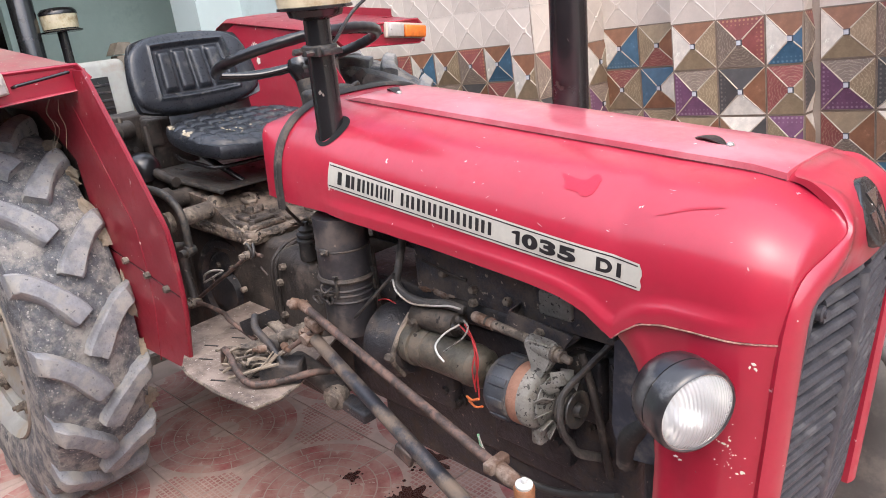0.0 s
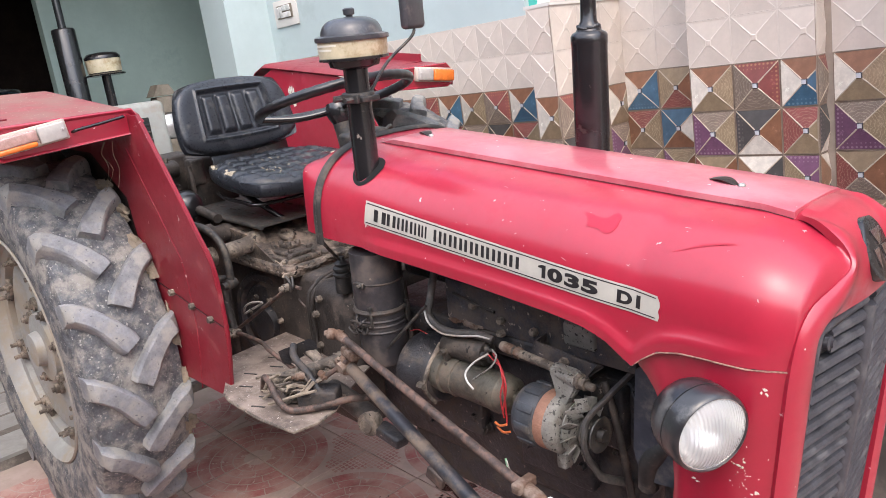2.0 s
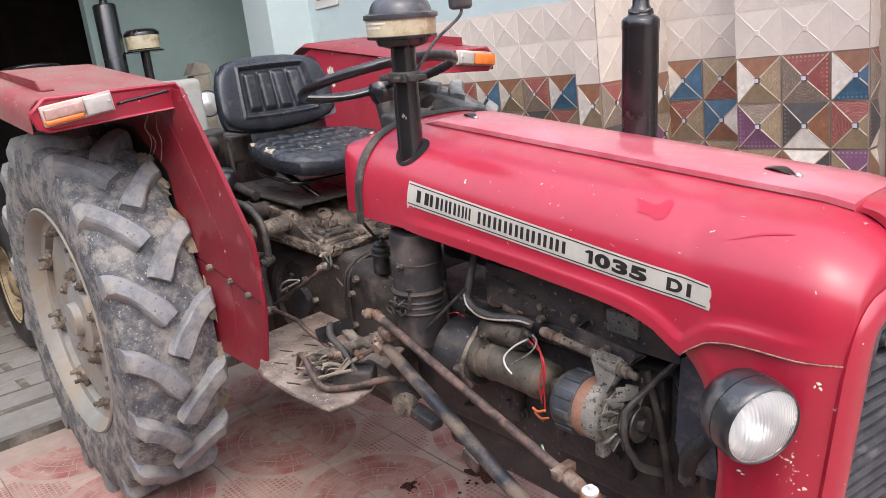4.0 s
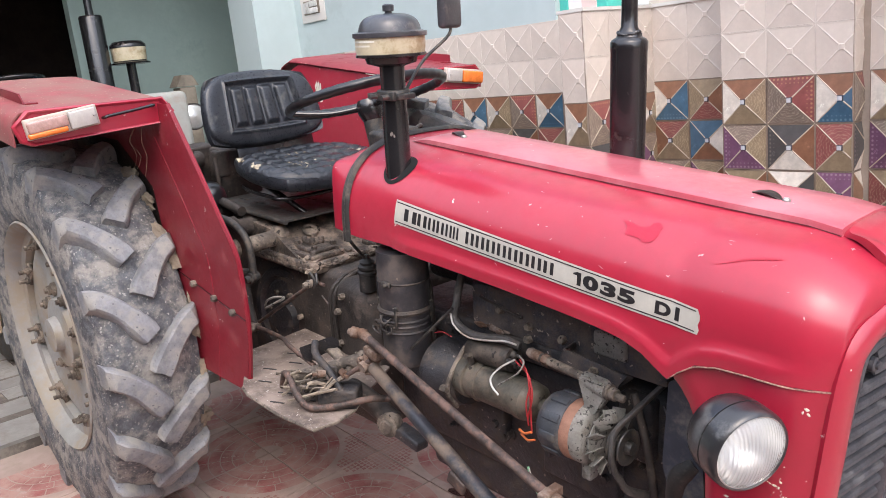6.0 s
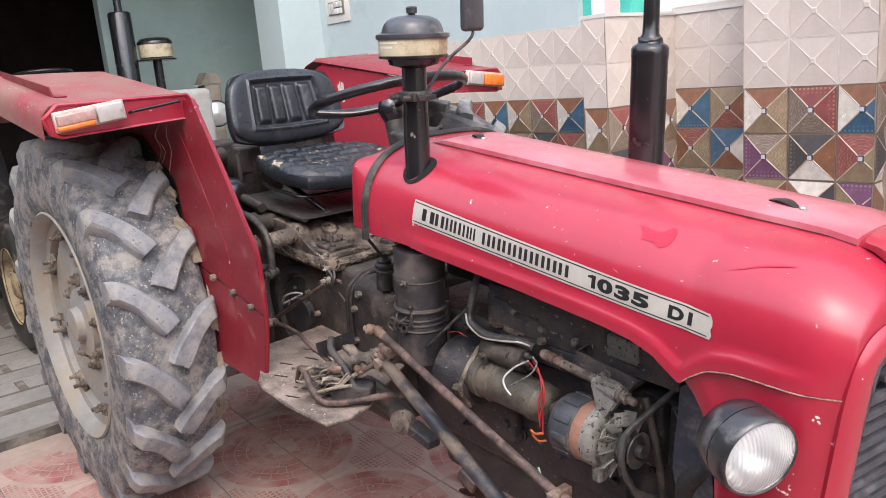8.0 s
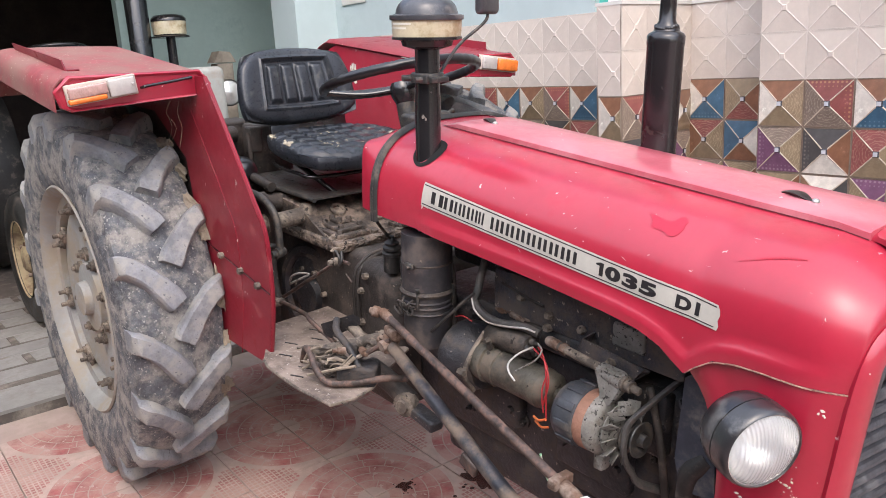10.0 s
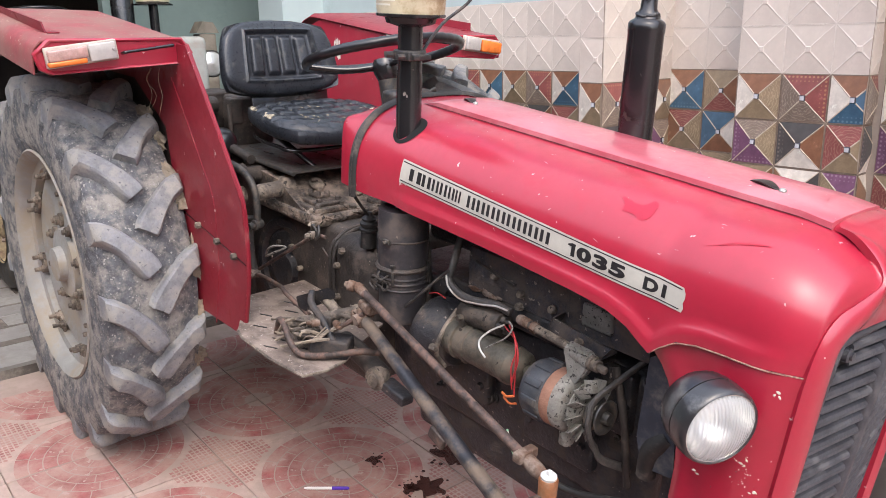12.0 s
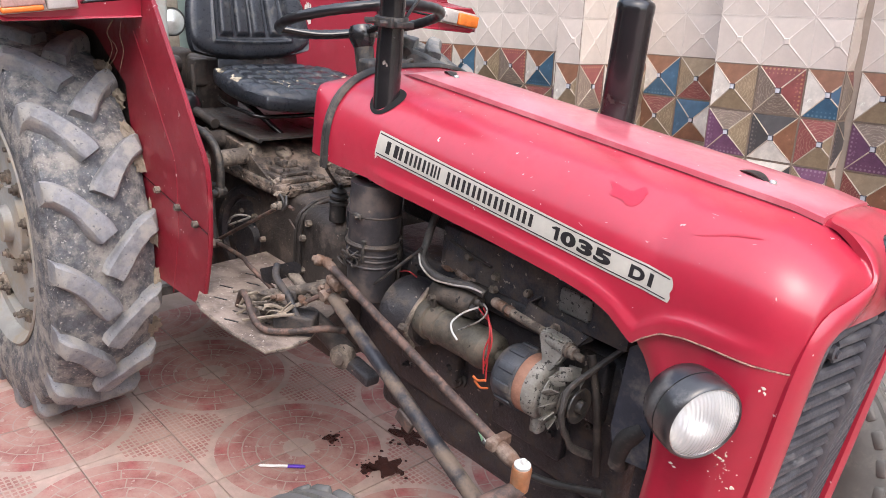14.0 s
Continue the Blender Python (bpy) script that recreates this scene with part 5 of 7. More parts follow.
lathe(bm, [(0.008, 1.55), (0.008, 1.557), (0.0125, 1.558), (0.0135, 1.570), (0.009, 1.573)], (SX, SY, 0), (0, 0, 1), 12)
part("bowl_cap", bm, cap_grey, intake, "dusty black cap", 45)
bm = B()
lathe(bm, [(0.036, 1.365), (0.038, 1.367), (0.038, 1.385), (0.036, 1.387)], (SX, SY, 0), (0, 0, 1), 24)
box(bm, (SX + 0.02, SY - 0.038, 1.376), (0.06, 0.010, 0.020), 0.002)
for dx in (-0.045, 0.05):
    box(bm, (SX + dx, SY - 0.01, 1.374), (0.02, 0.05, 0.012), 0.002)
part("pipe_clamp", bm, steel_dark, intake)
for dx in (0.0, 0.042):
    bm = B()
    lathe(bm, [(0.006, 0), (0.006, 0.02)], (SX + dx, SY - 0.05, 1.376), (0, -1, 0), 6)
    part("clamp_bolt", bm, steel_dark, intake)
intake.matrix_basis = pose(0, 0, -0.010)
# mirror on its arm
bm = B()
tube(bm, [(SX + 0.01, SY + 0.03, 1.375), (SX - 0.05, SY + 0.14, 1.433), (1.168, 0.045, 1.490), (1.155, 0.05, 1.53)], 0.004, 8, 5)
arm = part("mirror_arm", bm, steel_dark, tractor, "thin bent mirror stalk")
bm = B()
box(bm, (1.160, 0.055, 1.585), (0.024, 0.096, 0.165), 0.011, Matrix.Rotation(radians(18), 4, "Z"), 3)
part("mirror_shell", bm, cap_grey, arm, "grey back of a rear view mirror")

# ---- exhaust ----
bm = B()
lathe(bm, [(0.0415, 0.98), (0.0425, 1.43), (0.0435, 1.436), (0.0435, 1.452), (0.040, 1.458), (0.030, 1.464), (0.024, 1.478), (0.0195, 1.486), (0.0185, 1.52), (0.0185, 1.98)], (1.568, 0.24, 0), (0, 0, 1), 32)
ex = part("exhaust", bm, black_paint, tractor, "upright black exhaust silencer and pipe", 35)
bm = B()
rngw = random.Random(2)
for i in range(26):
    a = 2 * math.pi * i / 26
    lathe(bm, [(0.005, -0.004), (0.0055, 0), (0.002, 0.003)], (1.568 + 0.0255 * math.cos(a), 0.24 + 0.027 * math.sin(a), 1.472 + rngw.uniform(-0.003, 0.003)), (math.cos(a), math.sin(a), 0.5), 6)
part("weld_bead", bm, black_paint, ex)

# ---- steering ----
sw = Vector((0.895, -0.025, 1.334))
sd = Vector((-0.28, 0, 0.96)).normalized()
q3 = axes(sd).to_3x3()
bm = B()
rings = []
for i in range(120):
    a = 2 * math.pi * i / 120
    rad = q3 @ Vector((math.cos(a), math.sin(a), 0))
    rings.append(ring(bm, sw + rad * 0.215, rad, sd, 0.0135 + 0.0006 * math.cos(i * math.pi / 1.5), 12))
for i in range(120):
    bridge(bm, rings[i], rings[(i + 1) % 120])
wheel = part("steering_wheel", bm, black_plain, tractor, "thin black three-spoke steering wheel")
for a in (205, 325, 85):
    a = radians(a)
    p = sw + q3 @ Vector((0.212 * math.cos(a), 0.212 * math.sin(a), 0))
    bm = B()
    tube(bm, [sw - sd * 0.03, sw - sd * 0.028 + (p - sw) * 0.5, p - sd * 0.004], 0.009, 10, 4)
    part("spoke", bm, black_gloss, wheel)
bm = B()
lathe(bm, [(0.026, -0.07), (0.034, -0.05), (0.038, -0.03), (0.030, -0.012), (0.0, -0.008)], sw, sd, 20)
part("wheel_hub", bm, black_gloss, wheel)
bm = B()
lathe(bm, [(0.026, 0.05), (0.026, 0.16), (0.045, 0.17), (0.05, 0.24), (0.034, 0.26), (0.034, 0.45)], sw, -sd, 20)
col = part("steering_column", bm, steel_dark, tractor, "grey steering column")
bm = B()
box(bm, (1.0, -0.02, 1.215), (0.06, 0.14, 0.07), 0.012)
part("throttle_box", bm, steel_dark, col)
bm = B()
tube(bm, [(0.98, 0.05, 1.22), (0.96, 0.11, 1.24), (0.93, 0.13, 1.20)], 0.006, 8, 4)
part("throttle_lever", bm, steel_dark, col)

# ---- seat ----
bm = B()
rows = []
NX, NY = 91, 91


def seam_line(k, w):
    """A stitched furrow at every whole number."""
    f = abs(k - round(k))
    return math.exp(-(f / w) ** 2)


def cushion_z(u, v):
    """Height of the quilted top; u runs to the front, v across."""
    e = max(0.0, min(1.0, (1 - (abs(v) ** 4 + abs(2 * u - 1) ** 4)) * 2.2))
    puff = max(seam_line(u * 6.0, 0.13), seam_line((v + 1) * 3.5, 0.11))
    return 1.116 - 0.026 * u + 0.022 * math.sqrt(e) - 0.010 * puff * e + 0.008 * v * v


def cushion_xy(u, v):
    """Plan of the cushion: a rounded square, a little narrower at the back."""
    p, q = 2 * u - 1, v
    p, q = p * math.sqrt(1 - 0.30 * q * q), q * math.sqrt(1 - 0.30 * p * p)
    return 0.505 + 0.210 * p, 0.024 + (0.226 + 0.015 * p) * q


for i in range(NX):
    u = i / (NX - 1)
    rows.append([(*cushion_xy(u, j / (NY - 1) * 2 - 1), cushion_z(u, j / (NY - 1) * 2 - 1)) for j in range(NY)])
vs = grid(bm, rows)
loop = vs[0] + [r[-1] for r in vs[1:]] + list(reversed(vs[-1][:-1])) + [r[0] for r in reversed(vs[1:-1])]
prev = loop
for k, dz in ((1.012, -0.008), (1.018, -0.016), (1.010, -0.032), (0.97, -0.040), (0.85, -0.046)):
    nxt = [bm.verts.new((0.51 + (v.co.x - 0.51) * k, 0.035 + (v.co.y - 0.035) * k, v.co.z + dz)) for v in loop]
    bridge(bm, prev, nxt)
    prev = nxt
bm.faces.new(prev)
cush = part("seat_cushion", bm, vinyl, tractor, "quilted black vinyl cushion torn at the edges", 50)
rng = random.Random(5)
for cu, cv, n, du, dv, r0 in ((0.06, -0.94, 18, 0.06, 0.05, 0.034), (0.22, -0.95, 8, 0.08, 0.03, 0.022), (0.52, -0.94, 16, 0.10, 0.04, 0.028), (0.34, -0.05, 7, 0.06, 0.13, 0.016), (0.60, -0.45, 10, 0.2, 0.1, 0.014), (0.74, -0.2, 12, 0.12, 0.4, 0.014), (0.5, 0.65, 5, 0.2, 0.1, 0.02)):
    for k in range(n):
        pu, pv = cu + rng.uniform(-du, du), cv + rng.uniform(-dv, dv)
        tw, ln = rng.uniform(0, 3.14), r0 * rng.uniform(0.5, 1.5)
        bm = B()
        ring_ = []
        for i in range(9):
            a = i * 2 * math.pi / 9
            ex, ey = ln * math.cos(a) * rng.uniform(0.5, 1.2), r0 * 0.42 * math.sin(a) * rng.uniform(0.4, 1.4)
            qu = min(0.985, max(0.015, pu + ex * math.cos(tw) - ey * math.sin(tw)))
            qv = min(0.97, max(-0.97, pv + 1.8 * (ex * math.sin(tw) + ey * math.cos(tw))))
            ring_.append(bm.verts.new((*cushion_xy(qu, qv), cushion_z(qu, qv) + 0.0012)))
        qu, qv = min(0.985, max(0.015, pu)), min(0.97, max(-0.97, pv))
        c_ = bm.verts.new((*cushion_xy(qu, qv), cushion_z(qu, qv) + 0.0035))
        for i in range(9):
            bm.faces.new((ring_[i], ring_[(i + 1) % 9], c_))
        part("torn_foam", bm, foam, cush)
# back rest: padded shell with a recessed panel of four ribs
bt = Matrix.Translation((0.265, -0.011, 1.268)) @ Matrix.Rotation(radians(-17), 4, "Y")


def back_front(y, z):
    """Depth of the padded face, in the back rest's own frame."""
    e = max((abs(y) / 0.225) ** 5 + (abs(z) / 0.122) ** 5, 0.0)
    f = 0.030 * max(0.0, 1 - e) ** 0.5 + 0.035 * (y / 0.23) ** 2
    dy, dz = 0.136 - abs(y), 0.076 - abs(z - 0.006)
    inside = min(dy, dz)
    if inside > 0:
        f -= 0.009 * min(1.0, inside / 0.006)
        k = (y + 0.122) / 0.061
        if 0 < k < 4 and abs(z - 0.006) < 0.062:
            c = (k % 1.0 - 0.5) / 0.40
            f += 0.013 * max(0.0, 1 - c ** 4) ** 0.5 * min(1.0, (0.062 - abs(z - 0.006)) / 0.012) ** 0.5 if abs(c) < 1 else 0.0
    else:
        d = max(-dy, -dz)
        f += 0.006 * math.exp(-((d - 0.006) / 0.005) ** 2)
    return f


NU, NV = 131, 73
bm = B()
rows = []
for j in range(NV):
    v = j / (NV - 1) * 2 - 1
    r = []
    for i in range(NU):
        u = i / (NU - 1) * 2 - 1
        y = 0.224 * u * math.sqrt(1 - 0.18 * v * v * u * u) * (1.02 - 0.075 * (v + 1))
        z = 0.122 * v * math.sqrt(1 - 0.30 * u * u * v * v) + (0.010 * (1 - u * u) if v > 0 else 0.0) * v
        r.append(bt @ Vector((back_front(0.225 * u, 0.122 * v), y, z)))
    rows.append(r)
vs = grid(bm, rows)
loop = vs[0] + [r[-1] for r in vs[1:]] + list(reversed(vs[-1][:-1])) + [r[0] for r in reversed(vs[1:-1])]
ctr = bt @ Vector((0, 0, 0))
nb = bt.to_3x3() @ Vector((-1, 0, 0))
prev = loop
for k, d in ((1.012, 0.010), (1.012, 0.020), (0.99, 0.030), (0.9, 0.036)):
    nxt = [bm.verts.new(ctr + (v.co - ctr) * k + nb * d) for v in loop]
    bridge(bm, prev, nxt)
    prev = nxt
bm.faces.new(prev)
back = part("seat_back", bm, vinyl, tractor, "padded black seat back with four moulded ribs", 60)
bm = B()
for s in (-1, 1):
    tube(bm, [(0.285, s * 0.10 + 0.03, 1.10), (0.285, s * 0.10 + 0.03, 1.06), (0.31, s * 0.11 + 0.03, 1.04), (0.52, s * 0.13, 1.035), (0.62, s * 0.08, 0.965)], 0.009, 8, 5)
part("seat_frame", bm, black_paint, tractor)
rng = random.Random(15)
for k in range(16):
    bm = B()
    y0, w_ = rng.uniform(0.0, 0.13), rng.uniform(0.004, 0.011)
    zz = 0.1295 - 0.10 * (abs(y0) / 0.2) ** 4
    pts_ = [bt @ Vector((-0.004 + 0.008 * math.sin(a) + rng.uniform(-0.003, 0.003), y0 + w_ * 1.6 * math.cos(a), zz + rng.uniform(-0.0015, 0.0015))) for a in [i * math.pi / 3 for i in range(6)]]
    top_ = bm.verts.new(sum(pts_, Vector()) / 6 + Vector((0, 0, 0.003)))
    vs_ = [bm.verts.new(p) for p in pts_]
    for i in range(6):
        bm.faces.new((vs_[i], vs_[(i + 1) % 6], top_))
    part("torn_foam", bm, foam, back)
bm = B()
box(bm, (0.285, 0.03, 1.115), (0.012, 0.30, 0.13), 0.004, Matrix.Rotation(radians(-12), 4, "Y"))
part("seat_bracket", bm, black_paint, tractor, "black bracket behind the cushion")
bm = B()
tube(bm, [(0.37, -0.16, 1.040), (0.45, -0.18, 1.038), (0.56, -0.18, 1.035), (0.63, -0.15, 1.030), (0.64, 0.1, 1.030)], 0.0065, 8, 5)
part("seat_rail", bm, black_paint, tractor)

# ---- gearbox ----
def lump(bm, c, r, sc, seed, depth=0.35, sub=2):
    """A rough clod about c."""
    out = bmesh.ops.create_icosphere(bm, subdivisions=sub, radius=1.0)["verts"]
    for v in out:
        n_ = v.co.copy()
        v.co = n_ * (1 + depth * noise.fractal(n_ * 1.6 + Vector((seed * 1.7, -seed, seed * 0.6)), 1.0, 2.0, 3))
        v.co = Vector((v.co.x * sc[0], v.co.y * sc[1], v.co.z * sc[2])) * r + Vector(c)


bm = B()
box(bm, (0.60, 0, 0.645), (0.58, 0.33, 0.40), 0.022)
gear = part("gearbox", bm, cast_dirty, tractor, "oily cast gearbox housing")
bm = B()
box(bm, (0.985, 0, 0.635), (0.20, 0.40, 0.42), 0.045, None, 4)
bell = part("bell_housing", bm, cast_dirty, tractor, "cast clutch housing")
for dx in (0.0, 0.018):
    bm = B()
    tube(bm, [(0.885 + dx, -0.195, 0.46), (0.888 + dx, -0.202, 0.648), (0.890 + dx, -0.202, 0.786), (0.894 + dx, -0.174, 0.829), (0.895 + dx, -0.112, 0.849), (0.895 + dx, 0.05, 0.852)], 0.0065, 8, 5)
    part("housing_flange", bm, cast_dirty, bell)
for x, z in ((0.926, 0.755), (0.950, 0.805), (0.926, 0.66), (0.93, 0.57)):
    bm = B()
    bolt(bm, (x, -0.200, z), (0, -1, 0.1), 0.010, 0.014)
    part("flange_bolt", bm, cast_dusty, bell)
bm = B()
for i in range(16):
    rngb = random.Random(60 + i)
    lump(bm, (rngb.uniform(0.92, 1.05), rngb.uniform(-0.15, 0.05), 0.845), rngb.uniform(0.02, 0.045), (1.2, 1.1, 0.18), i)
part("dust_crust", bm, cast_dusty, bell, "dry dust on the clutch housing", 60)
# top cover with its crusted lip
bm = B()
box(bm, (0.635, -0.01, 0.853), (0.36, 0.40, 0.036), 0.007)
cover = part("gearbox_cover", bm, cast_mid, gear, "muddy gearbox top cover")
for i in range(30):
    rngb = random.Random(90 + i)
    if i < 17:
        p = (0.815, -0.20 + 0.38 * (i + rngb.uniform(-0.4, 0.4)) / 17, 0.860 + rngb.uniform(-0.010, 0.008))
        sc = (0.7, rngb.uniform(1.0, 2.2), 0.7)
    else:
        p = (0.47 + 0.34 * (i - 17 + rngb.uniform(-0.4, 0.4)) / 13, -0.208, 0.858 + rngb.uniform(-0.012, 0.008))
        sc = (rngb.uniform(1.0, 2.2), 0.5, 0.7)
    bm = B()
    lump(bm, p, rngb.uniform(0.007, 0.015), sc, i, 0.6, 3)
    part("mud_clod", bm, cast_mid if i % 3 else cast_dusty, gear, "", 60)
bm = B()
prism(bm, [(0.36, -0.20, 0.87), (0.74, -0.20, 0.87), (0.66, -0.20, 0.905), (0.60, -0.20, 0.938), (0.36, -0.20, 0.955)], (0, 0.38, 0))
part("lift_cover", bm, cast_mid, tractor, "sloping dusty hydraulic lift cover")
bm = B()
torus(bm, (0.645, -0.095, 0.923), (0.5, 0, 0.87), 0.020, 0.007, 24, 8)
lathe(bm, [(0.012, -0.01), (0.012, 0.006), (0.007, 0.008)], (0.645, -0.095, 0.917), (0.5, 0, 0.87), 12)
part("filler_neck", bm, cast_dusty, gear)
for x, y, z in ((0.600, -0.170, 0.938), (0.70, 0.02, 0.893), (0.62, 0.06, 0.928), (0.735, -0.18, 0.873), (0.79, -0.06, 0.872), (0.79, 0.04, 0.872), (0.775, -0.19, 0.872)):
    bm = B()
    lathe(bm, [(0.019, -0.004), (0.019, 0.003), (0.012, 0.004), (0.012, 0.012), (0.009, 0.014)], (x, y, z), (0.3, 0, 1), 8)
    part("cover_bolt", bm, rust if y == -0.170 else cast_dusty, gear)
# stacked selector plates
for k, (cx, cy, sx, sy, z, h) in enumerate(((0.725, -0.135, 0.150, 0.115, 0.879, 0.016), (0.722, -0.130, 0.120, 0.090, 0.893, 0.013), (0.705, -0.125, 0.055, 0.045, 0.904, 0.012), (0.78, 0.07, 0.06, 0.10, 0.877, 0.014))):
    bm = B()
    box(bm, (cx, cy, z), (sx, sy, h), 0.004)
    for dx in (-1, 1):
        for dy in (-1, 1):
            bolt(bm, (cx + dx * sx * 0.38, cy + dy * sy * 0.36, z + h / 2), (0, 0, 1), 0.009, 0.010)
    part("selector_plate", bm, cast_mid, gear)
rng = random.Random(12)
for i in range(30):
    bm = B()
    lump(bm, (rng.uniform(0.52, 0.81), rng.uniform(-0.20, 0.14), 0.872), rng.uniform(0.006, 0.020), (1.3, 1.2, 0.32), i, 0.6)
    part("mud_clod", bm, cast_mid if i % 2 else cast_dusty, gear, "", 60)
# slotted platform under the seat
bm = B()
box(bm, (0.44, -0.03, 0.972), (0.46, 0.32, 0.006))
for i in range(4):
    for j in range(2):
        box(bm, (0.27 + i * 0.10, -0.11 + j * 0.14, 0.9757), (0.05, 0.010, 0.002))
plat = part("seat_platform", bm, steel_dark, tractor, "dark slotted plate under the seat")
bm = B()
tube(bm, [(0.22, -0.19, 0.972), (0.67, -0.19, 0.969)], 0.007, 8, 1)
part("platform_edge", bm, steel_dark, plat)
bm = B()
box(bm, (0.06, 0, 0.63), (0.60, 0.36, 0.50), 0.04, None, 3)
part("axle_case", bm, cast_dirty, tractor, "cast rear axle case")
# axle trumpet, brake drum and its backing
bm = B()
lathe(bm, [(0.12, 0.14), (0.11, 0.2), (0.085, 0.30), (0.085, 0.52)], (0.02, 0, 0.6), (0, -1, 0), 24)
part("axle_housing", bm, cast_dirty, tractor)
bm = B()
lathe(bm, [(0.12, 0.14), (0.11, 0.2), (0.085, 0.30), (0.085, 0.52)], (0.02, 0, 0.6), (0, 1, 0), 24)
part("axle_housing", bm, cast_dirty, tractor)
bm = B()
lathe(bm, [(0.15, 0.10), (0.185, 0.12), (0.185, 0.26), (0.16, 0.29), (0.12, 0.30)], (0.10, 0, 0.6), (0, -1, 0), 28)
part("brake_housing", bm, cast_dirty, tractor)
bm = B()
lathe(bm, [(0.165, -0.02), (0.168, 0.0), (0.160, 0.010), (0.140, 0.010), (0.132, 0.002), (0.128, -0.006), (0.118, 0.004), (0.06, 0.006), (0.055, 0.03), (0.0, 0.032)], (0.580, -0.162, 0.640), (0.12, -1, 0), 48)
drum = part("brake_drum", bm, engine_black, tractor, "black round cover on the gearbox side", 35)
for k in range(7):
    a = 2 * math.pi * (k + 0.3) / 7
    bm = B()
    bolt(bm, (0.580 + 0.088 * math.cos(a), -0.170, 0.640 + 0.088 * math.sin(a)), (0, -1, 0), 0.009, 0.012)
    part("cover_nut", bm, cast_dusty, drum)
# lever quadrant: a curved bar and a thin inner plate
bm = B()
tube(bm, [(0.44, -0.33, 0.985), (0.551, -0.33, 0.993), (0.637, -0.33, 0.979), (0.682, -0.33, 0.947), (0.696, -0.33, 0.904), (0.697, -0.33, 0.850)], 0.0115, 10, 5)
quad = part("lever_quadrant", bm, steel_dark, tractor, "curved steel lever quadrant")
bm = B()
grid(bm, [[(0.45, -0.322, 0.972), (0.579, -0.322, 0.978), (0.642, -0.322, 0.943), (0.661, -0.322, 0.897), (0.66, -0.322, 0.85)], [(0.45, -0.322, 0.93), (0.55, -0.322, 0.93), (0.60, -0.322, 0.91), (0.615, -0.322, 0.88), (0.61, -0.322, 0.85)]])
shell(bm, 0.004)
part("quadrant_plate", bm, cast_dirty, quad)
bm = B()
lathe(bm, [(0.014, -0.02), (0.016, -0.01), (0.016, 0.012), (0.010, 0.014), (0.010, 0.03)], (0.698, -0.335, 0.842), (0.3, -1, 0), 10)
lathe(bm, [(0.010, -0.02), (0.010, 0.02)], (0.66, -0.335, 0.852), (0, -1, 0.2), 8)
part("quadrant_bolt", bm, steel_dark, quad)
bm = B()
lathe(bm, [(0.030, 0), (0.030, 0.03), (0.025, 0.034), (0.025, 0.14), (0.036, 0.15), (0.036, 0.18)], (0.60, -0.34, 0.905), (0, 1, 0.05), 20)
part("cross_shaft", bm, cast_dusty, tractor, "dusty hydraulic cross shaft")
bm = B()
lathe(bm, [(0.034, 0), (0.040, 0.01), (0.040, 0.06), (0.028, 0.07), (0.028, 0.14)], (0.44, -0.30, 0.925), (0.2, 1, 0.05), 20)
part("lift_shaft_end", bm, cast_dirty, tractor)
for pts, r, m_ in (([(0.600, -0.31, 0.80), (0.612, -0.312, 0.73), (0.632, -0.314, 0.671)], 0.013, cast_dirty),
                   ([(0.632, -0.31, 0.671), (0.80, -0.31, 0.772), (0.975, -0.31, 0.876)], 0.0055, rust_paint),
                   ([(0.733, -0.325, 0.758), (0.76, -0.33, 0.785), (0.80, -0.325, 0.803), (0.822, -0.31, 0.802), (0.80, -0.318, 0.788), (0.765, -0.33, 0.768), (0.738, -0.327, 0.754)], 0.0032, alloy),
                   ([(0.632, -0.32, 0.668), (0.716, -0.33, 0.685), (0.833, -0.335, 0.690), (0.907, -0.36, 0.699), (1.027, -0.36, 0.676)], 0.0065, rust_paint),
                   ([(0.948, -0.30, 0.868), (0.97, -0.31, 0.905), (0.99, -0.31, 0.888), (0.978, -0.31, 0.866)], 0.004, steel_dark),
                   ([(0.985, -0.30, 0.905), (1.0, -0.31, 0.885), (0.985, -0.31, 0.868)], 0.004, steel_dark),
                   ([(0.97, -0.30, 0.878), (1.02, -0.30, 0.880)], 0.005, rust_paint),
                   ([(0.985, -0.29, 0.84), (1.005, -0.285, 0.82)], 0.003, rust_paint),
                   ([(0.52, -0.26, 0.80), (0.50, -0.27, 0.70), (0.46, -0.28, 0.55)], 0.016, cast_dirty)):
    bm = B()
    tube(bm, pts, r, 8, 5)
    part("linkage", bm, m_, tractor)
for c, d, r in (((0.632, -0.318, 0.668), (0, 1, 0), 0.017), ((0.975, -0.31, 0.878), (0, 1, 0), 0.011), ((0.66, -0.325, 0.676), (0, 1, 0), 0.011)):
    bm = B()
    lathe(bm, [(r, -0.015), (r, 0.015)], c, d, 10)
    bolt(bm, Vector(c) - Vector(d) * 0.015, (0, -1, 0), 0.008, 0.012)
    part("link_joint", bm, cast_dusty, tractor)
# gear lever boot beside the dash
bm = B()
lathe(bm, [(0.022, 0.0), (0.022, 0.045), (0.026, 0.048), (0.026, 0.054), (0.020, 0.058), (0.025, 0.064), (0.025, 0.070), (0.018, 0.075), (0.021, 0.082), (0.010, 0.09), (0.006, 0.10)], (1.050, -0.185, 0.842), (0.05, 0, 1), 20)
part("lever_boot", bm, black_rubber, tractor, "black rubber lever boot", 30)
bm = B()
tube(bm, [(1.052, -0.186, 0.93), (1.062, -0.21, 0.955), (1.075, -0.245, 0.995), (1.09, -0.27, 1.03)], 0.0045, 8, 4)
part("lever_rod", bm, steel_dark, tractor)
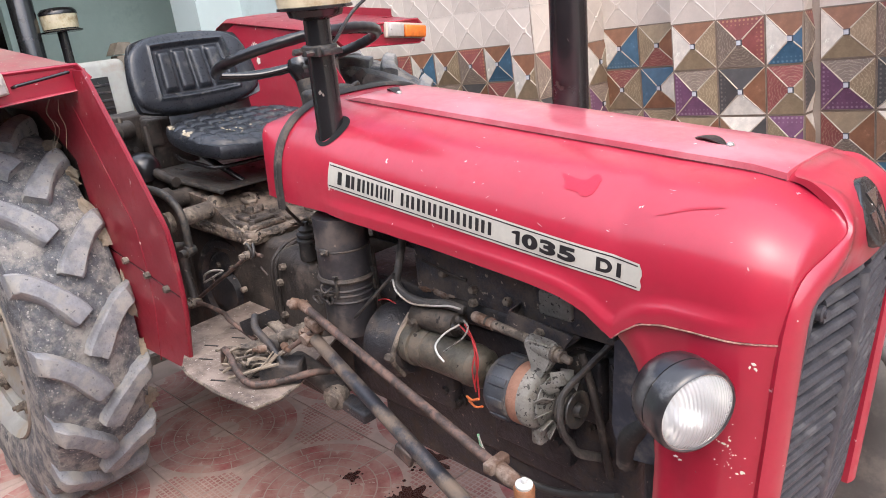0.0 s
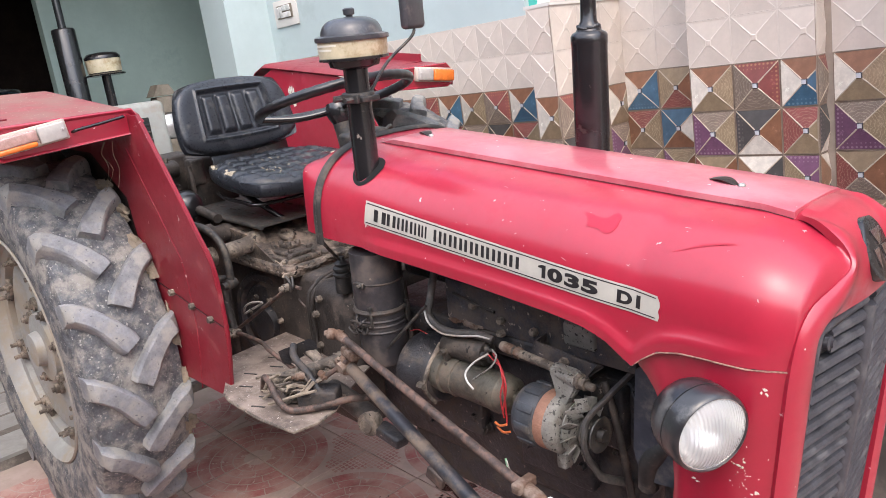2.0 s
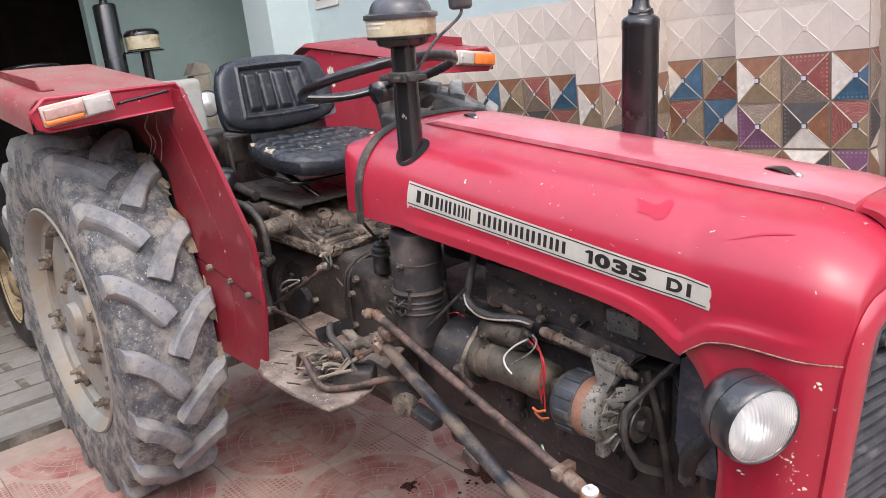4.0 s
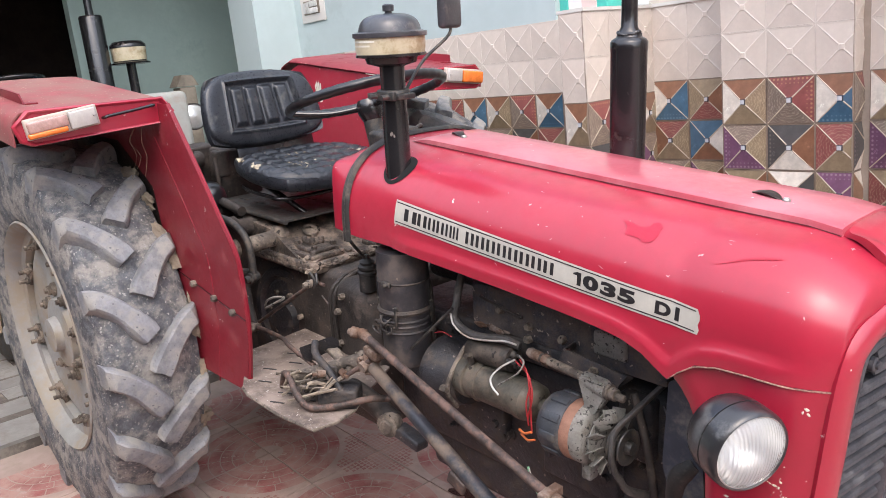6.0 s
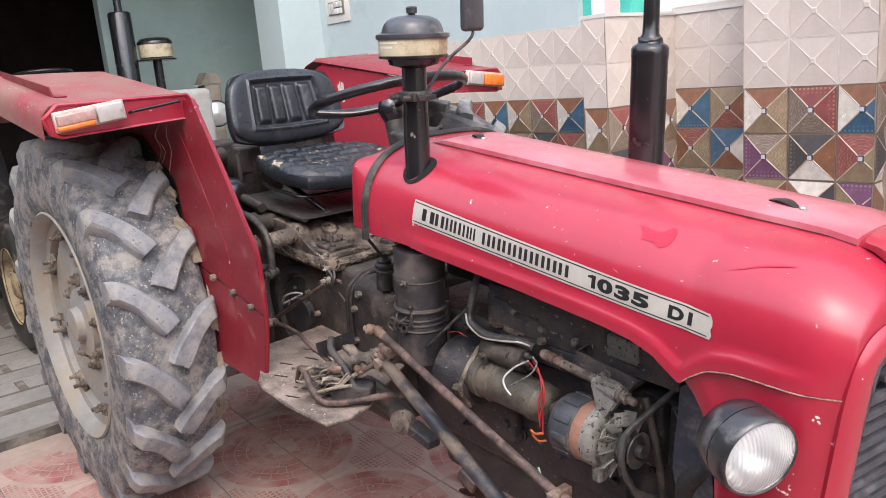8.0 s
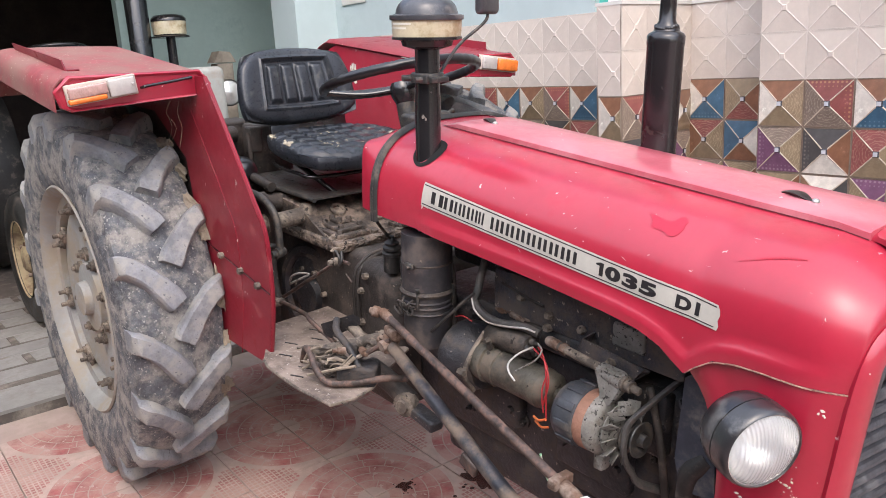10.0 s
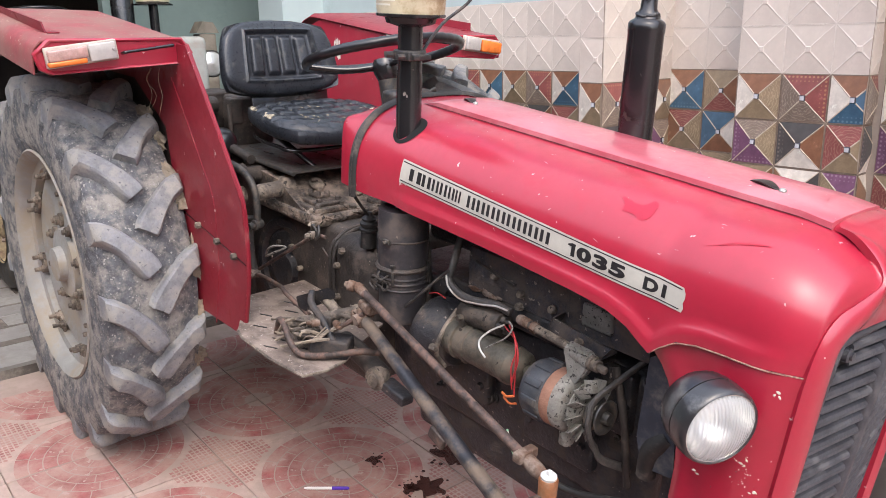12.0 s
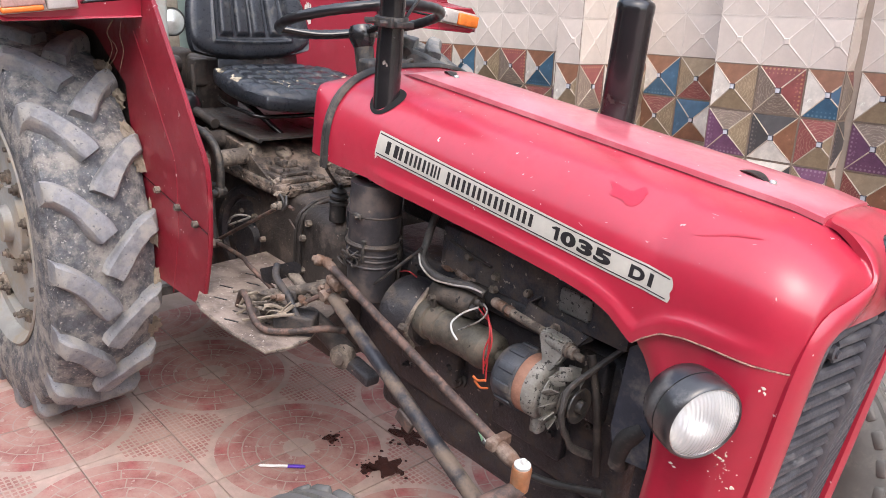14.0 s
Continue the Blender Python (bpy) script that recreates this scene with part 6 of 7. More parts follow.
# lift linkage and control box behind the seat
bm = B()
box(bm, (0.02, -0.02, 0.92), (0.50, 0.38, 0.10), 0.02)
part("hydraulic_case", bm, cast_dirty, tractor, "oily hydraulic case behind the seat")
bm = B()
box(bm, (0.06, -0.16, 1.07), (0.10, 0.12, 0.16), 0.012, Matrix.Rotation(radians(8), 4, "Z"))
box(bm, (0.13, -0.06, 1.04), (0.10, 0.16, 0.20), 0.015)
box(bm, (0.17, -0.13, 1.09), (0.05, 0.05, 0.09), 0.008)
lathe(bm, [(0.03, 0), (0.03, 0.05), (0.022, 0.055), (0.022, 0.08)], (0.14, -0.19, 1.11), (0.3, -1, 0), 14)
for dz in (0.0, 0.05):
    bolt(bm, (0.115, -0.18, 1.04 + dz), (1, 0, 0), 0.012, 0.016)
part("control_box", bm, cast_dirty, tractor, "dusty hydraulic control box")
bm = B()
lathe(bm, [(0.052, 0.0), (0.055, 0.02), (0.050, 0.045), (0.036, 0.064), (0.015, 0.073), (0.0, 0.074)], (0.24, -0.215, 0.975), (0.25, -0.2, 1), 28, caps=False)
part("dome_cover", bm, black_plain, tractor, "black domed cover", 60)
for pts, r, m_ in (([(0.12, -0.22, 0.98), (0.16, -0.23, 1.08), (0.15, -0.22, 1.15)], 0.010, steel_dark), ([(0.20, -0.16, 0.97), (0.22, -0.17, 1.06), (0.21, -0.17, 1.12)], 0.008, cast_dirty), ([(0.02, -0.20, 0.97), (0.05, -0.24, 1.12), (0.0, -0.24, 1.22)], 0.012, cast_dirty), ([(0.30, -0.20, 0.985), (0.36, -0.21, 0.985), (0.44, -0.21, 0.975)], 0.016, cast_dirty)):
    bm = B()
    tube(bm, pts, r, 8, 5)
    part("control_lever", bm, m_, tractor)

# ---- footplate with pedals ----
bm = B()
poly = [(0.68, -0.17), (0.70, -0.38), (0.90, -0.505), (0.95, -0.518), (1.10, -0.52), (1.232, -0.503), (1.240, -0.445), (1.225, -0.38), (1.17, -0.30), (1.10, -0.17)]
prism(bm, [(x, y, 0.622) for x, y in poly], (0, 0, 0.006))
plate = part("footplate", bm, plate_dusty, tractor, "slotted footplate covered with dust")
bm = B()
tube(bm, [(x, y, 0.625) for x, y in poly[2:9]], 0.004, 6, 1)
part("plate_rim", bm, cast_dusty, plate)
for x, y in ((0.86, -0.40), (0.92, -0.45), (0.88, -0.33), (0.97, -0.40), (0.94, -0.34), (1.02, -0.45), (1.05, -0.49), (1.00, -0.35), (1.10, -0.43), (0.82, -0.30)):
    bm = B()
    box(bm, (x, y, 0.6285), (0.040, 0.0045, 0.0015), 0, Matrix.Rotation(radians(28), 4, "Z"))
    part("plate_slot", bm, ink, plate)
for poly_, r, m_ in (([(1.03, -0.442, 0.668), (1.12, -0.37, 0.705), (1.215, -0.30, 0.743)], 0.0145, cast_dusty),
                     ([(0.985, -0.435, 0.632), (1.035, -0.452, 0.690), (1.075, -0.460, 0.686), (1.118, -0.470, 0.660), (1.158, -0.460, 0.640), (1.205, -0.41, 0.643), (1.245, -0.355, 0.652), (1.262, -0.30, 0.64)], 0.0085, rust_paint),
                     ([(1.131, -0.395, 0.664), (1.19, -0.365, 0.705), (1.245, -0.335, 0.750)], 0.0062, rust_paint),
                     ([(1.06, -0.37, 0.755), (1.09, -0.39, 0.737), (1.15, -0.392, 0.708), (1.19, -0.392, 0.668)], 0.0095, engine_black),
                     ([(1.045, -0.335, 0.735), (1.10, -0.34, 0.728), (1.145, -0.345, 0.712)], 0.014, cast_dusty),
                     ([(1.10, -0.30, 0.615), (1.19, -0.30, 0.603), (1.275, -0.30, 0.580)], 0.027, cast_dirty),
                     ([(0.90, -0.33, 0.66), (0.97, -0.355, 0.69), (1.04, -0.36, 0.70)], 0.007, cast_dirty)):
    bm = B()
    tube(bm, poly_, r, 10, 5)
    part("pedal_shaft", bm, m_, tractor)
bm = B()
pad_ = [(0.998, -0.385, 0.728), (1.113, -0.355, 0.783), (1.106, -0.350, 0.760), (1.003, -0.380, 0.695)]
prism(bm, pad_, (0.012, 0.016, -0.012))
bmesh.ops.bevel(bm, geom=list(bm.edges), offset=0.003, segments=2, affect="EDGES")
part("pedal_pad", bm, engine_black, tractor, "worn brake pedal")
bm = B()
lathe(bm, [(0.026, -0.02), (0.030, 0.0), (0.030, 0.012), (0.018, 0.016), (0.016, 0.022)], (1.275, -0.315, 0.580), (0.3, -1, 0), 16)
part("arm_boss", bm, cast_dusty, tractor)
rng = random.Random(21)
# twisted straw and rag about the pedal shaft
for i in range(22):
    bm = B()
    p = Vector((rng.uniform(1.04, 1.17), rng.uniform(-0.45, -0.40), rng.uniform(0.655, 0.69)))
    d = Vector((0.75, 0.5, 0.33)) * rng.uniform(0.02, 0.05) + Vector((rng.uniform(-0.02, 0.02), rng.uniform(-0.012, 0.012), rng.uniform(-0.02, 0.02)))
    tube(bm, [p - d, p + Vector((0, -0.006, rng.uniform(-0.008, 0.01))), p + d], rng.uniform(0.0016, 0.0055), 6, 4)
    part("rag_strand", bm, rag_dusty if i % 3 else cast_dusty, tractor)
for i in range(10):
    bm = B()
    c = Vector((rng.uniform(1.04, 1.22), rng.uniform(-0.42, -0.31), 0.0))
    c.z = 0.655 + 0.45 * (c.x - 1.04) + rng.uniform(-0.015, 0.02)
    d = Vector((rng.uniform(-1, 1), rng.uniform(-1, 0.2), rng.uniform(-0.3, 0.6)))
    lathe(bm, [(0.009, -0.010), (0.010, 0.0), (0.009, 0.010), (0.005, 0.011), (0.005, 0.022)], c, d, 8)
    part("clevis_bolt", bm, rust if i % 4 == 1 else cast_dusty, tractor)
for c, s_, m_ in (((1.175, -0.385, 0.652), (0.10, 0.06, 0.048), engine_black), ((1.09, -0.40, 0.655), (0.05, 0.05, 0.022), cast_dirty), ((1.225, -0.32, 0.735), (0.028, 0.05, 0.055), rust), ((1.13, -0.365, 0.690), (0.025, 0.03, 0.05), cast_dirty)):
    bm = B()
    box(bm, c, s_, 0.006, Matrix.Rotation(radians(38), 4, "Z"))
    part("pedal_bracket", bm, m_, tractor)
bm = B()
for i in range(9):
    a = rng.uniform(0, 6.28)
    torus(bm, (1.235 + 0.018 * math.cos(a), -0.285 + 0.012 * math.sin(a), 0.815 + rng.uniform(-0.02, 0.025)), (rng.uniform(-1, 1), rng.uniform(-1, 1), rng.uniform(-1, 1)), rng.uniform(0.009, 0.014), 0.0028, 18, 6)
part("return_spring", bm, cast_dirty, tractor, "greasy coiled return spring")

# ---- steering links along the engine ----
bm = B()
cyl(bm, (1.215, -0.33, 0.807), (1.90, -0.415, 0.690), 0.0098, seg=14)
drag = part("drag_link", bm, rust_paint, tractor, "rusty steering drag link")
bm = B()
lathe(bm, [(0.010, -0.012), (0.012, -0.008), (0.012, 0.02), (0.010, 0.03)], (1.215, -0.33, 0.807), (0.98, -0.12, -0.17), 12)
lathe(bm, [(0.0, 0.026), (0.007, 0.025), (0.009, 0.018), (0.014, 0.016), (0.014, 0.0), (0.010, -0.004), (0.013, -0.008), (0.013, -0.022)], (1.197, -0.332, 0.805), (-0.75, -0.5, 0.15), 12)
part("ball_end", bm, rust, drag)
bm = B()
lathe(bm, [(0.013, -0.05), (0.015, -0.045), (0.015, 0.0), (0.011, 0.02)], (1.90, -0.415, 0.690), (0.98, -0.12, -0.17), 12)
box(bm, (1.865, -0.411, 0.703), (0.02, 0.05, 0.02), 0.003)
part("link_clamp", bm, rust, drag)
orange_cap = material("orange_cap", (0.25, 0.10, 0.04), 0.55, var=0.3, scale=30, dirt=(0.25, 0.18, 0.12), amount=0.4)
bm = B()
lathe(bm, [(0.017, -0.045), (0.018, 0.0), (0.016, 0.003)], (1.932, -0.42, 0.690), (0.05, -0.05, 1), 20)
part("joint_boot", bm, orange_cap, drag, "orange rubber joint boot")
bm = B()
lathe(bm, [(0.0145, 0.0), (0.015, 0.006), (0.010, 0.009), (0.0, 0.009)], (1.932, -0.42, 0.692), (0.05, -0.05, 1), 20)
bolt(bm, (1.933, -0.42, 0.702), (0, 0, 1), 0.006, 0.006)
part("joint_cap", bm, wire_white, drag)
bm = B()
cyl(bm, (1.245, -0.33, 0.728), (2.02, -0.44, 0.50), 0.0150, 0.0175, 18)
rod = part("radius_rod", bm, material("rod_paint", (0.035, 0.037, 0.045), 0.45, 0.3, var=0.4, scale=14, dirt=(0.20, 0.155, 0.12), amount=0.42, dscale=9, bump=0.25), tractor, "dark steel radius rod")
bm = B()
box(bm, (1.25, -0.325, 0.768), (0.05, 0.035, 0.025), 0.006, Matrix.Rotation(radians(10), 4, "Y"))
lathe(bm, [(0.014, -0.025), (0.014, 0.025)], (1.23, -0.33, 0.735), (0, 1, 0.2), 12)
part("rod_yoke", bm, rust, rod)
bm = B()
box(bm, (1.60, -0.395, 0.60), (0.05, 0.012, 0.03), 0.004, Matrix.Rotation(radians(20), 4, "Y"))
part("rod_lug", bm, rust_paint, rod)
bm = B()
box(bm, (1.335, -0.30, 0.562), (0.09, 0.04, 0.028), 0.006, Matrix.Rotation(radians(8), 4, "Y"))
part("step_bracket", bm, engine_black, tractor)
bm = B()
box(bm, (1.93, 0, 0.40), (0.085, 1.06, 0.09), 0.012)
part("front_axle", bm, engine_black, tractor, "black front axle beam")
for s in (-1, 1):
    bm = B()
    lathe(bm, [(0.04, 0.28), (0.04, 0.46), (0.025, 0.47), (0.025, 0.62)], (1.90, s * 0.52, 0), (0, 0, 1), 16)
    lathe(bm, [(0.03, 0), (0.03, 0.12)], (1.86, s * 0.53, 0.355), (0, s, 0), 14)
    part("king_pin", bm, engine_black, tractor)
    bm = B()
    tube(bm, [(1.90, s * 0.52, 0.62), (1.92, s * 0.47, 0.64), (1.932, s * 0.42, 0.645)], 0.016, 8, 4)
    part("steering_arm", bm, rust_paint, tractor)

# ---- engine ----
bm = B()
box(bm, (1.52, 0, 0.62), (0.88, 0.24, 0.34), 0.018)
block = part("engine_block", bm, engine_black, tractor, "black oily engine block")
bm = B()
box(bm, (1.52, 0, 0.40), (0.70, 0.20, 0.14), 0.03, None, 3)
part("sump", bm, engine_black, block)
bm = B()
box(bm, (1.665, 0, 0.880), (0.53, 0.284, 0.108), 0.012)
head = part("cylinder_head", bm, head_blue, block, "dark blue-black cylinder head", 40)
bm = B()
box(bm, (1.46, -0.02, 0.80), (0.66, 0.23, 0.06), 0.012)
part("head_gasket_face", bm, engine_black, block)
bm = B()
for i in range(14):
    rngb = random.Random(200 + i)
    lump(bm, (rngb.uniform(1.42, 1.54), -0.139, 0.831 + rngb.uniform(-0.004, 0.004)), rngb.uniform(0.006, 0.012), (1.4, 0.4, 0.7), i)
part("rust_scale", bm, rust, block, "rust along the head's lower edge", 60)
for x, z in ((1.586, 0.867), (1.583, 0.836), (1.68, 0.862), (1.50, 0.885)):
    bm = B()
    bolt(bm, (x, -0.142, z), (0, -1, 0.1), 0.010, 0.014)
    part("head_stud", bm, cast_dusty, block)
bm = B()
box(bm, (1.53, 0, 0.925), (0.70, 0.17, 0.08), 0.02, None, 3)
part("rocker_cover", bm, engine_black, block)
for i in range(9):
    bm = B()
    bolt(bm, (1.42 + 0.055 * i, -0.115, 0.934), (0, 0, 1), 0.012, 0.016)
    part("head_bolt", bm, cast_dirty, block)
for x, z, sx, sz in ((1.30, 0.80, 0.10, 0.05), (1.40, 0.59, 0.20, 0.10), (1.72, 0.58, 0.20, 0.12), (1.86, 0.72, 0.08, 0.14)):
    bm = B()
    box(bm, (x, -0.13, z), (sx, 0.035, sz), 0.008)
    for dx in (-1, 1):
        bolt(bm, (x + dx * sx * 0.38, -0.148, z), (0, -1, 0), 0.010, 0.010)
    part("block_cover", bm, engine_black, block)
bm = B()
prism(bm, [(1.714, -0.180, 0.861), (1.863, -0.180, 0.848), (1.842, -0.180, 0.819), (1.699, -0.180, 0.829)], (0, 0.004, 0))
prism(bm, [(1.714, -0.180, 0.863), (1.712, -0.14, 0.866), (1.697, -0.14, 0.832), (1.699, -0.180, 0.829)], (-0.004, 0, 0))
prism(bm, [(1.699, -0.180, 0.829), (1.842, -0.180, 0.819), (1.845, -0.13, 0.822), (1.70, -0.13, 0.832)], (0, 0, -0.004))
shelf_ = part("mounting_plate", bm, head_blue, block, "bent steel mounting plate")
bm = B()
bolt(bm, (1.789, -0.181, 0.836), (0, -1, 0.2), 0.010, 0.014)
part("plate_bolt", bm, cast_dusty, shelf_)
bm = B()
box(bm, (1.80, -0.125, 0.882), (0.08, 0.05, 0.052), 0.006)
part("thermostat", bm, alloy, block, "oxidised alloy water outlet")
bm = B()
tube(bm, [(1.76, -0.11, 0.95), (1.84, -0.10, 0.97), (1.95, -0.05, 0.96)], 0.022, 10, 5)
part("top_hose", bm, black_rubber, block)
# air cleaner
cleaner_dusty = material("cleaner_dusty", (0.040, 0.038, 0.042), 0.42, var=0.3, scale=12, dirt=(0.115, 0.095, 0.085), amount=0.34, dscale=12, bump=0.2, bscale=60, chips=(0.19, 0.155, 0.13), chip_amount=0.10, chip_scale=70)
bm = B()
AX, AY = 1.238, -0.212
lathe(bm, [(0.0, 0.705), (0.055, 0.708), (0.060, 0.72), (0.060, 0.79), (0.0605, 0.795), (0.0605, 0.84), (0.063, 0.85), (0.063, 1.0)], (AX, AY, 0), (0, 0, 1), 32)
ac = part("air_cleaner", bm, cleaner_dusty, tractor, "black oil bath air cleaner with clips")
for z, r in ((0.800, 0.003), (0.816, 0.003), (0.829, 0.003), (0.852, 0.0075), (0.925, 0.0028)):
    bm = B()
    torus(bm, (AX, AY, z), (0, 0, 1), 0.0625, r, 32, 6)
    part("cleaner_band", bm, cast_dirty if z in (0.852, 0.925) else cleaner_dusty, ac)
for a in (-150, -60, 30):
    bm = B()
    p = Vector((AX + 0.067 * math.cos(radians(a)), AY + 0.067 * math.sin(radians(a)), 0.84))
    box(bm, p, (0.006, 0.006, 0.05), 0.001)
    box(bm, p + Vector((0, 0, 0.026)), (0.010, 0.010, 0.008), 0.001)
    part("cleaner_clip", bm, steel_dark, ac)
bm = B()
box(bm, (AX + 0.015, AY - 0.066, 0.927), (0.03, 0.008, 0.014), 0.003)
bolt(bm, (AX + 0.02, AY - 0.070, 0.927), (0, -1, 0), 0.005, 0.010)
part("band_clamp", bm, steel_dark, ac)
bm = B()
lathe(bm, [(0.03, 0), (0.028, 0.09)], (AX - 0.09, AY + 0.02, 0.90), (0, 0, -1), 16)
lathe(bm, [(0.012, 0), (0.012, -0.03)], (AX - 0.09, AY + 0.02, 0.90), (0, 0, -1), 10)
part("oil_filter", bm, engine_black, tractor)
# starter
bm = B()
lathe(bm, [(0.045, -0.05), (0.049, -0.03), (0.049, -0.02), (0.043, -0.018), (0.0435, 0.0), (0.0455, 0.001), (0.0455, 0.016), (0.0435, 0.017), (0.0435, 0.128), (0.0455, 0.129), (0.0455, 0.146), (0.043, 0.148), (0.042, 0.168), (0.035, 0.178), (0.016, 0.180), (0.016, 0.19)], (1.488, -0.205, 0.728), (1, 0.02, -0.02), 32)
starter = part("starter", bm, starter_grey, tractor, "dusty grey starter motor")
bm = B()
lathe(bm, [(0.022, -0.02), (0.027, -0.016), (0.0275, 0.0), (0.029, 0.002), (0.029, 0.095), (0.0275, 0.097), (0.0275, 0.112), (0.020, 0.114), (0.014, 0.12)], (1.468, -0.192, 0.795), (1, 0.0, 0.06), 24)
box(bm, (1.472, -0.215, 0.778), (0.018, 0.018, 0.04), 0.004)
bolt(bm, (1.472, -0.225, 0.792), (0, -1, 0), 0.008, 0.01)
part("solenoid", bm, starter_dark, starter)
for p in ((1.590, -0.205, 0.822), (1.592, -0.20, 0.795), (1.585, -0.215, 0.808)):
    bm = B()
    lathe(bm, [(0.008, 0), (0.008, 0.01), (0.004, 0.012), (0.004, 0.025)], p, (1, 0, 0), 8)
    part("terminal", bm, steel_dark, starter)
bm = B()
lathe(bm, [(0.085, 0), (0.088, 0.01), (0.088, 0.05), (0.07, 0.08), (0.062, 0.10)], (1.33, -0.175, 0.70), (1, 0, 0), 28)
part("starter_bell", bm, engine_black, starter)
for a in (60, 180, 300):
    bm = B()
    bolt(bm, (1.435, -0.205 + 0.070 * math.cos(radians(a)), 0.715 + 0.070 * math.sin(radians(a))), (1, 0, 0), 0.010, 0.014)
    part("flange_nut", bm, cast_dusty, starter)
bm = B()
tube(bm, [(1.43, -0.195, 0.79), (1.438, -0.245, 0.75), (1.434, -0.262, 0.70), (1.43, -0.23, 0.65)], 0.006, 8, 5)
part("gasket_lip", bm, cast_dusty, starter)
# alternator
slate_grey = material("slate_grey", (0.05, 0.055, 0.065), 0.5, 0.2, var=0.3, scale=20, dirt=(0.16, 0.14, 0.12), amount=0.35, dscale=16, bump=0.3)
alt_d = Vector((1, 0.0, 0.03)).normalized()
ao = Vector((1.700, -0.206, 0.710))
bm = B()
lathe(bm, [(0.045, 0.0), (0.060, 0.006), (0.066, 0.02), (0.066, 0.062), (0.062, 0.066)], ao, alt_d, 32)
alt = part("alternator", bm, slate_grey, tractor, "alternator with copper winding band")
for k in range(10):
    a = 2 * math.pi * k / 10
    bm = B()
    c = ao + alt_d * 0.04 + Vector((0, 0.066 * math.cos(a), 0.066 * math.sin(a)))
    box(bm, c, (0.042, 0.006, 0.018), 0.002, Matrix.Rotation(a - math.pi / 2 + math.pi / 2, 4, "X"))
    part("housing_fin", bm, slate_grey, alt)
bm = B()
lathe(bm, [(0.062, 0.064), (0.063, 0.066), (0.063, 0.088), (0.062, 0.09)], ao, alt_d, 40)
part("winding_band", bm, copper, alt, "copper winding band")
bm = B()
lathe(bm, [(0.058, 0.088), (0.063, 0.09), (0.063, 0.106), (0.054, 0.114), (0.03, 0.120)], ao, alt_d, 32)
box(bm, ao + alt_d * 0.10 + Vector((0.005, -0.01, -0.075)), (0.024, 0.03, 0.04), 0.006)
part("end_frame", bm, alloy, alt, "corroded alloy end frame")
for k in range(12):
    a = 2 * math.pi * k / 12
    bm = B()
    c = ao + alt_d * 0.146 + Vector((0, 0.052 * math.cos(a), 0.052 * math.sin(a)))
    box(bm, c, (0.026, 0.030, 0.0022), 0.0008, Matrix.Rotation(a, 4, "X") @ Matrix.Rotation(radians(12), 4, "Z") @ Matrix.Rotation(radians(38), 4, "Y"))
    part("fan_blade", bm, alloy, alt)
bm = B()
lathe(bm, [(0.055, 0.132), (0.056, 0.135), (0.02, 0.137)], ao, alt_d, 28)
part("fan_disc", bm, alloy, alt)
bm = B()
lathe(bm, [(0.036, 0.160), (0.037, 0.163), (0.026, 0.174), (0.026, 0.176), (0.037, 0.187), (0.036, 0.190), (0.022, 0.191), (0.014, 0.186), (0.012, 0.20), (0.0, 0.20)], ao, alt_d, 32)
part("pulley", bm, steel_dark, alt, "worn steel belt pulley")
# bracket rod and the cast arm that hangs from it
bm = B()
tube(bm, [(1.650, -0.198, 0.836), (1.72, -0.20, 0.831), (1.789, -0.20, 0.825)], 0.0095, 12, 3)
part("adjuster_arm", bm, cast_dusty, alt)
bm = B()
lathe(bm, [(0.009, -0.02), (0.012, -0.012), (0.012, 0.012), (0.009, 0.016)], (1.650, -0.198, 0.836), (1, 0, -0.1), 10)
lathe(bm, [(0.0125, 0.0), (0.0125, 0.014)], (1.672, -0.199, 0.834), (1, 0, -0.1), 6)
part("adjuster_nut", bm, rust, alt)
bm = B()
prism(bm, [(1.775, -0.222, 0.832), (1.792, -0.222, 0.842), (1.838, -0.222, 0.840), (1.850, -0.222, 0.826), (1.839, -0.222, 0.798), (1.820, -0.222, 0.770), (1.808, -0.222, 0.756), (1.790, -0.222, 0.758), (1.798, -0.222, 0.786)], (0, 0.026, 0))
bmesh.ops.bevel(bm, geom=list(bm.edges), offset=0.004, segments=2, affect="EDGES")
lathe(bm, [(0.0165, -0.03), (0.0165, 0.03)], (1.812, -0.208, 0.824), (1, -0.1, -0.08), 16)
part("adjuster_plate", bm, alloy, alt, "speckled alloy bracket casting", 40)
bm = B()
lathe(bm, [(0.016, 0), (0.017, 0.003), (0.017, 0.008), (0.013, 0.009), (0.013, 0.022), (0.008, 0.023), (0.008, 0.040), (0.006, 0.042)], (1.842, -0.211, 0.822), (1, -0.1, -0.08), 8)
part("adjuster_bolt", bm, cast_dusty, alt)
# belt, a closed loop over three pulleys
bm = B()
bx = ao.x + 0.176
tube(bm, [(1.913, -0.12, 0.829), (1.894, -0.185, 0.793), (1.872, -0.225, 0.753), (bx, -0.243, 0.722), (bx, -0.243, 0.698), (bx, -0.232, 0.669), (1.876, -0.215, 0.645), (1.884, -0.185, 0.605), (1.91, -0.06, 0.55), (1.93, 0.05, 0.60), (1.95, 0.06, 0.84), (1.935, -0.03, 0.875), (1.913, -0.12, 0.829)], 0.0105, 8, 6, False, 0.6)
part("fan_belt", bm, hose_grey, tractor, "slack grey fan belt")
bm = B()
lathe(bm, [(0.075, 0), (0.075, 0.025)], (1.93, -0.01, 0.60), (1, 0, 0), 28)
part("crank_pulley", bm, engine_black, tractor)
bm = B()
lathe(bm, [(0.05, 0), (0.05, 0.06)], (1.92, 0, 0.85), (1, 0, 0), 24)
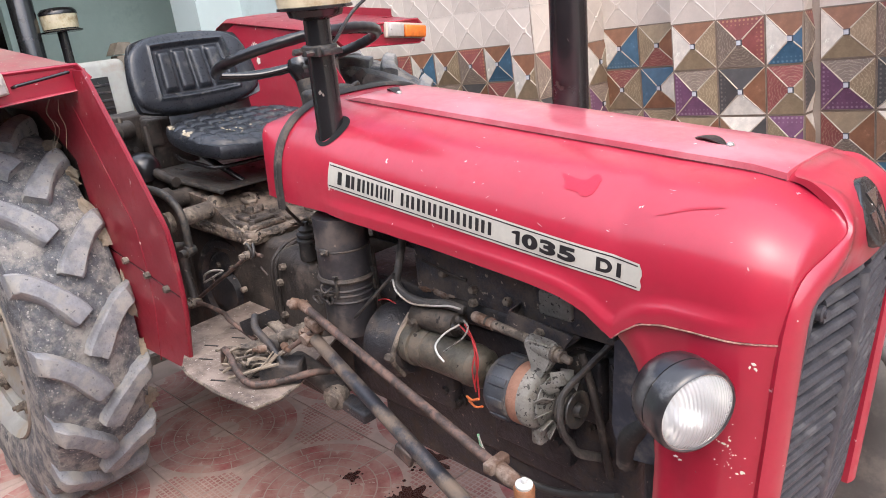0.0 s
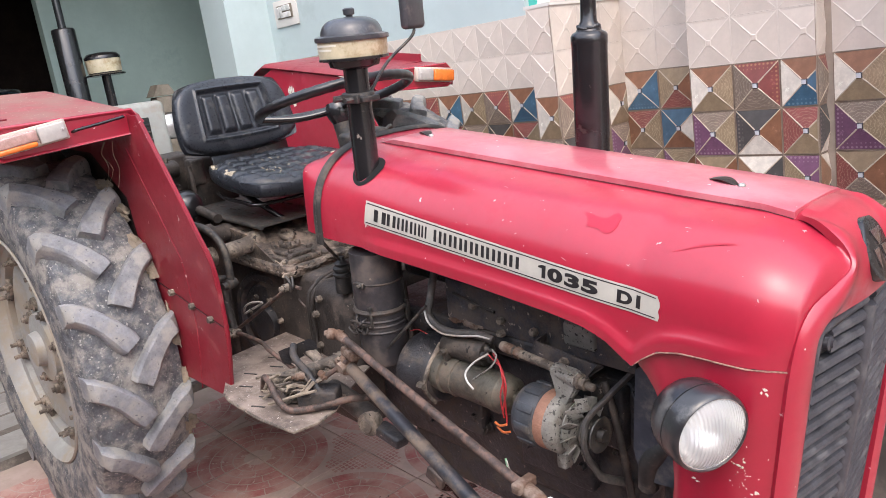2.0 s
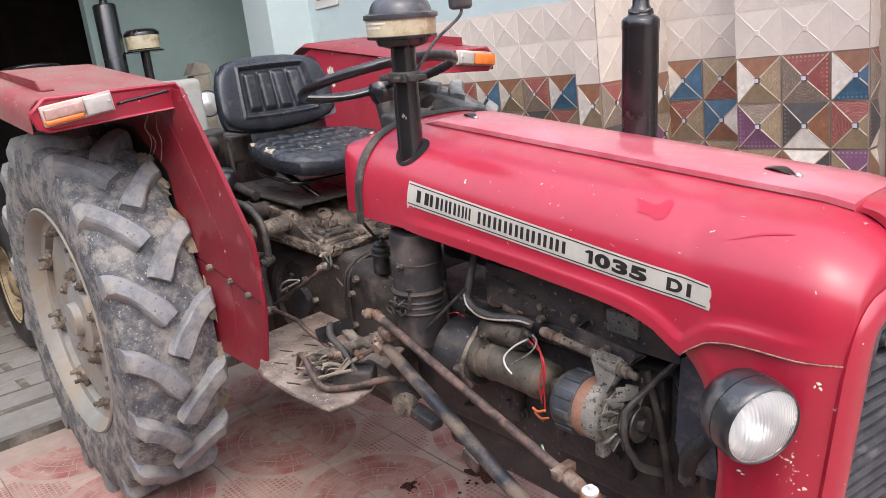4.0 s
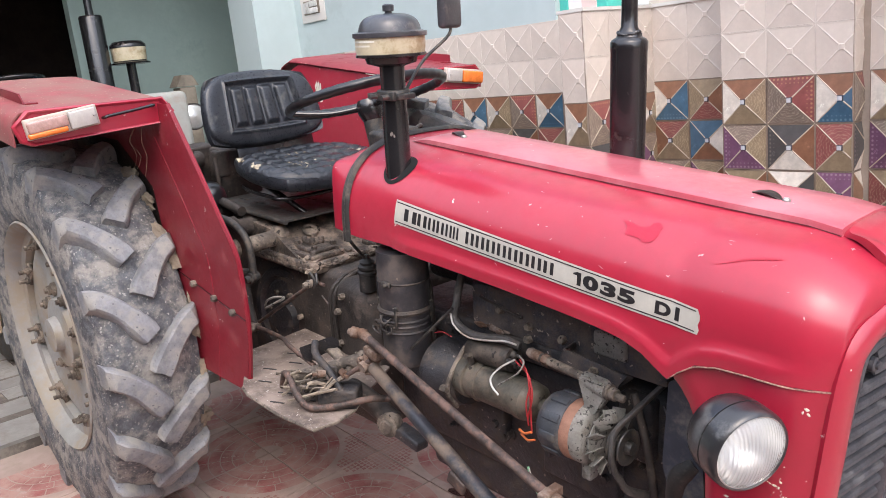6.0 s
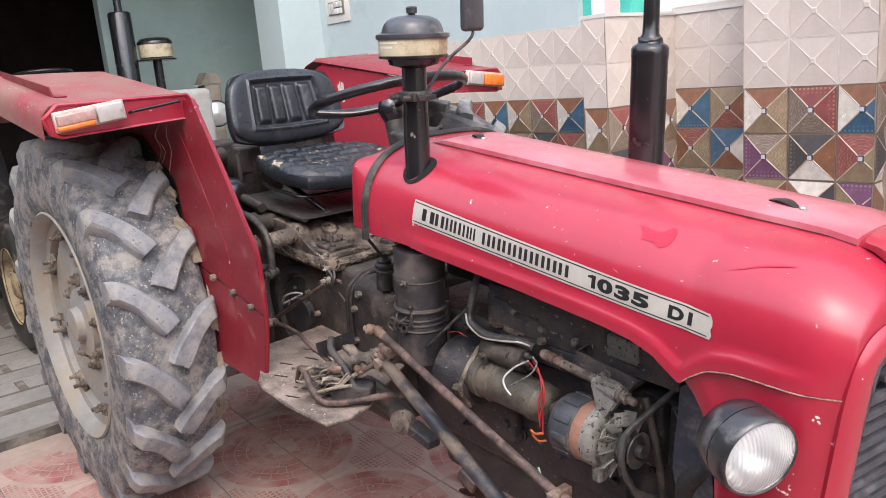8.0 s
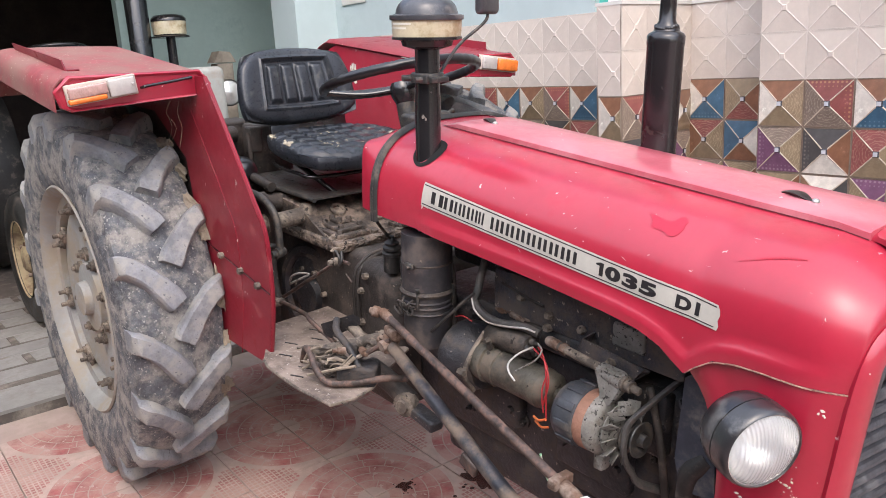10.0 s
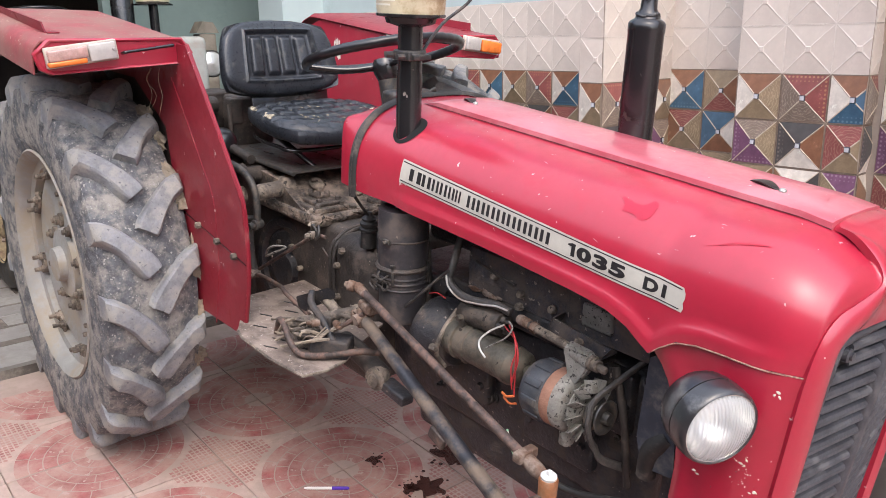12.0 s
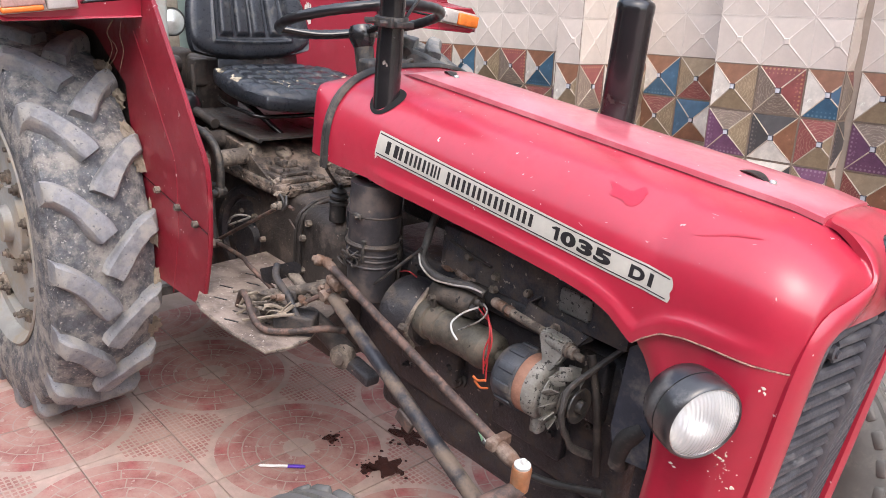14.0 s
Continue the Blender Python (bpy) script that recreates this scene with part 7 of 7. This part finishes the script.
hubf = part("fan_hub", bm, engine_black, tractor)
for k in range(6):
    a = 2 * math.pi * k / 6
    bm = B()
    box(bm, (1.97, 0.12 * math.cos(a), 0.80 + 0.12 * math.sin(a)), (0.004, 0.16, 0.06), 0, Matrix.Rotation(a, 4, "X") @ Matrix.Rotation(radians(25), 4, "Y"))
    part("fan_blade", bm, engine_black, hubf)
bm = B()
box(bm, (2.05, 0, 0.76), (0.06, 0.40, 0.46), 0.01)
rad = part("radiator", bm, engine_black, tractor, "black radiator behind the grille")
slate = material("slate_paint", (0.035, 0.040, 0.055), 0.5, 0.0, var=0.25, scale=10, dirt=(0.14, 0.13, 0.12), amount=0.3, dscale=9)
bm = B()
prism(bm, [(1.975, -0.215, 0.885), (1.995, -0.215, 0.90), (2.04, -0.215, 0.83), (2.055, -0.215, 0.67), (1.985, -0.215, 0.66), (1.968, -0.215, 0.72)], (0, 0.012, 0))
part("radiator_shroud", bm, slate, rad, "dark slate shroud plate")
bm = B()
tube(bm, [(1.99, -0.20, 0.64), (2.0, -0.21, 0.70), (2.03, -0.20, 0.74)], 0.02, 10, 4)
part("lower_hose", bm, black_rubber, rad)
# hoses, wires
for pts, r, m_, nm in (
        ([(1.383, -0.15, 0.95), (1.385, -0.165, 0.918), (1.400, -0.188, 0.892), (1.402, -0.20, 0.858), (1.442, -0.205, 0.838), (1.495, -0.205, 0.836), (1.555, -0.20, 0.846), (1.598, -0.19, 0.838)], 0.0095, hose_grey, "hose"),
        ([(1.402, -0.211, 0.872), (1.416, -0.214, 0.846), (1.460, -0.215, 0.830), (1.520, -0.214, 0.838), (1.573, -0.212, 0.850), (1.602, -0.206, 0.848)], 0.0024, wire_white, "white_stripe"),
        ([(1.414, -0.215, 0.888), (1.271, -0.245, 0.745), (1.212, -0.26, 0.712)], 0.004, steel_dark, "oil_pipe"),
        ([(1.620, -0.215, 0.822), (1.655, -0.235, 0.815), (1.672, -0.245, 0.785), (1.674, -0.245, 0.735), (1.680, -0.250, 0.690)], 0.0020, wire_red, "wire"),
        ([(1.622, -0.210, 0.812), (1.664, -0.238, 0.805), (1.682, -0.248, 0.772), (1.670, -0.250, 0.715)], 0.0020, wire_red, "wire"),
        ([(1.612, -0.220, 0.818), (1.668, -0.238, 0.800), (1.668, -0.252, 0.750), (1.672, -0.250, 0.700)], 0.0018, wire_red, "wire"),
        ([(1.612, -0.222, 0.822), (1.582, -0.235, 0.800), (1.564, -0.248, 0.775), (1.572, -0.254, 0.758), (1.590, -0.254, 0.744)], 0.0022, wire_white, "wire"),
        ([(1.625, -0.222, 0.835), (1.648, -0.235, 0.830), (1.640, -0.245, 0.808), (1.604, -0.250, 0.778), (1.588, -0.250, 0.765)], 0.0020, alloy, "wire"),
        ([(1.650, -0.255, 0.684), (1.670, -0.262, 0.686), (1.693, -0.265, 0.698)], 0.0028, wire_orange, "connector"),
        ([(1.655, -0.255, 0.676), (1.677, -0.260, 0.672), (1.697, -0.260, 0.680)], 0.0025, wire_orange, "connector"),
        ([(1.668, -0.25, 0.60), (1.68, -0.255, 0.575), (1.695, -0.25, 0.545)], 0.0025, wire_green, "wire"),
        ([(1.675, -0.255, 0.60), (1.69, -0.258, 0.575), (1.703, -0.25, 0.548)], 0.0016, wire_white, "wire"),
        ([(1.695, -0.25, 0.545), (1.76, -0.24, 0.53), (1.86, -0.24, 0.54), (2.0, -0.25, 0.60)], 0.008, black_rubber, "cable"),
        ([(1.38, -0.19, 0.80), (1.36, -0.2, 0.81), (1.33, -0.2, 0.80)], 0.0015, wire_red, "wire")):
    bm = B()
    tube(bm, pts, r, 8, 6)
    part(nm, bm, m_, tractor)
# long pipe and fittings above the starter
rng = random.Random(31)
for i in range(14):
    bm = B()
    c = Vector((rng.uniform(1.30, 1.90), -0.125, rng.uniform(0.50, 0.66)))
    r = rng.uniform(0.006, 0.011)
    lathe(bm, [(r * 1.5, -0.02), (r * 1.5, 0.0), (r, 0.002), (r, 0.012), (r * 0.5, 0.013), (r * 0.5, 0.022)], c, (0, -1, 0.1), 8)
    part("block_fitting", bm, rng.choice([cast_dirty, engine_black, engine_black]), block)
for pts, r in (([(1.44, -0.15, 0.905), (1.53, -0.155, 0.893), (1.57, -0.15, 0.885)], 0.0035), ([(1.25, -0.14, 0.90), (1.28, -0.16, 0.80), (1.27, -0.15, 0.60)], 0.007), ([(1.86, -0.15, 0.80), (1.90, -0.16, 0.70), (1.92, -0.15, 0.55)], 0.008)):
    bm = B()
    tube(bm, pts, r, 8, 5)
    part("fuel_pipe", bm, cast_dirty, block)

# ---- second tractor in the porch ----
old_white = material("old_white", (0.34, 0.35, 0.33), 0.5, var=0.12, scale=6, dirt=(0.32, 0.29, 0.25), amount=0.3, dscale=7)
old_blue = material("old_blue", (0.03, 0.10, 0.14), 0.45, var=0.2, dirt=(0.15, 0.14, 0.12), amount=0.3)
rim_yellow = material("rim_yellow", (0.36, 0.29, 0.17), 0.6, var=0.2, scale=8, dirt=(0.18, 0.12, 0.08), amount=0.4, dscale=9)
t2 = thing("tractor", "older blue and white tractor parked in the dark porch", "tractor", "", False, (-1.52, 0.29, 0.04))
bm = B()
rows = []
for x in (-1.15, -0.8, -0.4, -0.1, 0.0):
    w = 0.27 if x < -0.05 else 0.255
    rows.append([(x, -w, 0.92), (x, -w, 1.13), (x, -w * 0.9, 1.22), (x, -w * 0.6, 1.26), (x, 0, 1.275), (x, w * 0.6, 1.26), (x, w * 0.9, 1.22), (x, w, 1.13), (x, w, 0.92)])
vs = grid(bm, rows)
bm.faces.new(vs[-1])
part("hood", bm, old_blue, t2, "dark blue bonnet", 50)
bm = B()
box(bm, (0.03, 0, 1.055), (0.07, 0.56, 0.50), 0.034, None, 4)
cowl = part("grille_cowl", bm, old_white, t2, "off-white front cowl")
bm = B()
box(bm, (0.066, 0, 1.04), (0.012, 0.34, 0.36), 0.004)
part("grille_panel", bm, black_paint, cowl)
for i in range(8):
    bm = B()
    box(bm, (0.075, 0, 0.90 + i * 0.04), (0.008, 0.33, 0.012), 0.002)
    part("slat", bm, engine_black, cowl)
for s in (-1, 1):
    bm = B()
    lathe(bm, [(0.03, -0.10), (0.060, -0.075), (0.074, -0.03), (0.076, 0.02), (0.071, 0.025)], (0.02, s * 0.305, 1.155), (1, 0, 0), 28, caps=False)
    hl = part("headlamp", bm, steel_dark, t2, "round grey headlamp")
    bm = B()
    lathe(bm, [(0.072, 0.016), (0.055, 0.034), (0.0, 0.042)], (0.02, s * 0.305, 1.155), (1, 0, 0), 28, caps=False)
    part("lamp_glass", bm, lamp_glass, hl)
    c = Vector((-0.26, s * 0.77, 0.36))
    bm = B()
    lathe(bm, [(0.20, -0.07), (0.25, -0.085), (0.31, -0.085), (0.345, -0.065), (0.36, -0.03), (0.36, 0.03), (0.345, 0.065), (0.31, 0.085), (0.25, 0.085), (0.20, 0.07)], c, (0, 1, 0), 48, caps=False)
    ty = part("front_tyre", bm, black_rubber, t2, "black front tyre", 50)
    bm = B()
    lathe(bm, [(0.21, 0.08 * s), (0.20, 0.06 * s), (0.19, 0.0), (0.12, 0.02 * s), (0.08, 0.05 * s), (0.06, 0.07 * s), (0, 0.075 * s)], c, (0, 1, 0), 36, caps=False)
    part("rim", bm, rim_yellow, ty, "faded yellow rim")
    for k in range(5):
        a = 2 * math.pi * k / 5
        bm = B()
        bolt(bm, c + Vector((0.09 * math.cos(a), 0.05 * s, 0.09 * math.sin(a))), (0, s, 0), 0.012, 0.014)
        part("wheel_bolt", bm, rust, ty)
    c = Vector((-2.0, s * 0.68, 0.66))
    bm = B()
    lathe(bm, [(0.36, -0.14), (0.48, -0.17), (0.60, -0.15), (0.66, 0.0), (0.60, 0.15), (0.48, 0.17), (0.36, 0.14)], c, (0, 1, 0), 48, caps=False)
    rt = part("rear_tyre", bm, black_rubber, t2, "", 50)
    bm = B()
    lathe(bm, [(0.37, 0.14 * s), (0.33, 0.05 * s), (0.1, 0.05 * s), (0.0, 0.08 * s)], c, (0, 1, 0), 36, caps=False)
    part("rim", bm, rim_yellow, rt)
bm = B()
box(bm, (-0.9, 0, 0.68), (1.7, 0.30, 0.45), 0.03)
part("engine_block", bm, engine_black, t2)
bm = B()
box(bm, (-0.28, 0, 0.42), (0.1, 1.4, 0.1), 0.01)
part("front_axle", bm, engine_black, t2)
bm = B()
lathe(bm, [(0.060, 1.15), (0.062, 1.745), (0.056, 1.755), (0.022, 1.760), (0.021, 1.79), (0.02, 2.5)], (-0.30, -0.04, 0), (0, 0, 1), 28)
part("exhaust", bm, black_gloss, t2, "thick black upright silencer")
bm = B()
cyl(bm, (-0.30, 0.135, 1.20), (-0.30, 0.135, 1.495), 0.026, seg=20)
pc = part("intake_pipe", bm, black_paint, t2)
bm = B()
lathe(bm, [(0.108, 1.482), (0.110, 1.489), (0.090, 1.497), (0.090, 1.502)], (-0.30, 0.135, 0), (0, 0, 1), 32)
part("bowl_base", bm, black_paint, pc)
bm = B()
lathe(bm, [(0.092, 1.50), (0.096, 1.572), (0.094, 1.577)], (-0.30, 0.135, 0), (0, 0, 1), 32)
part("dust_bowl", bm, bowl_plastic, pc, "yellowed dust bowl")
bm = B()
lathe(bm, [(0.098, 1.573), (0.098, 1.588), (0.080, 1.606), (0.04, 1.612), (0.0, 1.613)], (-0.30, 0.135, 0), (0, 0, 1), 32, caps=False)
part("bowl_cap", bm, black_paint, pc)
bm = B()
torus(bm, (-0.55, -0.43, 1.45), (-0.12, 0, 0.99), 0.15, 0.013, 48, 8)
swh = part("steering_wheel", bm, black_gloss, t2, "black steering wheel in shade")
bm = B()
cyl(bm, (-0.55, -0.43, 1.44), (-0.45, -0.25, 1.1), 0.02, seg=10)
part("steering_column", bm, black_paint, swh)

# grey box on a stand behind the seat
bm = B()
box(bm, (0, 0, 0.66), (0.10, 0.105, 1.33), 0.006)
cab = thing("meter_box", "dusty grey steel box against the porch wall", "box", "", False, (-1.93, 0.768, 0.04))
box_brown = material("box_brown", (0.24, 0.21, 0.165), 0.7, var=0.2, scale=8, dirt=(0.16, 0.13, 0.10), amount=0.4)
part("case", bm, box_brown, cab)
bm = B()
prism(bm, [(0.055, -0.072, 1.33), (0.055, 0.072, 1.33), (0.055, 0.038, 1.392), (0.055, -0.030, 1.398)], (-0.11, 0, 0))
part("lid", bm, box_brown, cab)

# ---- switchboard on the blue wall ----
sb = thing("switchboard", "white electric switchboard with grey rocker switches on the wall", "switchboard", "", False, (-1.075, 1.2205, 1.715))
bm = B()
box(bm, (0, -0.004, 0), (0.235, 0.008, 0.145), 0.002)
part("plate", bm, plaster, sb)
bm = B()
box(bm, (-0.005, -0.010, 0.008), (0.158, 0.006, 0.074), 0.002)
part("inset", bm, box_brown, sb)
for x, w_, h_ in ((-0.068, 0.026, 0.056), (-0.038, 0.022, 0.060), (-0.001, 0.036, 0.030), (0.040, 0.036, 0.030)):
    for z in ((0.008,) if h_ > 0.04 else (-0.010, 0.026)):
        bm = B()
        box(bm, (x, -0.015, z), (w_, 0.008, h_), 0.002, Matrix.Rotation(radians(6 if z > 0 else -5), 4, "X"))
        part("switch", bm, grey_plastic, sb)

# ---- steel gate at the end of the drive ----
gate_brown = material("gate_brown", (0.10, 0.035, 0.035), 0.45, var=0.2, scale=8, dirt=(0.26, 0.20, 0.18), amount=0.25, dscale=8, bump=0.1, chips=(0.4, 0.35, 0.32), chip_amount=0.05)
gate_white = material("gate_white", (0.72, 0.71, 0.68), 0.4, 0.2, var=0.1, scale=30, dirt=(0.4, 0.36, 0.32), amount=0.25, dscale=30)
gate_gold = material("gate_gold", (0.32, 0.19, 0.10), 0.45, 0.4, var=0.2, scale=40, bump=0.5, bscale=150)
gate = thing("gate", "brown steel gate leaf with white and gold cast ornaments", "gate", "", False, (2.20, 0.97, 0.0))
gb = -0.12
bm = B()
box(bm, (0.028, 0, 1.25), (0.055, 0.05, 2.7), 0.004)
part("post", bm, gate_brown, gate)
bm = B()
lathe(bm, [(0.02, -0.05), (0.02, 0.05)], (-0.003, -0.012, 0.62), (0, 0, 1), 10)
box(bm, (0.02, -0.03, 0.70), (0.05, 0.012, 0.09), 0.003)
part("hinge", bm, gate_brown, gate)
for x in (0.19, 0.62, 1.05):
    bm = B()
    box(bm, (x, 0, 1.25), (0.03, 0.04, 2.7), 0.003)
    part("upright", bm, gate_brown, gate)
for z in (gb + 0.03, 0.115, 0.335, 2.4):
    bm = B()
    box(bm, (0.55, 0, z), (1.05, 0.045, 0.035), 0.003)
    part("rail", bm, gate_brown, gate)
me_x = me_g = None
for col_, xc in enumerate((0.112, 0.405, 0.835)):
    for k in range(13):
        z = 0.43 + k * 0.15
        if me_x is None:
            bm = B()
            for sx in (-1, 1):
                for sz in (-1, 1):
                    tube(bm, [(sx * 0.010, 0, 0), (sx * 0.030, 0, sz * 0.018), (sx * 0.036, 0, sz * 0.042), (sx * 0.018, 0, sz * 0.050)], 0.0075, 6, 4)
            lathe(bm, [(0.016, -0.012), (0.016, 0.012)], (0, 0, 0), (0, 1, 0), 10)
            ob = part("cast_star", bm, gate_white, gate)
            me_x = ob.data
            bm = B()
            box(bm, (0, 0, 0), (0.058, 0.02, 0.050), 0.004)
            for i in range(4):
                box(bm, (-0.018 + 0.012 * i, -0.012, 0), (0.006, 0.006, 0.04), 0.001)
            og = part("cast_square", bm, gate_gold, gate)
            me_g = og.data
        else:
            ob, og = new("cast_star", me_x), new("cast_square", me_g)
            ob.parent = og.parent = gate
        ob.matrix_basis = pose(xc, 0, z)
        og.matrix_basis = pose(xc, 0, z + 0.075)
rng = random.Random(3)
for k in range(14):
    bm = B()
    cx, cz = 0.10 + 0.07 * (k % 7), 0.175 + 0.08 * (k // 7)
    tube(bm, [(cx + 0.028 * math.cos(a) * (1 - a / 14), 0, cz + 0.028 * math.sin(a) * (1 - a / 14)) for a in [i * 0.8 + k for i in range(10)]], 0.006, 6, 3)
    part("scroll", bm, gate_white, gate)
for k in range(8):
    bm = B()
    box(bm, (0.12, 0, gb + 0.06 + k * 0.022), (0.12, 0.012, 0.014), 0.003)
    part("louvre", bm, gate_white, gate)

# red painted steel stop on the ground by the gate
bm = B()
prism(bm, [(-0.16, -0.10, 0.0), (0.10, 0.10, 0.0), (0.10, 0.10, 0.16), (0.05, 0.06, 0.13), (-0.16, -0.10, 0.06)], (0.02, -0.02, 0))
bx_ = thing("gate_stop", "dull red steel plate standing beside the front tyre", "steel plate", "", True, (2.17, 0.76, 0.0))
part("plate", bm, red_dull, bx_)
bm = B()
box(bm, (0.02, 0.0, 0.012), (0.3, 0.22, 0.024), 0.004, Matrix.Rotation(radians(37), 4, "Z"))
part("foot", bm, red_dull, bx_)

# ---- on the ground ----
def stain(x, y, r, seed, stretch=1.0):
    rg = random.Random(seed)
    bm = B()
    n = 26
    c = bm.verts.new((0, 0, 0))
    vs_ = []
    for i in range(n):
        a = 2 * math.pi * i / n
        k = r * (0.55 + 0.45 * abs(math.sin(a * 2.3 + seed)) + rg.uniform(-0.22, 0.3))
        vs_.append(bm.verts.new((k * math.cos(a) * stretch, k * math.sin(a), 0)))
    for i in range(n):
        bm.faces.new((vs_[i], vs_[(i + 1) % n], c))
    for i in range(8):
        a, d = rg.uniform(0, 6.28), r * rg.uniform(1.0, 1.6)
        rr = r * rg.uniform(0.06, 0.16)
        lathe(bm, [(0.0, 0.0), (rr, 0.0)], (d * math.cos(a), d * math.sin(a), 0), (0, 0, 1), 8, caps=False)
    ob = link_mesh("oil_stain", bm, oil_stain)
    ob.matrix_basis = SLOPE @ pose(x, y, 0.0028)
    tagged(ob, "dark wet oil stain on the pavers", "stain", "oil stains")


stain(1.085, 0.03, 0.055, 1)
stain(1.00, 0.20, 0.05, 2, 1.4)
stain(1.06, -0.02, 0.03, 3)
stain(0.86, -0.02, 0.028, 4)
pen = thing("pen", "white ballpoint pen with a violet cap on the pavers", "pen", "", True, (0.900, -0.2355, 0.0075), 52)
bm = B()
lathe(bm, [(0.002, -0.070), (0.0048, -0.060), (0.0048, 0.02)], (0, 0, 0), (1, 0, 0), 10)
part("barrel", bm, white_frame, pen)
bm = B()
lathe(bm, [(0.0055, 0.018), (0.0058, 0.065), (0.003, 0.072)], (0, 0, 0), (1, 0, 0), 10)
part("cap", bm, material("violet", (0.10, 0.03, 0.45), 0.3), pen)
